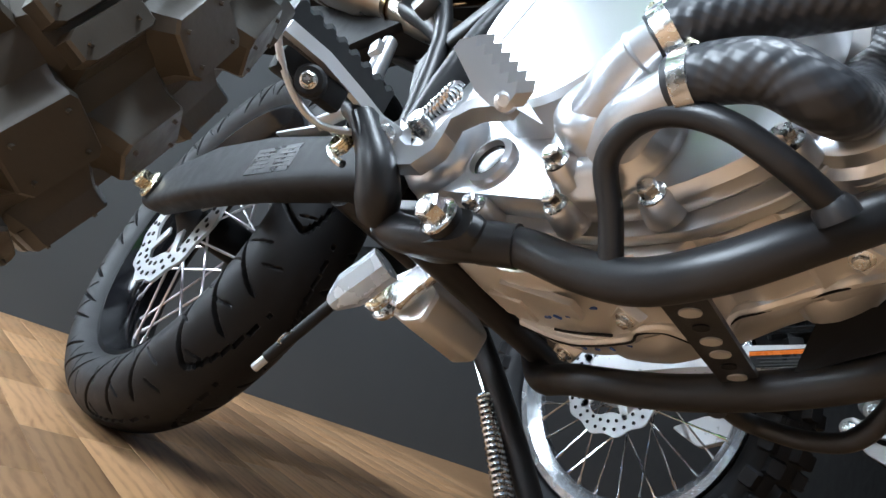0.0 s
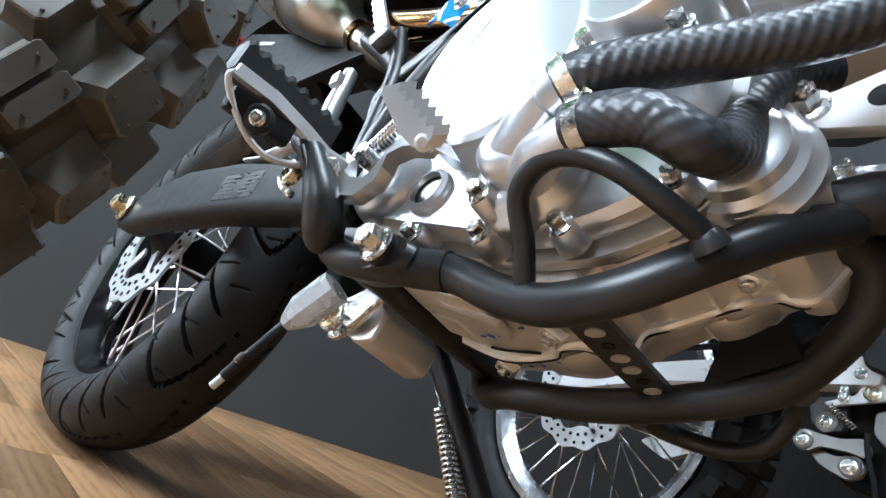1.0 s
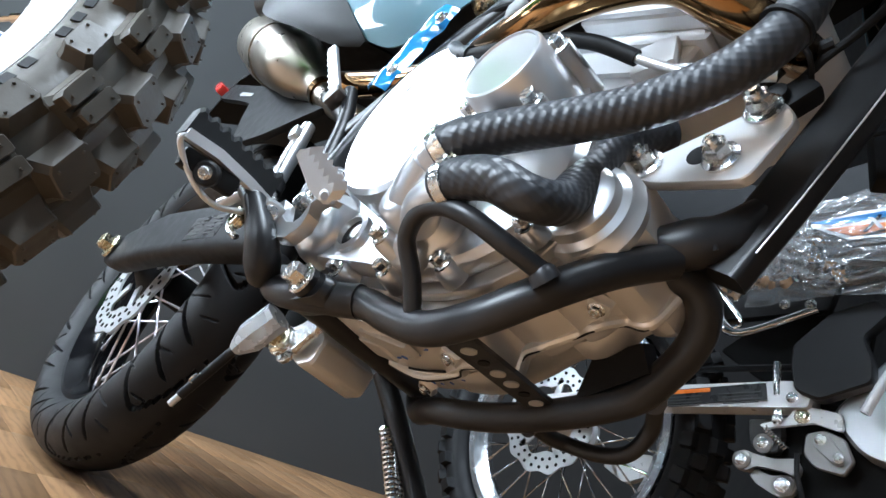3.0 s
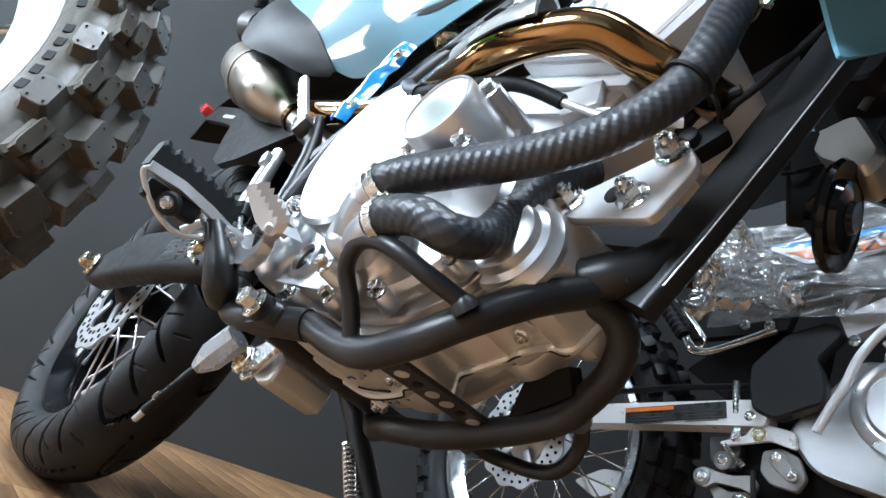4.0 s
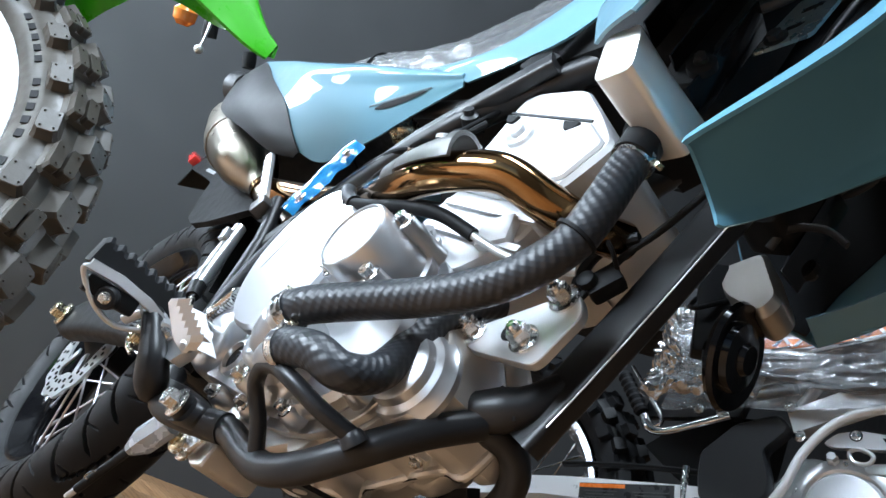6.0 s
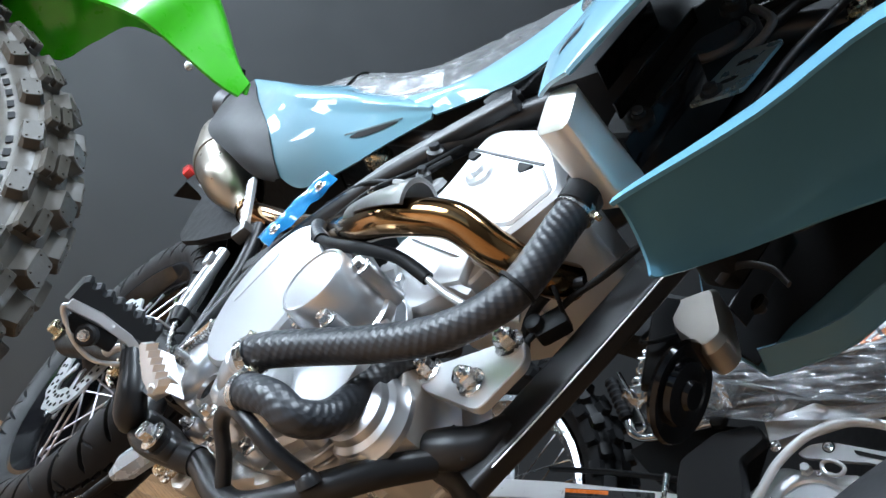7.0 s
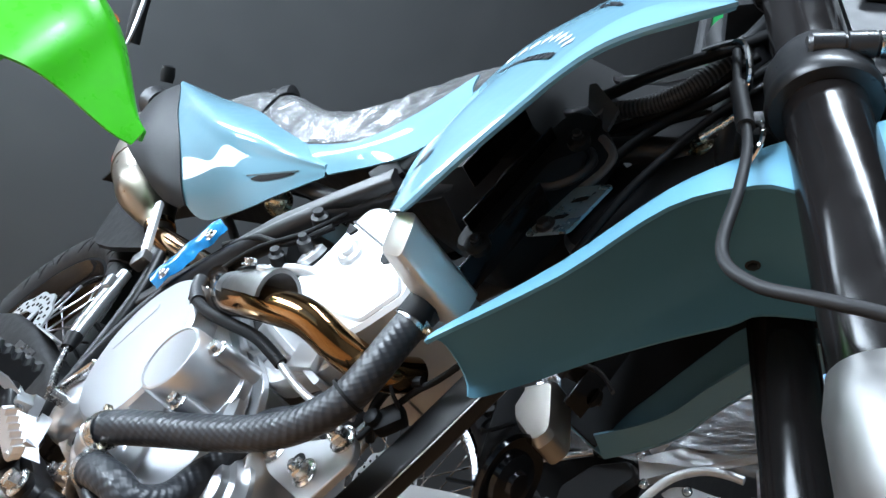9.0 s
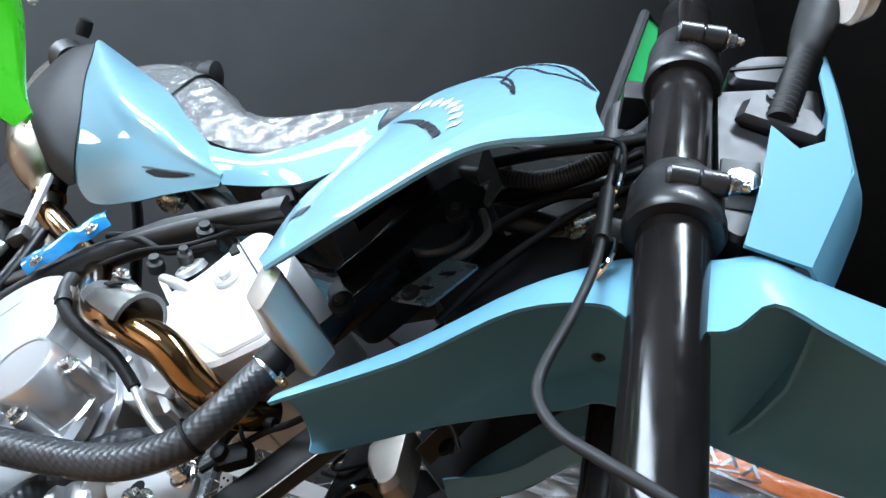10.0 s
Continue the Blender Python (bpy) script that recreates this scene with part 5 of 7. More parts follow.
for s in (1, -1):
    g = grid_from_rows(mirrored([S0, S1, S2, S3, S4], s), 6, 5)
    bm = shell(grid_from_rows(mirrored([S0, S1, S2], s), 6, 5), 0.003)
    band = [[((a[0] + b[0]) / 2, (a[1] + b[1]) / 2 - 0.0015, (a[2] + b[2]) / 2) for a, b in zip(S2, S3)]]
    shell(grid_from_rows(mirrored([S2] + band + [S3], s), 3, 5), 0.003, bm)
    rim_ = [[(a[0] * (1 - k) + b[0] * k, a[1] * (1 - k) + b[1] * k, a[2] * (1 - k) + b[2] * k) for a, b in zip(S3, S4 if s < 0 else S4N)] for k in (0.0, 0.5, 1.0)]
    shell(grid_from_rows(mirrored(rim_, s), 2, 5), 0.003, bm)
    sh = part("tank_shroud", bm, TEAL, bike, "glossy teal radiator shroud with dark line graphics", angle=28)
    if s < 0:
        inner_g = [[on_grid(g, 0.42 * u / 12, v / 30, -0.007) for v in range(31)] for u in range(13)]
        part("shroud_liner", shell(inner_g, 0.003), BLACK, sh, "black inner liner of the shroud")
    if s > 0:
        arrow = [(0.02, 0.615), (0.02, 0.6), (0.345, 0.73), (0.22, 0.645), (0.05, 0.695), (0.158, 0.8), (0.155, 0.875), (0.067, 0.975), (0.09, 0.885), (0.06, 0.84), (0.03, 0.72)]
        for a, b in zip(arrow, arrow[1:]):
            part("decal_line", ribbon(g, [a, b], 0.0015), INK, sh)
        part("decal_line", ribbon(g, [(0.1, 0.395), (0.2, 0.405), (0.3, 0.432), (0.415, 0.492)], [0.0008, 0.0034, 0.0042, 0.004]), INK, sh)
        part("decal_line", ribbon(g, [(0.02, 0.56), (0.08, 0.5), (0.1, 0.44)], 0.0008), INK, sh)
        for k in range(8):
            a = (k + 0.5) / 8
            part("decal_bar", ribbon(g, [(0.065 + 0.37 * a, 0.43 + 0.115 * a), (0.02 + 0.405 * a, 0.447 + 0.108 * a)], 0.0058), WHITE, sh)
        # Dark ribbon paints the shade inside the bolt recess.
        part("recess_shade", ribbon(g, [(0.18, 0.085), (0.32, 0.11)], 0.006), INK, sh)

# RAW's aluminium, darkened and browned to hold shade and the floor's reflection
SHADEALU = material("shaded_aluminium", (0.4, 0.37, 0.33), 0.36, 0.85, bump=0.05, bump_scale=600, vary=0.08)
# fuel tank between the shrouds, radiators behind the front wheel
part("fuel_tank", loft([[(x, -w, z0), (x, -w, z1), (x, 0, z1 + 0.02), (x, w, z1), (x, w, z0), (x, 0, z0 - 0.02)] for x, w, z0, z1 in ((0.74, 0.08, 0.77, 0.9), (0.85, 0.1, 0.75, 0.93), (0.93, 0.085, 0.79, 0.94), (0.98, 0.045, 0.88, 0.94), (1.05, 0.04, 0.905, 0.935), (1.1, 0.03, 0.91, 0.93))]), BLACK, bike, "black fuel tank under the shrouds")
for s in (1, -1):
    outer = [(0.958, -0.167, 0.643), (0.993, -0.172, 0.641), (0.994, -0.16, 0.606), (0.952, -0.151, 0.612)]
    mid_ = [(0.962, -0.13, 0.643), (0.998, -0.132, 0.638), (0.999, -0.124, 0.604), (0.963, -0.124, 0.603)]
    inner = [(0.968, -0.078, 0.642), (1.008, -0.087, 0.633), (1.002, -0.08, 0.604), (0.976, -0.08, 0.6)]
    secs = []
    shift = V(0, 0, 0) if s > 0 else V(-0.025, -0.05, 0.005)
    for q in ([outer[i][:1] + (outer[i][1] + 0.004,) + outer[i][2:] for i in range(4)], outer, mid_, inner):
        c = sum((Vector(p) for p in q), Vector()) / 4
        ring = []
        for i in range(4):
            p, a, b = Vector(q[i]), Vector(q[i - 1]), Vector(q[(i + 1) % 4])
            for k in range(4):
                t = k / 3
                st_, en_ = p.lerp(a, 0.22), p.lerp(b, 0.22)
                ring.append((1 - t) ** 2 * st_ + 2 * t * (1 - t) * p + t * t * en_)
        secs.append([(p.x + shift.x, p.y * s + shift.y, p.z + shift.z) for p in ring])
    secs[0] = [tuple(Vector(p).lerp(sum((Vector(z) for z in secs[0]), Vector()) / len(secs[0]), 0.25) - Vector((0, 0.006 * s, 0))) for p in secs[0]]
    if s > 0:
        tank = part("radiator_tank", loft(secs), RAW, bike, "bare aluminium radiator tank")
        part("tank_neck", lathe([(0, 0.015), (0.02, 0.015), (0.022, 0.0175), (0.026, 0.0175), (0.028, 0.014)], V(0.973, -0.1 * s, 0.585) + shift, (-0.02, 0.05 * s, 1), 20), BLACK, tank)
    else:
        tank = part("radiator_tank", plate(rounded([(0.9428, 0.626), (0.9834, 0.652), (1.016, 0.598), (1.006, 0.578), (0.966, 0.595)], 0.009), lambda u, v, w: (u, 0.075 + w, v), 0.045, 0.007), SHADEALU, bike, "bare aluminium radiator tank")
        part("tank_bracket", tube([(0.985, 0.08, 0.655), (1.0, 0.07, 0.668), (1.03, 0.07, 0.668), (1.05, 0.075, 0.655)], 0.004, 10, 4, squash=0.5), GREY, tank)
    core = part("radiator_core", plate(rounded([(0.955, 0.665), (1.0, 0.66), (1.01, 0.7), (1.017, 0.76), (1.022, 0.83), (0.98, 0.84), (0.95, 0.76)], 0.012), (lambda u, v, w: (u, s * (-0.05 - w), v)), 0.05, 0.003), BLACK, bike, "black radiator and its shroud")
    for x0, z0, hz in ((0.918, 0.79, 0.09), (0.975, 0.742, 0.12), (1.009, 0.684, 0.1)):
        part("radiator_slat", box((x0, -0.1 * s, z0), (0.0022, 0.03, hz), (0, 9, 8 * s), 0.0006), GLOSSBLACK, core)
    brk = part("radiator_bracket", tube([(1.0, -0.106 * s, 0.664), (1.002, -0.104 * s, 0.69), (1.006, -0.104 * s, 0.712), (1.01, -0.104 * s, 0.736), (1.024, -0.102 * s, 0.742), (1.038, -0.1 * s, 0.755), (1.042, -0.098 * s, 0.775), (1.03, -0.096 * s, 0.79)], 0.0042, 10, 5, squash=0.7), GREY, bike, "dark radiator mounting bracket")
    part("bracket_plate", plate(rounded([(0.99, 0.7), (1.008, 0.69), (1.012, 0.735), (1.04, 0.755), (1.03, 0.785), (1.0, 0.77)], 0.006), (lambda u, v, w: (u, s * (-0.098 - w), v)), 0.004), GREY, brk)
    for x, z, r in ((1.003, 0.66, 0.011), (1.03, 0.782, 0.01)):
        part("rubber_mount", lathe([(0, r), (0.006, r), (0.008, r * 0.7), (0.008, r * 0.5), (0.011, r * 0.45), (0.011, 0)], (x, -0.112 * s, z), (0.3, -1 * s, 0), 18), BLACK, brk)
        part("mount_bolt", hexagon((x + 0.003, -0.122 * s, z), (0.3, -1 * s, 0), r * 0.4, 0.004, washer=False), GREY, brk)
GALV = material("galvanised_plate", (0.3, 0.36, 0.37), 0.3, 0.8, vary=0.2, vary_scale=30)
gp = part("galvanised_plate", plate(rounded([(1.022, 0.69), (1.0411, 0.746), (1.0746, 0.7524), (1.062, 0.7)], 0.004), side_place(-0.094), 0.003), GALV, bike, "shiny galvanised bracket plate")
for x, z in ((1.046, 0.712), (1.054, 0.732)):
    part("plate_slot", plate(rounded([(x - 0.008, z - 0.004), (x + 0.004, z + 0.0), (x + 0.008, z + 0.005), (x - 0.004, z + 0.002)], 0.002), side_place(-0.0972), 0.0004), BLACK, gp)
bolt((1.037, -0.0972, 0.703), R_SIDE, 0.006, 0.006, gp, GREY)
hb = part("horn", lathe([(0, 0.016), (0.012, 0.026), (0.016, 0.044), (0.02, 0.046), (0.024, 0.044), (0.022, 0.03), (0.027, 0.028), (0.029, 0.014), (0.033, 0.012), (0.033, 0)], (0.972, 0.085, 0.545), (0.95, 0.1, -0.05), 40), GLOSSBLACK, bike, "round glossy black horn")
part("horn_bracket", box((0.958, 0.085, 0.585), (0.03, 0.02, 0.09), (0, -15, 30), 0.004), BLACK, hb)
part("horn_wire", tube([(0.95, 0.08, 0.61), (0.945, 0.07, 0.58), (0.96, 0.06, 0.57), (0.97, 0.085, 0.6)], 0.0022, 8, 5), BLACK, hb)
for pts, r in (([(0.96, -0.04, 0.56), (0.93, -0.04, 0.545), (0.915, -0.03, 0.52), (0.9, 0.0, 0.5)], 0.005), ([(1.04, -0.05, 0.66), (0.98, -0.04, 0.575), (0.95, -0.035, 0.545), (0.92, -0.03, 0.49)], 0.0032)):
    part("wire", tube(pts, r, 10, 5), BLACK, bike)
clip_b = part("tube_clip_block", box((0.944, -0.032, 0.519), (0.03, 0.018, 0.02), (0, -50, 10), 0.005), BLACK, bike, "black rubber clip on the down tube")
part("clip_knob", lathe([(0, 0.008), (0.006, 0.0075), (0.008, 0.004), (0.008, 0)], (0.938, -0.042, 0.512), R_SIDE, 14), BLACK, clip_b)
part("wire_clip", tube([(0.935, -0.045, 0.55), (0.942, -0.06, 0.547), (0.955, -0.055, 0.535), (0.952, -0.035, 0.53)], 0.002, 8, 4), BLACK, bike)
part("connector", box((0.79, -0.1, 0.735), (0.035, 0.025, 0.035), (0, 30, 10), 0.004), BLACK, bike, "black wiring connector box")
part("solenoid", lathe([(0, 0.018), (0.012, 0.02), (0.02, 0.016), (0.028, 0.007), (0.034, 0.007)], (0.578, -0.085, 0.69), (0.2, -0.8, -0.4), 18), YELLOWZINC, bike, "brassy valve body")
for pts, r in (([(0.55, -0.11, 0.49), (0.6, -0.12, 0.56), (0.66, -0.12, 0.61), (0.72, -0.11, 0.62), (0.76, -0.1, 0.66)], 0.004), ([(0.64, -0.115, 0.56), (0.69, -0.12, 0.6), (0.74, -0.11, 0.64), (0.76, -0.09, 0.7)], 0.003), ([(0.56, -0.1, 0.6), (0.64, -0.09, 0.64), (0.72, -0.08, 0.68)], 0.005)):
    part("cable", tube(pts, r, 10, 5), BLACK, bike)
for p, r in (((0.735, -0.1, 0.66), 0.01), ((0.745, -0.1, 0.625), 0.008), ((0.715, -0.1, 0.6), 0.009)):
    part("hose_fitting", lathe([(0, r), (0.012, r), (0.014, r * 0.6), (0.02, r * 0.6)], p, (0.3, -0.9, 0.3), 14), GREY, bike)

# ---- front end, steered to the left; a ahead, b to its left, c up the fork ----
STEER = 22.0
FUP = Vector((-0.4462, 0, 0.8949))
FAHEAD = Vector((0.8949, 0, 0.4462))
FA = math.cos(radians(STEER)) * FAHEAD + math.sin(radians(STEER)) * Vector((0, 1, 0))
FB = math.cos(radians(STEER)) * Vector((0, 1, 0)) - math.sin(radians(STEER)) * FAHEAD
FORK0 = Vector((1.2045, -0.0073, 0.7483))


def fk(a, b, c):
    return FORK0 + a * FA + b * FB + c * FUP


FORKBLACK = material("polished_black_fork_tube", (0.008, 0.007, 0.007), 0.16, 0.0, spec=0.3, coat=0.0, vary=0.15, rough_vary=0.05)
CASTBLACK = material("dark_cast_metal", (0.019, 0.0195, 0.021), 0.34, 0.1, bump=0.1, bump_scale=900, vary=0.12)
for s in (-1, 1):
    leg = part("fork_leg", lathe([(-0.155, 0.0255), (-0.15, 0.0264), (0.36, 0.0264), (0.365, 0.024), (0.385, 0.024), (0.39, 0.02)], fk(0, 0.1 * s, 0), FUP, 48), FORKBLACK, bike, "polished black upper fork leg")
    part("fork_collar", lathe([(-0.225, 0.028), (-0.22, 0.031), (-0.165, 0.0315), (-0.15, 0.0285), (-0.145, 0.0275)], fk(0, 0.1 * s, 0), FUP, 40), DULL, leg, "bare alloy fork collar")
    part("fork_slider", lathe([(-0.54, 0.0185), (-0.2, 0.0185)], fk(0, 0.1 * s, 0), FUP, 32), CHROME, leg)
    for c0, c1, r0, cm, rl in ((0.071, 0.13, 0.0372, 0.1, 0.0092), (0.257, 0.325, 0.0345, 0.298, 0.0112)):
        cl = part("fork_clamp", lathe([(c0, r0 - 0.002), (c0 + 0.003, r0), (c0 + 0.012, r0), (c0 + 0.016, r0 - 0.0015), (c1 - 0.018, r0 - 0.002), (c1 - 0.003, 0.0295), (c1, 0.028)], fk(0, 0.1 * s, 0), FUP, 48), CASTBLACK, leg, "dark grey cast fork clamp")
        lug = [fk(-0.014, 0.133 * s, cm), fk(0.03, 0.131 * s, cm + 0.002)]
        part("pinch_lug", loft([[p + rl * k * (math.cos(q) * FUP + math.sin(q) * FB) for q in (2 * math.pi * n / 16 for n in range(16))] for p, k in ((lug[0], 0.75), (lug[0].lerp(lug[1], 0.06), 1.0), (lug[0].lerp(lug[1], 0.5), 1.0), (lug[0].lerp(lug[1], 0.52), 0.8), (lug[0].lerp(lug[1], 0.55), 0.8), (lug[0].lerp(lug[1], 0.57), 1.0), (lug[0].lerp(lug[1], 0.95), 1.0), (lug[1], 0.8))]), CASTBLACK, cl)
        part("lug_web", box(fk(0.006, 0.122 * s, cm), (0.032, 0.022, rl * 1.6), (0, -26.5, STEER), 0.002), CASTBLACK, cl)
        bolt(lug[1], FA, 0.0062, 0.009, cl)
        part("bolt_stub", lathe([(0, 0.0035), (0.014, 0.0035), (0.0155, 0.002)], lug[1], FA, 10), ZINC, cl)
for c in (0.11, 0.305):
    part("triple_clamp", box(fk(-0.012, 0, c), (0.07, 0.15, 0.026), (0, -26.5, STEER), 0.006), GREY, bike, "cast triple clamp bridge")
part("steering_stem", tube([fk(-0.03, 0, 0.09), fk(-0.03, 0, 0.34)], 0.03, 24, 1), FRAME, bike)
part("handlebar", tube([fk(-0.05, -0.36, 0.47), fk(-0.03, -0.22, 0.45), fk(-0.005, -0.1, 0.41), fk(0, 0, 0.40), fk(-0.005, 0.1, 0.41), fk(-0.03, 0.22, 0.45), fk(-0.05, 0.36, 0.47)], 0.0125, 14, 5), GREY, bike, "dark tubular handlebar")
for s in (-1, 1):
    part("bar_riser", tube([fk(0, 0.05 * s, 0.32), fk(0, 0.05 * s, 0.415)], 0.018, 16, 1), GREY, bike)

# high front mudguard
rows = []
for a, w, edge, crown, wall in ((-0.262, 0.036, -0.092, 0.012, 0.008), (-0.25, 0.042, -0.088, 0.016, 0.012), (-0.17, 0.066, -0.05, 0.025, 0.022), (-0.1, 0.082, -0.008, 0.034, 0.028), (-0.045, 0.09, 0.006, 0.036, 0.046), (-0.02, 0.1, -0.01, 0.04, 0.066), (0.03, 0.12, -0.02, 0.042, 0.072), (0.058, 0.128, 0.003, 0.044, 0.053), (0.1, 0.126, -0.014, 0.048, 0.056), (0.2, 0.115, -0.045, 0.05, 0.066), (0.32, 0.095, -0.028, 0.048, 0.028), (0.42, 0.06, -0.045, 0.035, 0.016), (0.45, 0.02, -0.05, 0.02, 0.008)):
    top = edge + wall
    far = min(top - 0.004, float(np.interp(a, (-0.262, -0.243, -0.206, -0.163, -0.073, -0.03, -0.02, 0.03, 0.06, 0.1, 0.2, 0.32, 0.45), (-0.09, -0.082, -0.056, -0.033, 0.003, 0.016, 0.023, 0.02, 0.02, 0.03, 0.02, -0.005, -0.05))))
    v = min(w, float(np.interp(a, (-0.17, -0.1, -0.045, -0.02, 0.03, 0.06, 0.1, 0.14), (0.066, 0.073, 0.069, 0.067, 0.067, 0.08, 0.114, 0.122))))
    prof = [(-w, edge), (-w * 0.97, edge + wall * 0.5), (-w * 0.88, top), (-w * 0.55, top + crown * 0.55), (0, top + crown * 0.75), (v * 0.55, top + crown * 0.55), (v * 0.86, top + 0.002), (v * 0.95, (top + far) / 2), (v, far)]
    slant = 0.02 * max(0.0, min(1.0, (-0.2 - a) / 0.05))
    rows.append([fk(a + slant * (b + w) / (v + w), b + 0.012 * (1 if a < -0.1 else 0), c) for b, c in prof])
fg = grid_from_rows(rows, 4, 3)
fm = part("front_mudguard", shell(fg, 0.0035), TEALMATT, bike, "teal high front mudguard", angle=30)
bolt(fk(-0.03, 0.03, 0.045), -FUP, 0.0042, 0.003, fm, GREY, "mudguard_bolt")

# headlamp cowl, lamp body and indicator
COWL = [(0.042, 0.053), (0.056, 0.121), (0.066, 0.192), (0.085, 0.167), (0.1075, 0.186), (0.1145, 0.228), (0.112, 0.283), (0.1225, 0.325), (0.128, 0.27), (0.13, 0.178), (0.1245, 0.152), (0.084, 0.043)]
EDGE = [(0.1225, 0.325), (0.128, 0.27), (0.13, 0.178), (0.1245, 0.152), (0.084, 0.043)]
for s in (-1, 1):
    side_b = lambda a: s * (0.124 - 2.2 * max(0.0, a - 0.095) ** 1.5)
    bm = plate(COWL, lambda u, v, w: fk(u, side_b(u) - s * w, v), 0.003)
    rows = [[fk(a + da, side_b(a) * kb, c - dc) for a, c in EDGE] for da, kb, dc in ((0.0, 1.0, 0), (0.012, 0.85, 0.004), (0.022, 0.55, 0.008), (0.028, 0.0, 0.012))]
    shell(grid_from_rows(rows if s > 0 else [r[::-1] for r in rows], 3, 3), 0.003, bm)
    part("headlamp_cowl", bm, TEALMATT, bike, "teal headlamp cowl", angle=30)
LENS = material("clear_lamp_lens", (0.95, 0.95, 0.95), 0.05, trans=0.9, vary=0.02)
part("headlamp_lens", loft([[fk(a + 0.012, y, c) for y in (-0.07, -0.035, 0, 0.035, 0.07)] + [fk(a - 0.01, y, c) for y in (0.07, 0.035, 0, -0.035, -0.07)] for a, c in ((0.124, 0.24), (0.132, 0.19), (0.126, 0.14), (0.1, 0.08))]), LENS, bike, "clear headlamp lens")
LAMP = [(0.031, 0.09), (0.03, 0.266), (0.082, 0.284), (0.12, 0.291), (0.118, 0.226), (0.1, 0.19), (0.062, 0.12), (0.048, 0.079)]
lb = part("lamp_body", plate(rounded(LAMP, 0.008), lambda u, v, w: fk(u, -0.1 + w, v), 0.2, 0.004), GREY, bike, "grey-black headlamp body")
METER = [(0.048, 0.326), (0.05, 0.356), (0.075, 0.378), (0.115, 0.388), (0.128, 0.36), (0.118, 0.33)]
mt = part("meter_housing", plate(rounded(METER, 0.01), lambda u, v, w: fk(u, -0.075 + w, v), 0.15, 0.006), GREY, bike, "grey meter housing")
part("meter_band", plate(rounded([(0.05, 0.345), (0.12, 0.372), (0.121, 0.368), (0.05, 0.341)], 0.001), lambda u, v, w: fk(u, -0.0765 + w, v), 0.003), BLACK, mt)
part("lamp_neck", box(fk(0.08, 0, 0.305), (0.06, 0.1, 0.05), (0, -26, STEER), 0.004), BLACK, lb)
part("lamp_stay", box(fk(0.047, -0.103, 0.137), (0.03, 0.006, 0.05), (0, -26, STEER), 0.002), GREY, lb)
part("stay_screw", lathe([(0, 0.0125), (0.003, 0.0125), (0.0035, 0.006), (0.0055, 0.006)], fk(0.048, -0.107, 0.138), -FB, 20), CHROME, lb)
HEXB = [(0.043, 0.217), (0.05, 0.243), (0.066, 0.252), (0.108, 0.235), (0.117, 0.212), (0.108, 0.196)]
part("indicator_base", plate(HEXB, lambda u, v, w: fk(u, -0.1 - w, v), 0.014, 0.006), GREY, lb)
part("base_screw", lathe([(0, 0.006), (0.003, 0.0055), (0.003, 0.003), (0.001, 0)], fk(0.073, -0.114, 0.245), -FB, 14), GREY, lb)
ind = part("indicator", lathe([(h, 0.0125 if k % 2 else 0.0105) for k, h in ((i, 0.004 * i) for i in range(26))] + [(0.104, 0.0145), (0.14, 0.0185), (0.2, 0.0215), (0.235, 0.02)], fk(0.077, -0.112, 0.215), (fk(0.128, -0.125, 0.42) - fk(0.077, -0.112, 0.215)), 24), RUBBER, bike, "black indicator on a ribbed flexible stalk")
CLEAR = material("clear_indicator_lens", (0.8, 0.75, 0.7), 0.15, trans=0.6, bump=0.8, bump_scale=260, vary=0.1)
AMBER = material("amber_lens", (0.75, 0.22, 0.02), 0.12, trans=0.35, coat=0.5, vary=0.1)
part("indicator_lens", lathe([(0, 0.024), (0.006, 0.026), (0.02, 0.02), (0.026, 0.008), (0.027, 0)], fk(0.132, -0.15, 0.37), FA + 0.2 * FUP, 24), CLEAR, ind, "clear ribbed lens over an amber bulb")
part("bulb", lathe([(0, 0.009), (0.012, 0.009), (0.016, 0.004), (0.017, 0)], fk(0.134, -0.15, 0.374), FA + 0.2 * FUP, 14), AMBER, ind)

# hoses, cables and fittings round the steering head
bh = part("brake_hose", tube([fk(-0.045, -0.07, 0.2), fk(-0.05, -0.085, 0.13), fk(-0.05, -0.092, 0.085), fk(-0.051, -0.1, 0.035), fk(-0.0605, -0.11, -0.021), fk(-0.074, -0.12, -0.083), fk(-0.062, -0.131, -0.115), fk(-0.036, -0.144, -0.134), fk(-0.012, -0.15, -0.146), fk(0.02, -0.152, -0.162), fk(0.05, -0.148, -0.19), fk(0.06, -0.135, -0.26), fk(0.04, -0.12, -0.36)], 0.0036, 14, 7), RUBBER, bike, "black front brake hose")
part("hose_sleeve", tube([fk(-0.05, -0.086, 0.125), fk(-0.05, -0.09, 0.095), fk(-0.05, -0.096, 0.06)], 0.0064, 14, 3), RUBBER, bh)
part("hose_guide", tube([fk(-0.07, -0.06, 0.22), fk(-0.05, -0.085, 0.19), fk(-0.042, -0.092, 0.17), fk(-0.042, -0.092, 0.13), fk(-0.045, -0.08, 0.12)], 0.0028, 8, 4), CHROME, bh, "bright wire hose guide")
part("hose_guide", tube([fk(-0.05, -0.08, 0.075), fk(-0.04, -0.098, 0.06), fk(-0.042, -0.098, 0.04), fk(-0.05, -0.085, 0.03)], 0.0022, 8, 4), CHROME, bh)
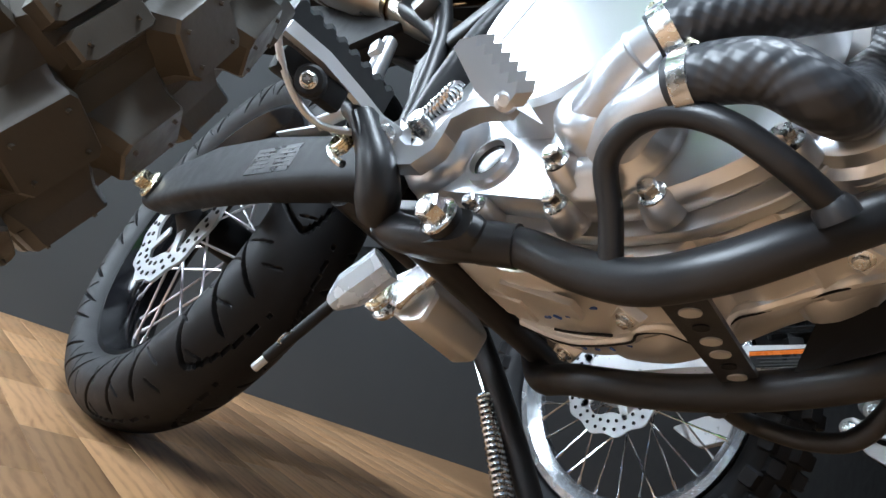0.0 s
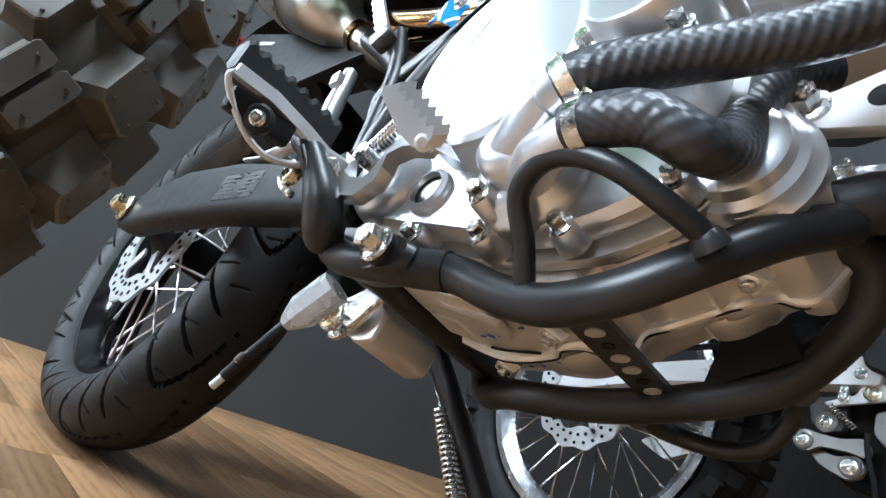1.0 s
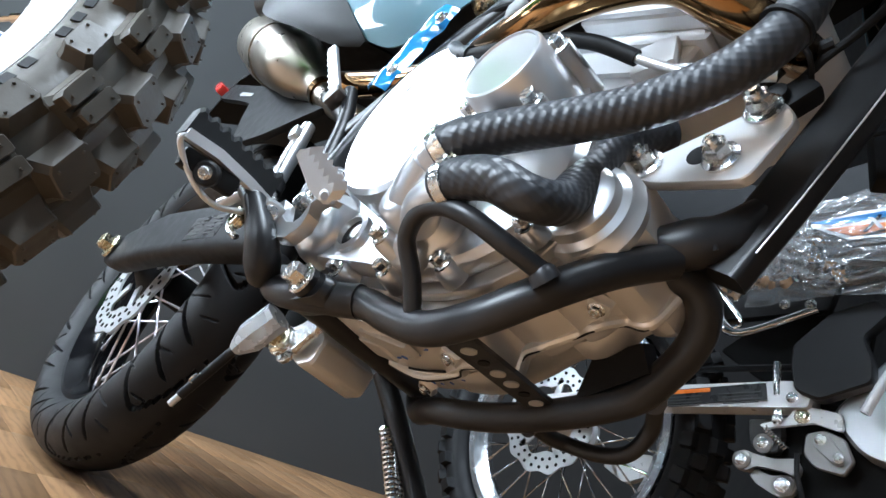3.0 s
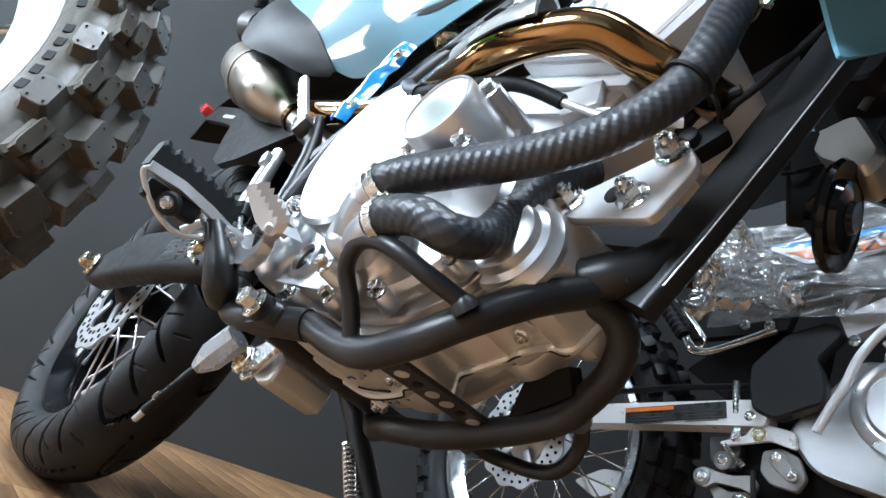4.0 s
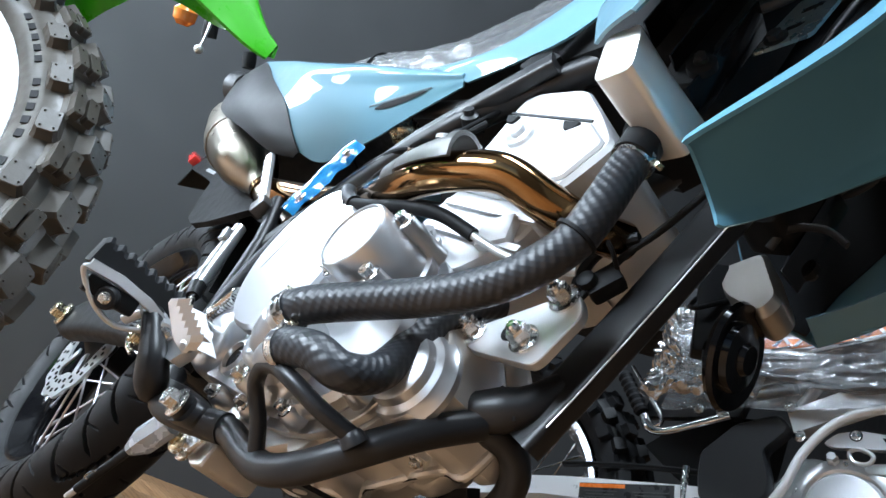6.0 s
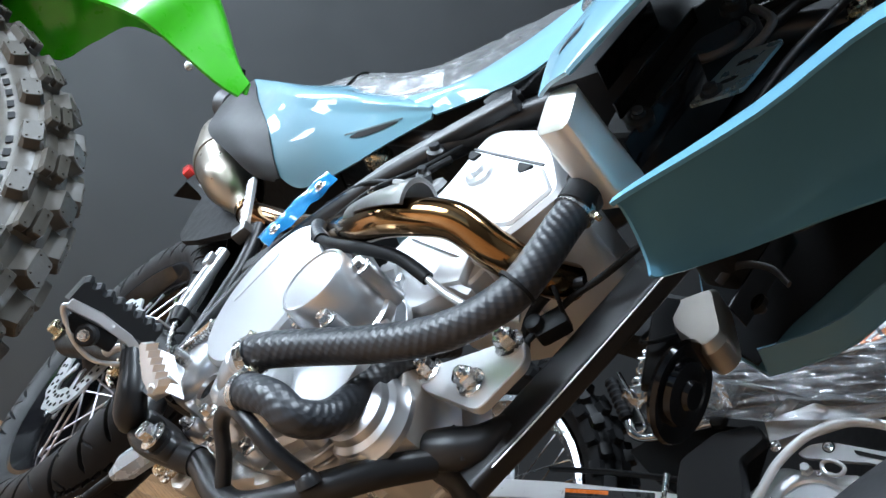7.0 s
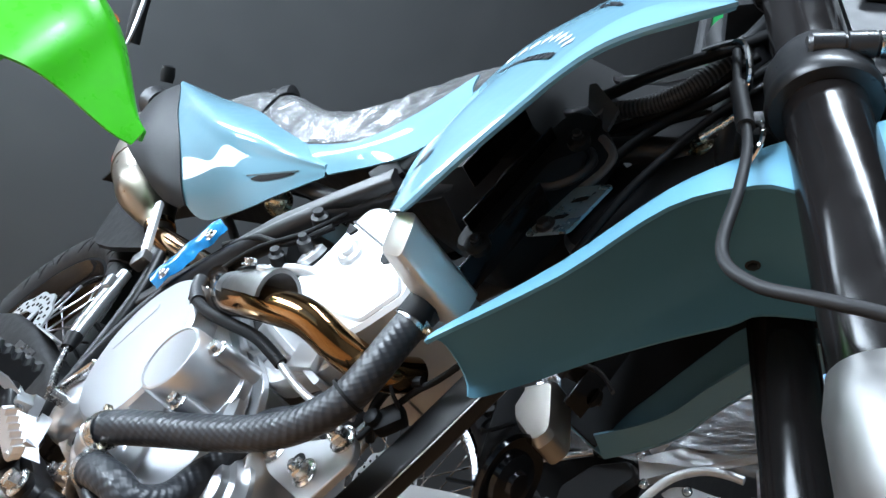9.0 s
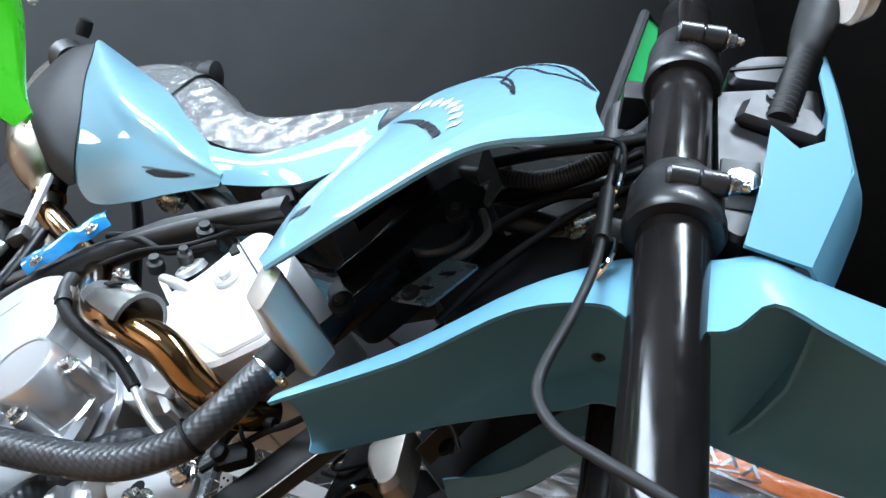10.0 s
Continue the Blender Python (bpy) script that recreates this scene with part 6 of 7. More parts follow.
for pts, r, m in (([(0.93, -0.07, 0.865), (0.98, -0.068, 0.872), (1.03, -0.066, 0.884), (1.066, -0.068, 0.91), (1.09, -0.07, 0.958), (1.1, -0.07, 1.0)], 0.008, GREY),
                  ([(0.95, -0.055, 0.845), (1.02, -0.055, 0.875), (1.065, -0.058, 0.905), (1.1, -0.06, 0.95)], 0.0048, BLACK), ([(0.96, -0.052, 0.83), (1.03, -0.053, 0.868), (1.085, -0.055, 0.905), (1.12, -0.058, 0.95)], 0.0042, BLACK),
                  ([(0.985, -0.06, 0.705), (1.014, -0.06, 0.8), (1.045, -0.06, 0.86), (1.09, -0.058, 0.905), (1.13, -0.06, 0.95)], 0.0048, BLACK), ([(0.98, -0.08, 0.88), (1.04, -0.09, 0.9), (1.09, -0.085, 0.93), (1.13, -0.08, 0.96)], 0.006, BLACK)):
    c = part("cable", tube(pts, r, 12, 6), m, bike)
ribs = bmesh.new()
pth = smooth_path([(0.98, -0.068, 0.872), (1.03, -0.066, 0.884), (1.066, -0.068, 0.91), (1.09, -0.07, 0.958)], 14)
for a, b in zip(pth, pth[1:]):
    lathe([(0, 0.0092), (0.0016, 0.0092)], a, b - a, 12, ribs)
part("loom_ribs", ribs, MIDGREY, bike, "grey corrugated wiring loom")
part("neck_gusset", plate(rounded([(0.99, 0.74), (1.02, 0.72), (1.1, 0.8), (1.15, 0.86), (1.12, 0.93), (1.05, 0.9), (0.97, 0.87)], 0.02), side_place(0.035), 0.07, 0.006), FRAME, bike, "black steering neck gusset")
bolt((1.028, -0.036, 0.8515), R_SIDE, 0.0095, 0.009, bike, ZINC)
part("slotted_link", tube([(1.014, -0.037, 0.832), (1.026, -0.04, 0.843), (1.032, -0.04, 0.857)], 0.004, 8, 2, squash=0.6), ALU, bike)
bolt((1.078, -0.036, 0.86), R_SIDE, 0.0085, 0.008, bike, YELLOWZINC)
part("ground_lug", tube([(1.08, -0.042, 0.861), (1.095, -0.045, 0.874), (1.112, -0.05, 0.889)], 0.005, 10, 2, squash=0.6), ZINC, bike)
part("rubber_strap", plate(rounded([(0.9805, 0.8722), (0.9882, 0.8736), (1.0357, 0.8348), (1.0391, 0.8077), (1.0318, 0.811), (1.0174, 0.8384), (1.0136, 0.8281), (0.9998, 0.8385)], 0.002), side_place(-0.1), 0.003), MIDGREY, bike, "dull grey rubber strap hanging under the shroud")
part("tank_strip", loft([[(x, -0.069, z + h), (x, -0.072, z), (x, -0.069, z - h), (x, -0.062, z)] for x, z, h in ((0.965, 0.922, 0.003), (0.99, 0.92, 0.0065), (1.03, 0.919, 0.0085), (1.075, 0.927, 0.008))]), MIDGREY, bike, "grey strip along the tank's lower edge")
# Thin tube added to draw the highlight on the spar's edge.
part("spar_edge_highlight", tube([(1.125, -0.052, 0.93), (1.1027, -0.05, 0.907), (1.0806, -0.05, 0.8744), (1.0615, -0.05, 0.8272), (1.0489, -0.05, 0.79), (1.0419, -0.05, 0.7553), (1.036, -0.05, 0.71)], 0.0042, 12, 6), FRAME, bike, "thin satin tube added for the highlight along the spar's edge")
part("stay_rod", tube([(1.0306, -0.095, 0.8065), (1.04, -0.094, 0.8), (1.052, -0.092, 0.787), (1.0503, -0.091, 0.7688), (1.0395, -0.09, 0.7494), (1.03, -0.09, 0.72)], 0.0038, 10, 5), MIDGREY, bike, "grey bent stay rod")

# front wheel
wheel_c = fk(0.035, 0, -0.50)
fw = wire_wheel(bike, "front_wheel", wheel_c, (0, 0, 0), tyre_mesh(0.297, 0.252, 0.055, 0.045, None, 160, 24), TYRE, 0.222, 0.04, GLOSSBLACK, WEARPINK, BLACK, 0.15, 1, 32, "black road tyre", "gloss black rim")
fw.rotation_mode = "QUATERNION"
fw.rotation_quaternion = Matrix((FA, FB, FUP)).transposed().to_quaternion()

# a framed green price board standing on the tank of the teal motorcycle
board = thing("price_board", pose(0, 0, 0, -LEAN_DEG, 0, 0), "green price board in a dark frame propped on the fuel tank", "sign")
BQ = [Vector((1.03, 0.03, 0.855)), Vector((0.865, 0.03, 1.325)), Vector((0.93, 0.12, 1.33)), Vector((1.095, 0.12, 0.86))]
part("board_frame", tube(BQ, 0.008, 8, 1, closed=True), GREY, board)
part("board_face", loft([[p + Vector((0, 0.004, 0)) for p in BQ], [p - Vector((0, 0.002, 0)) for p in BQ]]), material("green_print", (0.01, 0.32, 0.08), 0.4, vary=0.08), board, "plain green face")


# ---- the green motorcycle whose front wheel stands beside the teal one ----
green = thing("green_motorcycle", pose(0.55, -0.52, 0), "green off-road motorcycle with a dusty knobbly front tyre", "motorcycle")
GN = Vector((math.cos(radians(25.3)) * math.cos(radians(141.2)), math.cos(radians(25.3)) * math.sin(radians(141.2)), -math.sin(radians(25.3))))
GA = Vector((GN.y, -GN.x, 0)).normalized()
GU = GA.cross(GN)
RIMWHITE = material("bright_alloy_rim", (0.86, 0.87, 0.88), 0.3, 0.35, vary=0.03)
gw = wire_wheel(green, "front_wheel", (0.0, 0.0, 0.298), (0, 0, 0), tyre_mesh(0.328, 0.297, 0.037, 0.031, None, 144, 24, 148), DUSTY, 0.268, 0.026, RIMWHITE, CHROME, ALU, 0.12, -1, 36, "dusty brown-black knobbly tyre", "bright alloy rim")
gw.rotation_mode = "QUATERNION"
gw.rotation_quaternion = Matrix((GA, GN, GU)).transposed().to_quaternion()


def knob_mesh(l, w, h, name="knob", mat=DUSTY, sipe=False, cut=0.22):
    """A tread block with sloped flanks and moulding nubs, base at z = -0.004; sipe splits it lengthwise."""
    def ring(k, z, y0=-1.0, y1=1.0, tilt=0.0):
        c = cut
        base = ((-1, -1 + c), (-1 + c * 0.6, -1), (1 - c, -1), (1, -1 + c * 1.5), (1, 1 - c * 1.5), (1 - c, 1), (-1 + c * 0.6, 1), (-1, 1 - c))
        m, d = (y0 + y1) / 2, (y1 - y0) / 2
        return [(x * l * k, (m + y * d * k) * w, z + tilt * x) for x, y in base]
    bm = loft([ring(1.22, -0.004), ring(1.05, h * 0.12), ring(0.98, h * 0.34)] + ([] if sipe else [ring(0.93, h * 0.9), ring(0.88, h)]))
    if sipe:
        for a, b in ((-0.97, -0.06), (0.06, 0.97)):
            loft([ring(0.98, h * 0.3, a, b), ring(0.94, h * 0.9, a, b), ring(0.88, h, a, b)], bm=bm)
    for x, y in ((-0.6, -0.55), (0.6, 0.55), (-0.6, 0.6), (0.62, -0.5)):
        lathe([(0, 0.0009), (0.0016, 0.0007)], (x * l, y * w, h - 0.0002), (0, 0, 1), 6, bm)
    return finish(bm, name, mat, 25)


def add_knobs(wheel, core, half, high, repeats, rows, mat):
    """Rows of (angle across in degrees, phase, mesh) set round a tyre."""
    for i in range(repeats):
        for across, phase, mesh in rows:
            th = 2 * math.pi * (i + phase) / repeats
            a = radians(across)
            r, y = core + high * math.cos(a), half * math.sin(a)
            out = Vector((math.sin(th) * math.cos(a), math.sin(a), math.cos(th) * math.cos(a)))
            along = Vector((math.cos(th), 0, -math.sin(th)))
            side = out.cross(along)
            ob = new("knob", mesh)
            ob.parent = wheel
            ob.matrix_local = Matrix.Translation((r * math.sin(th), y, r * math.cos(th))) @ Matrix((along, side, out)).transposed().to_4x4()


K1, K2, K3 = knob_mesh(0.0138, 0.0118, 0.0105), knob_mesh(0.0138, 0.011, 0.011, sipe=True), knob_mesh(0.0128, 0.0085, 0.0085)
add_knobs(gw, 0.297, 0.037, 0.031, 34, ((-15, 0, K1), (15, 0.5, K1), (-45, 0.5, K2), (45, 0.0, K2), (-74, 0.0, K3), (74, 0.5, K3)), DUSTY)
bar = finish(box((0, 0, 0), (0.008, 0.0014, 0.0055)), "sidewall_bar", RUBBER)
for k in range(44):
    if k % 6 == 5:
        continue
    a = 0.052 * k
    for sy in (-1, 1):
        ob = new("sidewall_bar", bar)
        ob.parent = gw
        ob.matrix_local = pose(0.2895 * math.sin(a), sy * 0.0364, 0.2895 * math.cos(a), 0, math.degrees(a), 0)
def gl(p):
    return Vector(p) - Vector((0.55, -0.52, 0))


gsec = []
for d, ridge, w, lip, far_lip in ((0.0, 0.667, 0.008, 0.644, 0.655), (0.024, 0.684, 0.025, 0.643, 0.664), (0.073, 0.737, 0.052, 0.652, 0.69), (0.1, 0.762, 0.078, 0.652, 0.7), (0.134, 0.785, 0.095, 0.643, 0.71), (0.18, 0.802, 0.1, 0.63, 0.72), (0.233, 0.815, 0.102, 0.62, 0.715), (0.262, 0.82, 0.103, 0.617, 0.672), (0.3, 0.822, 0.104, 0.615, 0.63), (0.45, 0.81, 0.09, 0.66, 0.66), (0.6, 0.76, 0.06, 0.7, 0.7)):
    c = V(0.583 - 0.63 * d, -0.156 - 0.78 * d, ridge)
    row = []
    for u, v in ((-1, 1), (-0.86, 0.8), (-0.52, 0.32), (-0.36, 0.05), (0, 0.0), (0.36, 0.05), (0.52, 0.32), (0.86, 0.8), (1, 1)):
        row.append(gl(c + V(0.78 * u * w, -0.63 * u * w, -(ridge - (lip if u > 0 else far_lip)) * v)))
    gsec.append(row)
part("front_mudguard", shell(grid_from_rows(gsec, 4, 3), 0.004), GREEN, green, "bright green front mudguard with a raised spine", angle=25)
for s in (-1, 1):
    b0 = Vector((0, 0, 0.298)) + GN * 0.085 * s
    part("fork_leg", tube([b0 - GU * 0.05, b0 + GU * 0.3, b0 + GU * 0.32 - GA * 0.02, b0 + GU * 0.8 - GA * 0.3], [0.022, 0.022, 0.027, 0.027], 20, 3), BLACK, green)
hb = part("handlebar", tube([gl((-0.12, -0.15, 1.02)), gl((-0.1, -0.25, 1.08)), gl((0.1, -0.5, 1.15)), gl((0.4, -0.75, 1.12))], 0.0115, 14, 5), BLACK, green, "black handlebar")
part("grip", tube([gl((-0.145, -0.11, 0.935)), gl((-0.13, -0.135, 0.99)), gl((-0.12, -0.15, 1.03))], 0.0155, 18, 3), RUBBER, hb)
lv = part("brake_lever", tube([gl((-0.1, -0.12, 0.885)), gl((-0.1, -0.122, 0.905)), gl((-0.1, -0.13, 0.95)), gl((-0.11, -0.14, 1.0)), gl((-0.12, -0.15, 1.04))], [0.0045, 0.004, 0.006, 0.007, 0.008], 12, 5, squash=0.7), ALU, hb, "ball-ended alloy lever")
ball = bmesh.new()
bmesh.ops.create_uvsphere(ball, u_segments=16, v_segments=10, radius=0.0095)
bmesh.ops.translate(ball, verts=ball.verts, vec=gl((-0.1, -0.12, 0.882)))
part("lever_ball", ball, ALU, lv)
part("amber_indicator", lathe([(0, 0.012), (0.01, 0.022), (0.03, 0.024), (0.04, 0.014), (0.042, 0)], gl((-0.134, -0.165, 0.915)), (0.2, -0.2, 0.5), 20), AMBER, hb, "amber indicator lens")


# the rest of the green motorcycle behind its front wheel, unseen, added to shade the wall
def gb(d, s, z):
    """A point d ahead of the front axle, s to the right of the middle plane."""
    return V(0.63 * d + 0.78 * s, 0.78 * d - 0.63 * s, z)


rearw = wire_wheel(green, "rear_wheel", gb(-1.42, 0, 0.312), (0, 0, 0), tyre_mesh(0.3, 0.262, 0.05, 0.038, None, 96, 20, 148), DUSTY, 0.228, 0.03, RIMWHITE, CHROME, ALU, 0.11, 1, 36, "dusty knobbly rear tyre", "bright alloy rim")
rearw.rotation_mode = "QUATERNION"
rearw.rotation_quaternion = Matrix((V(0.63, 0.78, 0), V(-0.78, 0.63, 0), V(0, 0, 1))).transposed().to_quaternion()
KG = knob_mesh(0.014, 0.012, 0.013)
add_knobs(rearw, 0.262, 0.05, 0.038, 24, ((-18, 0, KG), (18, 0.5, KG), (-54, 0.5, KG), (54, 0, KG)), DUSTY)
for s in (-1, 1):
    part("swingarm", tube([gb(-1.42, 0.1 * s, 0.312), gb(-1.2, 0.1 * s, 0.34), gb(-0.84, 0.08 * s, 0.38)], [0.018, 0.022, 0.026], 12, 4), ALU, green)
    part("cradle_tube", tube([gb(-0.3, 0.02 * s, 0.92), gb(-0.38, 0.05 * s, 0.6), gb(-0.44, 0.1 * s, 0.32), gb(-0.6, 0.12 * s, 0.26), gb(-0.84, 0.12 * s, 0.3), gb(-0.9, 0.11 * s, 0.6)], 0.014, 12, 5), BLACK, green)
    side_ = [[gb(-0.32, 0.19 * s, 0.88), gb(-0.36, 0.21 * s, 0.72), gb(-0.46, 0.18 * s, 0.6)], [gb(-0.5, 0.16 * s, 0.98), gb(-0.56, 0.17 * s, 0.82), gb(-0.58, 0.15 * s, 0.7)], [gb(-0.78, 0.12 * s, 0.9), gb(-0.78, 0.13 * s, 0.82), gb(-0.76, 0.13 * s, 0.76)]]
    part("tank_shroud", shell(grid_from_rows(side_ if s < 0 else [r[::-1] for r in side_], 5, 4), 0.004), GREEN, green, "bright green radiator shroud")
    rear_ = [[gb(-0.8, 0.13 * s, 0.88), gb(-0.82, 0.14 * s, 0.74), gb(-0.9, 0.13 * s, 0.62)], [gb(-1.1, 0.13 * s, 0.9), gb(-1.1, 0.14 * s, 0.8), gb(-1.08, 0.13 * s, 0.68)], [gb(-1.4, 0.1 * s, 0.94), gb(-1.4, 0.11 * s, 0.88), gb(-1.36, 0.1 * s, 0.82)]]
    part("side_panel", shell(grid_from_rows(rear_ if s < 0 else [r[::-1] for r in rear_], 5, 4), 0.004), GREEN, green, "bright green side panel")
part("engine", loft([[gb(d, w, z0), gb(d, w, z1), gb(d, -w, z1), gb(d, -w, z0)] for d, w, z0, z1 in ((-0.42, 0.08, 0.36, 0.62), (-0.5, 0.13, 0.28, 0.72), (-0.66, 0.14, 0.26, 0.62), (-0.82, 0.12, 0.3, 0.5))]), CAST, green, "silver single-cylinder engine")
part("fuel_tank", loft([[gb(d, w, z0), gb(d, w * 0.95, z1 - 0.03), gb(d, w * 0.5, z1), gb(d, -w * 0.5, z1), gb(d, -w * 0.95, z1 - 0.03), gb(d, -w, z0)] for d, w, z0, z1 in ((-0.32, 0.06, 0.82, 0.94), (-0.42, 0.13, 0.8, 1.0), (-0.58, 0.13, 0.8, 0.98), (-0.74, 0.1, 0.8, 0.92))]), GREEN, green, "green fuel tank")
part("seat", loft([[gb(d, w, z - 0.07), gb(d, w, z - 0.02), gb(d, w * 0.6, z), gb(d, -w * 0.6, z), gb(d, -w, z - 0.02), gb(d, -w, z - 0.07)] for d, w, z in ((-0.62, 0.08, 0.96), (-0.8, 0.11, 0.93), (-1.05, 0.12, 0.92), (-1.35, 0.11, 0.96))]), RUBBER, green, "black seat")
gr2 = [[gb(d, w, z - 0.03), gb(d, w * 0.6, z), gb(d, -w * 0.6, z), gb(d, -w, z - 0.03)] for d, w, z in ((-1.3, 0.1, 0.9), (-1.5, 0.09, 0.9), (-1.7, 0.07, 0.86), (-1.82, 0.04, 0.8))]
part("rear_mudguard", shell(grid_from_rows(gr2, 4, 3), 0.004), GREEN, green, "green rear mudguard")
part("muffler", tube([gb(-0.8, 0.14, 0.55), gb(-1.05, 0.17, 0.62), gb(-1.25, 0.17, 0.7), gb(-1.5, 0.17, 0.8)], [0.022, 0.03, 0.05, 0.05], 18, 4), ALU, green)
part("side_stand", tube([gb(-0.8, -0.13, 0.3), gb(-0.78, -0.2, 0.15), gb(-0.77, -0.27, 0.006)], 0.011, 10, 3), BLACK, green)


# ---- the silver and orange motorcycle beyond, partly in clear wrap ----
far = thing("wrapped_motorcycle", pose(0.2, 0.84, 0), "off-road motorcycle with orange and blue graphics in clear wrap", "motorcycle")
FX, FY = 0.2, 0.84


def fl(x, y, z):
    return (x - FX, y - FY, z)


def fplate(outline, y, depth, r=0.006, bevel=0.002):
    return plate(rounded([(x - FX, z) for x, z in outline], r), lambda u, v, w: (u, y - FY - w, v), depth, bevel)


KR = knob_mesh(0.014, 0.013, 0.014, "knob", TYRE)
fwheel = wire_wheel(far, "rear_wheel", fl(0.215, 0.84, 0.358), (0, 0, 0), tyre_mesh(0.334, 0.292, 0.052, 0.042, None, 144, 24, 148), TYRE, 0.244, 0.03, material("polished_alloy_rim", (0.62, 0.64, 0.67), 0.22, 0.9), CHROME, ALU, 0.11, -1, 32, "black knobbly rear tyre", "polished alloy rim")
add_knobs(fwheel, 0.292, 0.052, 0.042, 30, ((-18, 0, KR), (18, 0.5, KR), (-52, 0.5, KR), (52, 0, KR), (-80, 0, KR)), TYRE)
BRIGHT = material("satin_silver_paint", (0.8, 0.81, 0.82), 0.34, 0.3, vary=0.03)
sa = part("swingarm", fplate([(0.19, 0.34), (0.2, 0.385), (0.445, 0.45), (0.667, 0.5), (0.72, 0.51), (0.72, 0.468), (0.682, 0.461), (0.404, 0.405)], 0.76, 0.04), BRIGHT, far, "silver box-section swingarm with a printed label")
lb2 = part("warning_label", plate([(0.485 - FX, 0.417), (0.66 - FX, 0.464), (0.652 - FX, 0.49), (0.477 - FX, 0.443)], lambda u, v, w: (u, 0.7195 - FY - w, v + 0.004), 0.001), LABEL, sa, "black label with an orange heading")
part("label_heading", plate([(0.4795 - FX, 0.4365), (0.568 - FX, 0.46), (0.566 - FX, 0.4665), (0.4775 - FX, 0.443)], lambda u, v, w: (u, 0.7183 - FY - w, v + 0.003), 0.0006), ORANGE, lb2)
rows_ = bmesh.new()
for i in range(4):
    for x0 in (0.487, 0.579):
        box(fl(x0 + 0.036 + 0.002 * i, 0.718, 0.4335 + (x0 - 0.487) * 0.268 - 0.005 * i + 0.012), (0.066 - 0.01 * (i % 2), 0.0008, 0.0018), (0, -15, 0), bm=rows_)
part("label_print", rows_, LABELGREY, lb2)
part("chain_guard", tube([fl(0.42, 0.73, 0.47), fl(0.55, 0.73, 0.503), fl(0.69, 0.73, 0.53)], 0.008, 10, 3, squash=0.6), BLACK, far)
part("side_cover", fplate([(0.682, 0.557), (0.7245, 0.6145), (0.784, 0.645), (0.806, 0.628), (0.7757, 0.584), (0.7946, 0.547), (0.799, 0.5165), (0.735, 0.478), (0.7, 0.487), (0.688, 0.519)], 0.735, 0.028, 0.009, 0.004), GREY, far, "matt black side cover")
part("frame_beam", loft([[fl(x - 0.009, y, z + 0.016), fl(x + 0.009, y, z - 0.016), fl(x + 0.009, y + 0.03, z - 0.016), fl(x - 0.009, y + 0.03, z + 0.016)] for x, y, z in ((0.796, 0.725, 0.641), (0.87, 0.727, 0.692), (0.966, 0.735, 0.757), (1.15, 0.76, 0.884))]), BRIGHT, far, "silver perimeter frame beam")
eng2 = part("engine", fplate([(0.74, 0.47), (0.79, 0.42), (0.98, 0.4), (1.03, 0.46), (1.02, 0.56), (0.95, 0.6), (0.82, 0.6)], 0.86, 0.12, 0.02, 0.006), CAST, far, "silver single-cylinder engine")
cv = part("round_cover", lathe([(0, 0.072), (0.01, 0.072), (0.014, 0.066), (0.016, 0.056), (0.014, 0.052), (0.018, 0.048), (0.018, 0)], fl(0.895, 0.74, 0.535), (0.05, -1, 0), 44), CAST, eng2, "round silver engine cover with raised lettering")
for k in range(5):
    a = 2 * math.pi * k / 5 + 0.5
    bolt(fl(0.895 + 0.064 * math.cos(a), 0.727, 0.535 + 0.064 * math.sin(a)), R_SIDE, 0.0045, 0.004, cv)
marks2 = bmesh.new()
for k in range(7):
    box(fl(0.862 + 0.011 * k, 0.7215, 0.529 + 0.0035 * k), (0.007, 0.002, 0.013), (0, -18, 0), bm=marks2)
part("raised_marks", marks2, ALU, cv)
for k in range(7):
    part("cooling_fin", box(fl(0.99 + 0.006 * k, 0.8, 0.645 + 0.012 * k), (0.075, 0.13, 0.004), (0, -22, 0), 0.001), CAST, eng2)
part("cylinder", box(fl(1.0, 0.81, 0.68), (0.06, 0.1, 0.1), (0, -22, 0), 0.006), CAST, eng2)
part("brake_pipe", tube([fl(0.8, 0.70, 0.47), fl(0.812, 0.70, 0.51), fl(0.823, 0.70, 0.54), fl(0.836, 0.70, 0.592), fl(0.866, 0.70, 0.643), fl(0.906, 0.70, 0.672), fl(0.94, 0.70, 0.681), fl(0.968, 0.705, 0.683)], 0.0068, 14, 6), BRIGHT, far, "bent silver guard pipe")
part("alloy_guard", fplate([(0.853, 0.6155), (0.866, 0.633), (0.893, 0.6445), (0.944, 0.6476), (0.995, 0.651), (1.06, 0.64), (1.06, 0.612), (1.0, 0.628), (0.948, 0.629), (0.867, 0.6126)], 0.722, 0.012), ALU, far, "polished alloy guard plate")
part("guard_hole", lathe([(0, 0.0085), (0.0008, 0.0085)], fl(0.893, 0.7098, 0.6365), R_SIDE, 20), BLACK, eng2)
part("guard_slot", fplate([(0.925, 0.641), (0.985, 0.643), (0.975, 0.637), (0.93, 0.635)], 0.7102, 0.0012, 0.002, 0), BLACK, eng2)
bolt(fl(0.893, 0.7096, 0.6365), R_SIDE, 0.005, 0.004, eng2)
part("inlet_clamp", tube([fl(0.888, 0.715, 0.612), fl(0.9, 0.712, 0.619), fl(0.918, 0.712, 0.614), fl(0.914, 0.714, 0.602), fl(0.896, 0.715, 0.6)], 0.0032, 8, 5, closed=True), ALU, eng2, "bright wire clamp")
part("drain_union", lathe([(0, 0.009), (0.008, 0.009), (0.01, 0.0065), (0.02, 0.0065)], fl(0.866, 0.73, 0.597), (0.1, -1, 0.2), 6), ALU, eng2)
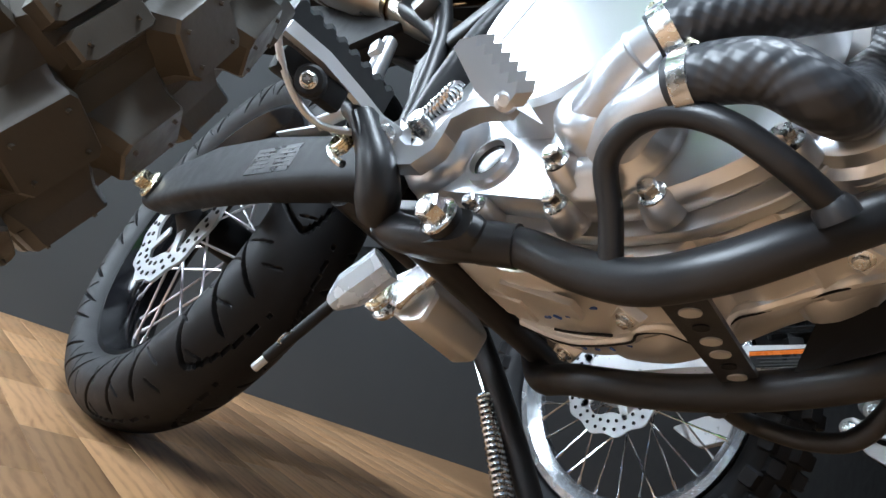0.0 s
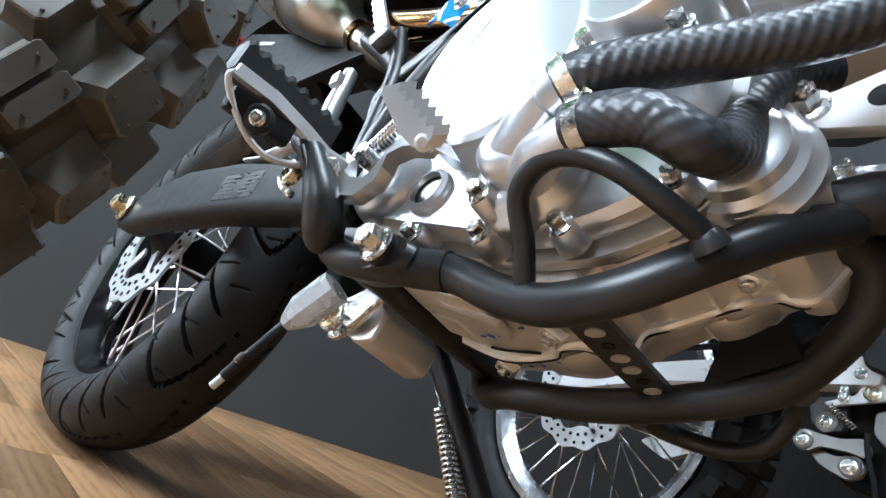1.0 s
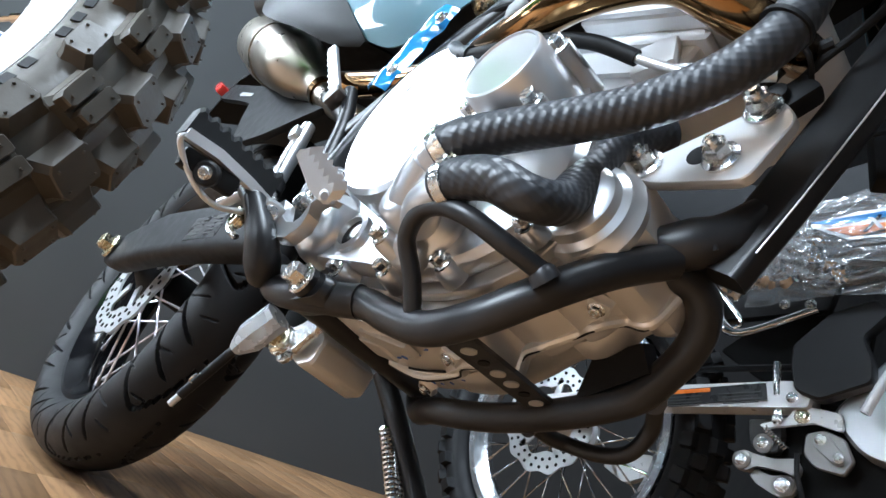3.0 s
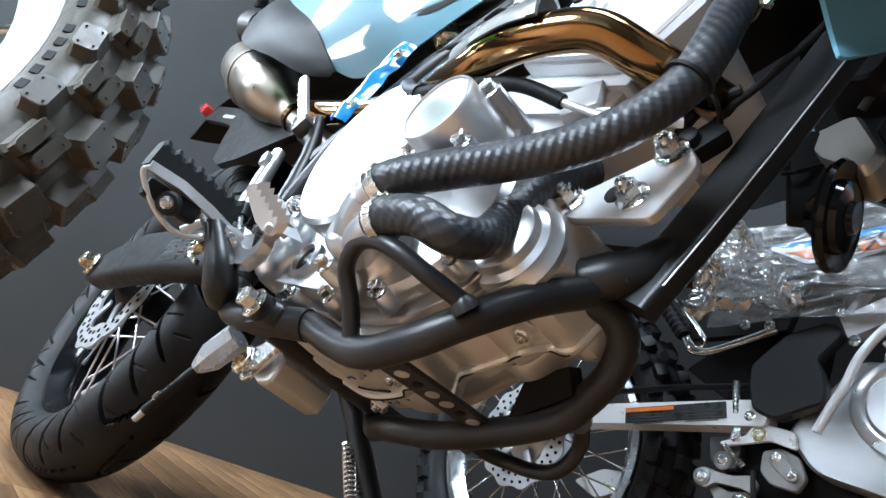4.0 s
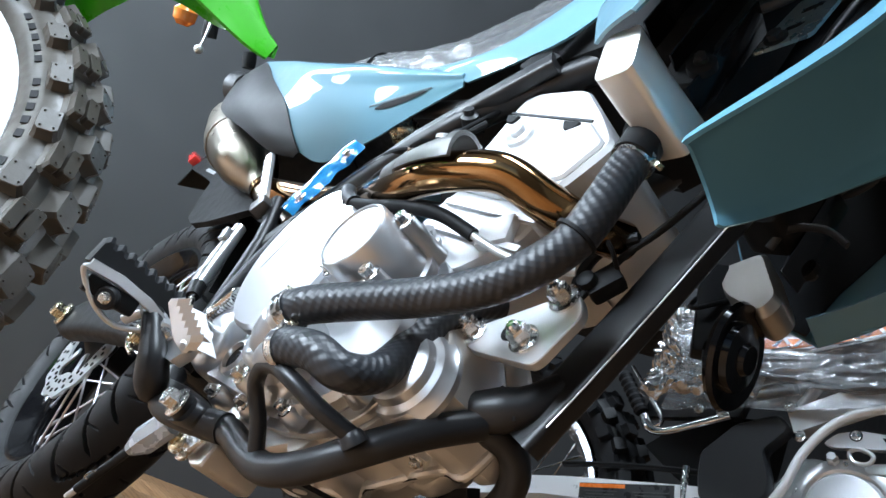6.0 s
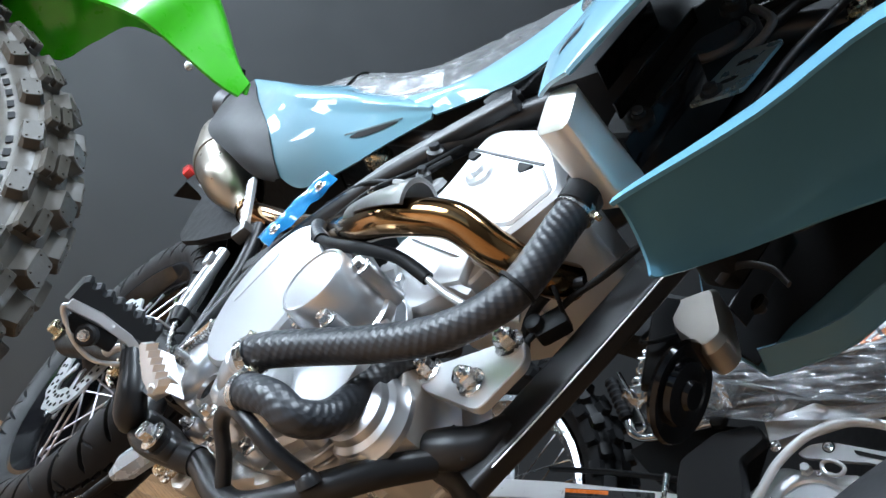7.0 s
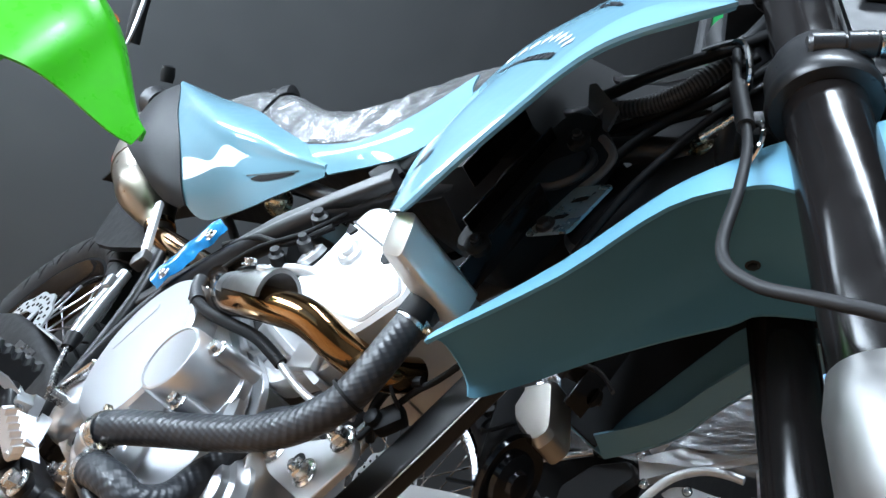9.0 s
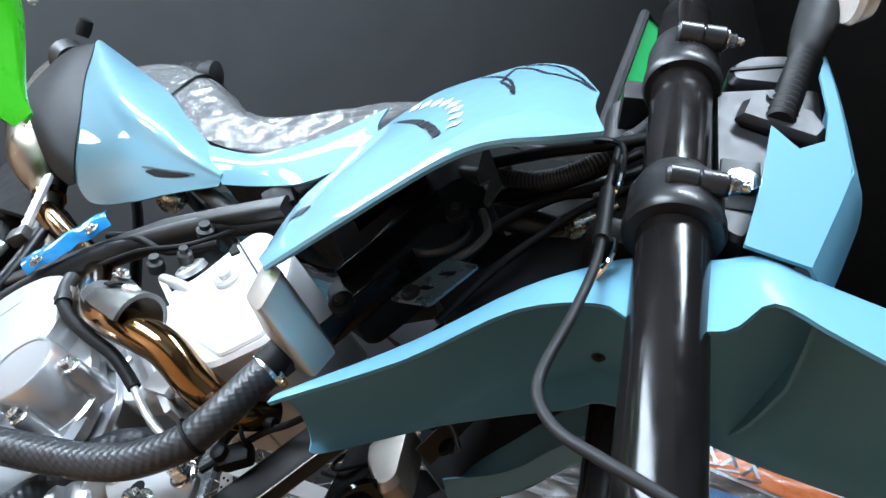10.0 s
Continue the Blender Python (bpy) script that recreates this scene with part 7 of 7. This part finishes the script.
part("pump_block", box(fl(0.921, 0.735, 0.601), (0.03, 0.02, 0.016), (0, -15, 0), 0.004), CAST, eng2)
part("case_rib", box(fl(0.975, 0.735, 0.603), (0.05, 0.02, 0.012), (0, -12, 0), 0.003), CAST, eng2)
for x, z in ((0.791, 0.6626), (0.8155, 0.621), (0.689, 0.632), (0.65, 0.628)):
    bolt(fl(x, 0.722, z), R_SIDE, 0.006, 0.006, far)
part("seat_stay", tube([fl(0.789, 0.76, 0.677), fl(0.813, 0.76, 0.731)], 0.009, 12, 1), BRIGHT, far, "silver seat stay")
part("lower_case", fplate([(0.86, 0.47), (0.93, 0.44), (1.0, 0.45), (1.02, 0.52), (0.97, 0.5), (0.9, 0.49)], 0.73, 0.02, 0.01, 0.004), CAST, eng2)
# rocker links below the shock
part("link_housing", fplate([(0.63, 0.36), (0.66, 0.44), (0.7, 0.5), (0.82, 0.5), (0.86, 0.42), (0.8, 0.33), (0.7, 0.325)], 0.83, 0.05, 0.02, 0.008), BLACK, far, "dark link housing under the engine")
LINK = material("grey_link_casting", (0.3, 0.29, 0.28), 0.4, 0.7, bump=0.1, bump_scale=500, vary=0.12, vary_scale=30)
DARKLINK = material("dark_bracket_steel", (0.09, 0.09, 0.09), 0.4, 0.6, vary=0.15, vary_scale=40)
for outline, y, d, m, lab in (
        ([(0.621, 0.375), (0.633, 0.389), (0.655, 0.386), (0.684, 0.386), (0.711, 0.394), (0.722, 0.382), (0.719, 0.366), (0.703, 0.371), (0.658, 0.369), (0.645, 0.357), (0.627, 0.358)], 0.748, 0.013, LINK, "grey cast rocker link"),
        ([(0.642, 0.358), (0.656, 0.367), (0.675, 0.362), (0.703, 0.371), (0.717, 0.359), (0.712, 0.342), (0.695, 0.334), (0.657, 0.345)], 0.762, 0.013, LINK, "grey cast rocker link"),
        ([(0.65, 0.43), (0.689, 0.449), (0.697, 0.466), (0.721, 0.473), (0.762, 0.471), (0.768, 0.445), (0.728, 0.45), (0.702, 0.441), (0.66, 0.427)], 0.738, 0.008, BRIGHT, "bright pressed brake lever"),
        ([(0.623, 0.439), (0.671, 0.451), (0.679, 0.428), (0.678, 0.399), (0.653, 0.392), (0.634, 0.401)], 0.77, 0.02, DARKLINK, "dark steel bracket"),
        ([(0.715, 0.434), (0.74, 0.445), (0.767, 0.439), (0.785, 0.41), (0.776, 0.387), (0.736, 0.389), (0.718, 0.404)], 0.752, 0.012, LINK, "grey cast end plate"),
        ([(0.729, 0.427), (0.74, 0.44), (0.751, 0.435), (0.773, 0.415), (0.776, 0.4), (0.765, 0.397), (0.735, 0.416)], 0.738, 0.008, LINK, "short grey link arm")):
    part("rocker_link", fplate(outline, y, d, 0.006), m, far, lab)
for x, z, y, r, m in ((0.636, 0.372, 0.735, 0.011, LINK), (0.655, 0.407, 0.75, 0.012, LINK), (0.697, 0.353, 0.749, 0.012, LINK)):
    part("bearing_cap", lathe([(0, r + 0.003), (0.004, r + 0.003), (0.006, r), (0.006, r * 0.7), (0.004, 0)], fl(x, y + 0.002, z), R_SIDE, 20), m, far)
for x, z, y, r, m in ((0.636, 0.372, 0.731, 0.006, ZINC), (0.697, 0.353, 0.745, 0.0075, ZINC), (0.71, 0.456, 0.73, 0.008, YELLOWZINC), (0.655, 0.407, 0.746, 0.006, ZINC), (0.741, 0.428, 0.73, 0.0055, ZINC), (0.677, 0.444, 0.727, 0.006, ZINC), (0.694, 0.479, 0.72, 0.006, ZINC), (0.769, 0.408, 0.73, 0.005, ZINC)):
    bolt(fl(x, y, z), R_SIDE, r, 0.006, far, m)
part("brake_rod", tube([fl(0.66, 0.722, 0.53), fl(0.666, 0.722, 0.5), fl(0.671, 0.724, 0.479)], 0.006, 12, 2), ZINC, far, "threaded brake rod")
part("rod_clevis", fplate([(0.667, 0.476), (0.678, 0.478), (0.684, 0.437), (0.672, 0.435)], 0.733, 0.007, 0.003), ZINC, far, "bright rod clevis")
coil2 = [(Vector(fl(0.664, 0.722, 0.426)).lerp(Vector(fl(0.7, 0.726, 0.402)), k / 100) + 0.0042 * Vector((0.5 * math.cos(k * 0.63), math.sin(k * 0.63), 0.8 * math.cos(k * 0.63)))) for k in range(101)]
part("return_spring", tube(coil2, 0.0012, 6, 1), CHROME, far)
part("drain_hose", tube([fl(0.715, 0.728, 0.4), fl(0.722, 0.727, 0.37), fl(0.736, 0.73, 0.335), fl(0.745, 0.735, 0.29)], 0.0038, 10, 4), RUBBER, far)
fp = part("passenger_peg", tube([fl(0.53, 0.757, 0.603), fl(0.548, 0.755, 0.586), fl(0.574, 0.755, 0.583), fl(0.62, 0.757, 0.604), fl(0.685, 0.76, 0.64)], [0.009, 0.01, 0.0075, 0.0075, 0.009], 14, 4), CHROME, far, "bright folding passenger peg")
part("peg_rubber", lathe([(0.0065 * k, 0.0145 if k % 2 else 0.012) for k in range(15)], fl(0.46, 0.755, 0.672), (0.075, 0.0, -0.074), 16), RUBBER, fp)
part("peg_loop", tube([fl(0.475, 0.75, 0.69), fl(0.505, 0.748, 0.665), fl(0.55, 0.748, 0.625), fl(0.572, 0.75, 0.6), fl(0.56, 0.752, 0.588)], 0.0042, 10, 4), CHROME, fp)
part("frame_tube", tube([fl(0.5, 0.8, 0.62), fl(0.6, 0.8, 0.66), fl(0.76, 0.79, 0.72)], 0.012, 12, 3), FRAME, far)
part("inner_guard", fplate([(0.52, 0.56), (0.6, 0.64), (0.74, 0.66), (0.74, 0.5), (0.6, 0.52)], 0.86, 0.06), BLACK, far, "black airbox and inner guard")
# shroud graphics under the wrap
def panel(outline, y0, mat, lift, name, label=""):
    return part(name, plate([(x - FX, z) for x, z in outline], lambda u, v, w: (u, y0 - FY - lift - w, v), 0.0015), mat, shroud2, label)


shroud2 = part("tank_shroud", fplate([(0.62, 0.70), (0.72, 0.71), (0.88, 0.7), (1.0, 0.75), (1.15, 0.79), (1.35, 0.84), (1.36, 0.92), (1.1, 0.93), (0.9, 0.86), (0.72, 0.79), (0.63, 0.75)], 0.74, 0.025, 0.02, 0.006), GREY, far, "dark shroud with white, orange and blue graphics")
panel([(0.66, 0.766), (0.727, 0.74), (0.802, 0.752), (0.884, 0.785), (0.957, 0.822), (1.1, 0.835), (1.3, 0.85), (1.3, 0.93), (1.1, 0.915), (0.93, 0.868), (0.878, 0.826), (0.8, 0.8), (0.73, 0.79)], 0.715, WHITE, 0.002, "graphic_band", "white vinyl band")
panel([(0.69, 0.758), (0.73, 0.747), (0.802, 0.758), (0.884, 0.791), (0.957, 0.829), (1.1, 0.84), (1.3, 0.855), (1.3, 0.885), (1.1, 0.868), (0.95, 0.845), (0.88, 0.806), (0.8, 0.774), (0.73, 0.765)], 0.715, ORANGE, 0.004, "graphic_band", "orange vinyl band")
panel([(0.665, 0.77), (0.7, 0.766), (0.78, 0.781), (0.88, 0.813), (0.935, 0.856), (1.1, 0.88), (1.25, 0.9), (1.25, 0.915), (1.1, 0.895), (0.93, 0.864), (0.87, 0.821), (0.77, 0.79)], 0.715, BLUE, 0.004, "graphic_band", "blue vinyl band")
panel([(1.02, 0.79), (1.1, 0.793), (1.26, 0.822), (1.27, 0.84), (1.1, 0.812), (1.03, 0.803)], 0.715, BLUE, 0.002, "graphic_band", "blue vinyl band")
for k in range(13):
    x = 0.745 + 0.032 * k
    z = float(np.interp(x, (0.73, 0.8, 0.88, 0.957, 1.1), (0.755, 0.765, 0.797, 0.836, 0.852)))
    panel([(x, z - 0.004), (x + 0.005, z - 0.004), (x + 0.022, z + 0.026), (x + 0.017, z + 0.026)], 0.715, WHITE if k % 2 else INK, 0.0056, "graphic_stroke")
    panel([(x + 0.022, z + 0.002), (x + 0.027, z + 0.004), (x + 0.01, z + 0.022), (x + 0.005, z + 0.02)], 0.715, INK if k % 2 else WHITE, 0.0064, "graphic_stroke")
    panel([(x, z - 0.012), (x + 0.03, z - 0.002), (x + 0.03, z + 0.001), (x, z - 0.009)], 0.715, WHITE if k % 3 else INK, 0.0056, "graphic_stroke")
def film_sheet(corners, nu, nv, amp, seed, stretch=1.0):
    a, b, c, d = (Vector(fl(*p)) for p in corners)
    g = []
    for i in range(nu):
        row = []
        for j in range(nv):
            u, v = i / (nu - 1), j / (nv - 1)
            p = a.lerp(b, u).lerp(d.lerp(c, u), v)
            w = u + 0.25 * v
            k = noise.noise(Vector((w * 4, v * 6, seed))) + 0.6 * (1 - 2 * abs(noise.noise(Vector((w * 6 * stretch, v * 13, seed + 3))))) + 0.2 * (1 - 2 * abs(noise.noise(Vector((w * 14 * stretch, v * 24, seed + 9)))))
            row.append(p + Vector((0.3 * amp * k, -amp * abs(k) * 1.2, 0.4 * amp * k)))
        g.append(row)
    return sheet(g)


part("wrap_film", film_sheet(((0.6, 0.70, 0.6), (1.35, 0.70, 0.77), (1.36, 0.68, 0.94), (0.6, 0.69, 0.78)), 110, 60, 0.012, 5), THINWRAP, shroud2, "crinkled clear plastic wrap", angle=60)
part("loose_wrap", film_sheet(((0.545, 0.71, 0.615), (0.75, 0.70, 0.65), (0.655, 0.70, 0.775), (0.55, 0.71, 0.8)), 80, 70, 0.026, 11, 0.7), THINWRAP, far, "bunched clear plastic wrap", angle=60)
part("wrap_back", fplate([(0.52, 0.6), (0.7, 0.64), (0.72, 0.76), (0.54, 0.72)], 0.78, 0.02), GREY, far)
part("tail_body", loft([[fl(x, -w + 0.84, z0), fl(x, -w + 0.84, z1), fl(x, w + 0.84, z1), fl(x, w + 0.84, z0)] for x, w, z0, z1 in ((-0.2, 0.06, 0.86, 0.9), (0.2, 0.09, 0.8, 0.9), (0.6, 0.1, 0.76, 0.86), (0.9, 0.11, 0.76, 0.95), (1.15, 0.1, 0.85, 0.98))]), BLACK, far, "dark seat and tank of the far motorcycle")
part("wheel_guard", fplate([(0.30, 0.31), (0.36, 0.29), (0.45, 0.34), (0.44, 0.36), (0.36, 0.35)], 0.89, 0.02, 0.01), BRIGHT, far)



# ---- wooden floor: short parquet staves, each a piece of its own ----
def wood():
    m = bpy.data.materials.new("oak_laminate")
    m.use_nodes = True
    nt = m.node_tree
    b = nt.nodes["Principled BSDF"]
    tc = nt.nodes.new("ShaderNodeTexCoord")
    info = nt.nodes.new("ShaderNodeObjectInfo")
    off = nt.nodes.new("ShaderNodeVectorMath")
    off.operation = "MULTIPLY_ADD"
    comb = nt.nodes.new("ShaderNodeCombineXYZ")
    for i in range(3):
        nt.links.new(info.outputs["Random"], comb.inputs[i])
    off.inputs[1].default_value = (37, 17, 5)
    nt.links.new(comb.outputs[0], off.inputs[0])
    nt.links.new(tc.outputs["Object"], off.inputs[2])
    mp = nt.nodes.new("ShaderNodeMapping")
    mp.inputs["Scale"].default_value = (2.2, 9, 1)
    nt.links.new(off.outputs[0], mp.inputs["Vector"])
    wv = nt.nodes.new("ShaderNodeTexNoise")
    wv.inputs["Scale"].default_value, wv.inputs["Detail"].default_value, wv.inputs["Distortion"].default_value = 5, 7, 2.2
    nt.links.new(mp.outputs[0], wv.inputs["Vector"])
    fine = nt.nodes.new("ShaderNodeTexWave")
    fine.inputs["Scale"].default_value, fine.inputs["Distortion"].default_value, fine.inputs["Detail"].default_value = 2.0, 9, 4
    fine.bands_direction = "Y"
    nt.links.new(mp.outputs[0], fine.inputs["Vector"])
    ramp = nt.nodes.new("ShaderNodeValToRGB")
    ramp.color_ramp.elements[0].position, ramp.color_ramp.elements[0].color = 0.22, (0.15, 0.066, 0.027, 1)
    ramp.color_ramp.elements[1].position, ramp.color_ramp.elements[1].color = 0.72, (0.36, 0.2, 0.098, 1)
    mixf = nt.nodes.new("ShaderNodeMath")
    mixf.operation = "MULTIPLY_ADD"
    mixf.inputs[1].default_value = 0.34
    nt.links.new(fine.outputs["Fac"], mixf.inputs[0])
    nt.links.new(wv.outputs["Fac"], mixf.inputs[2])
    nt.links.new(mixf.outputs[0], ramp.inputs["Fac"])
    hsv = nt.nodes.new("ShaderNodeHueSaturation")
    val = nt.nodes.new("ShaderNodeMapRange")
    val.inputs[3].default_value, val.inputs[4].default_value = 0.72, 1.25
    nt.links.new(info.outputs["Random"], val.inputs[0])
    nt.links.new(val.outputs[0], hsv.inputs["Value"])
    nt.links.new(ramp.outputs["Color"], hsv.inputs["Color"])
    nt.links.new(hsv.outputs["Color"], b.inputs["Base Color"])
    b.inputs["Roughness"].default_value = 0.42
    bp = nt.nodes.new("ShaderNodeBump")
    bp.inputs["Strength"].default_value, bp.inputs["Distance"].default_value = 0.12, 0.001
    nt.links.new(wv.outputs["Fac"], bp.inputs["Height"])
    nt.links.new(bp.outputs["Normal"], b.inputs["Normal"])
    return m


WOOD = wood()
floor_ob = structure("floor", box(((X0 + X1) / 2, (Y0 + Y1) / 2, -0.006), (X1 - X0, Y1 - Y0, 0.004)), WOOD, "brown wooden laminate floor of short staves", "floor")
SL, SW = 0.24, 0.068
stave = finish(box((0, 0, -0.002), (SL - 0.0006, SW - 0.0006, 0.004), bevel=0.0004), "stave", WOOD)
rest = bmesh.new()
rng = random.Random(4)
for j in range(int((6.0 - Y0) / SW)):
    y = Y0 + SW * (j + 0.5)
    shift = rng.random() * SL
    x = X0 + shift - SL / 2
    near = -0.75 < y < 1.15
    while x < X1 - SL / 2:
        if near and -0.9 < x < 0.75 and x - SL / 2 > X0:
            ob = new("stave", stave)
            ob.parent = floor_ob
            ob.location = (x, y, 0)
        elif x - SL / 2 > X0:
            box((x, y, -0.002), (SL - 0.0006, SW - 0.0006, 0.0039), bm=rest)
        x += SL
stuff = new("far_staves", finish(rest, "far_staves", WOOD))
stuff.parent = floor_ob
stuff["kind"] = "stuff"
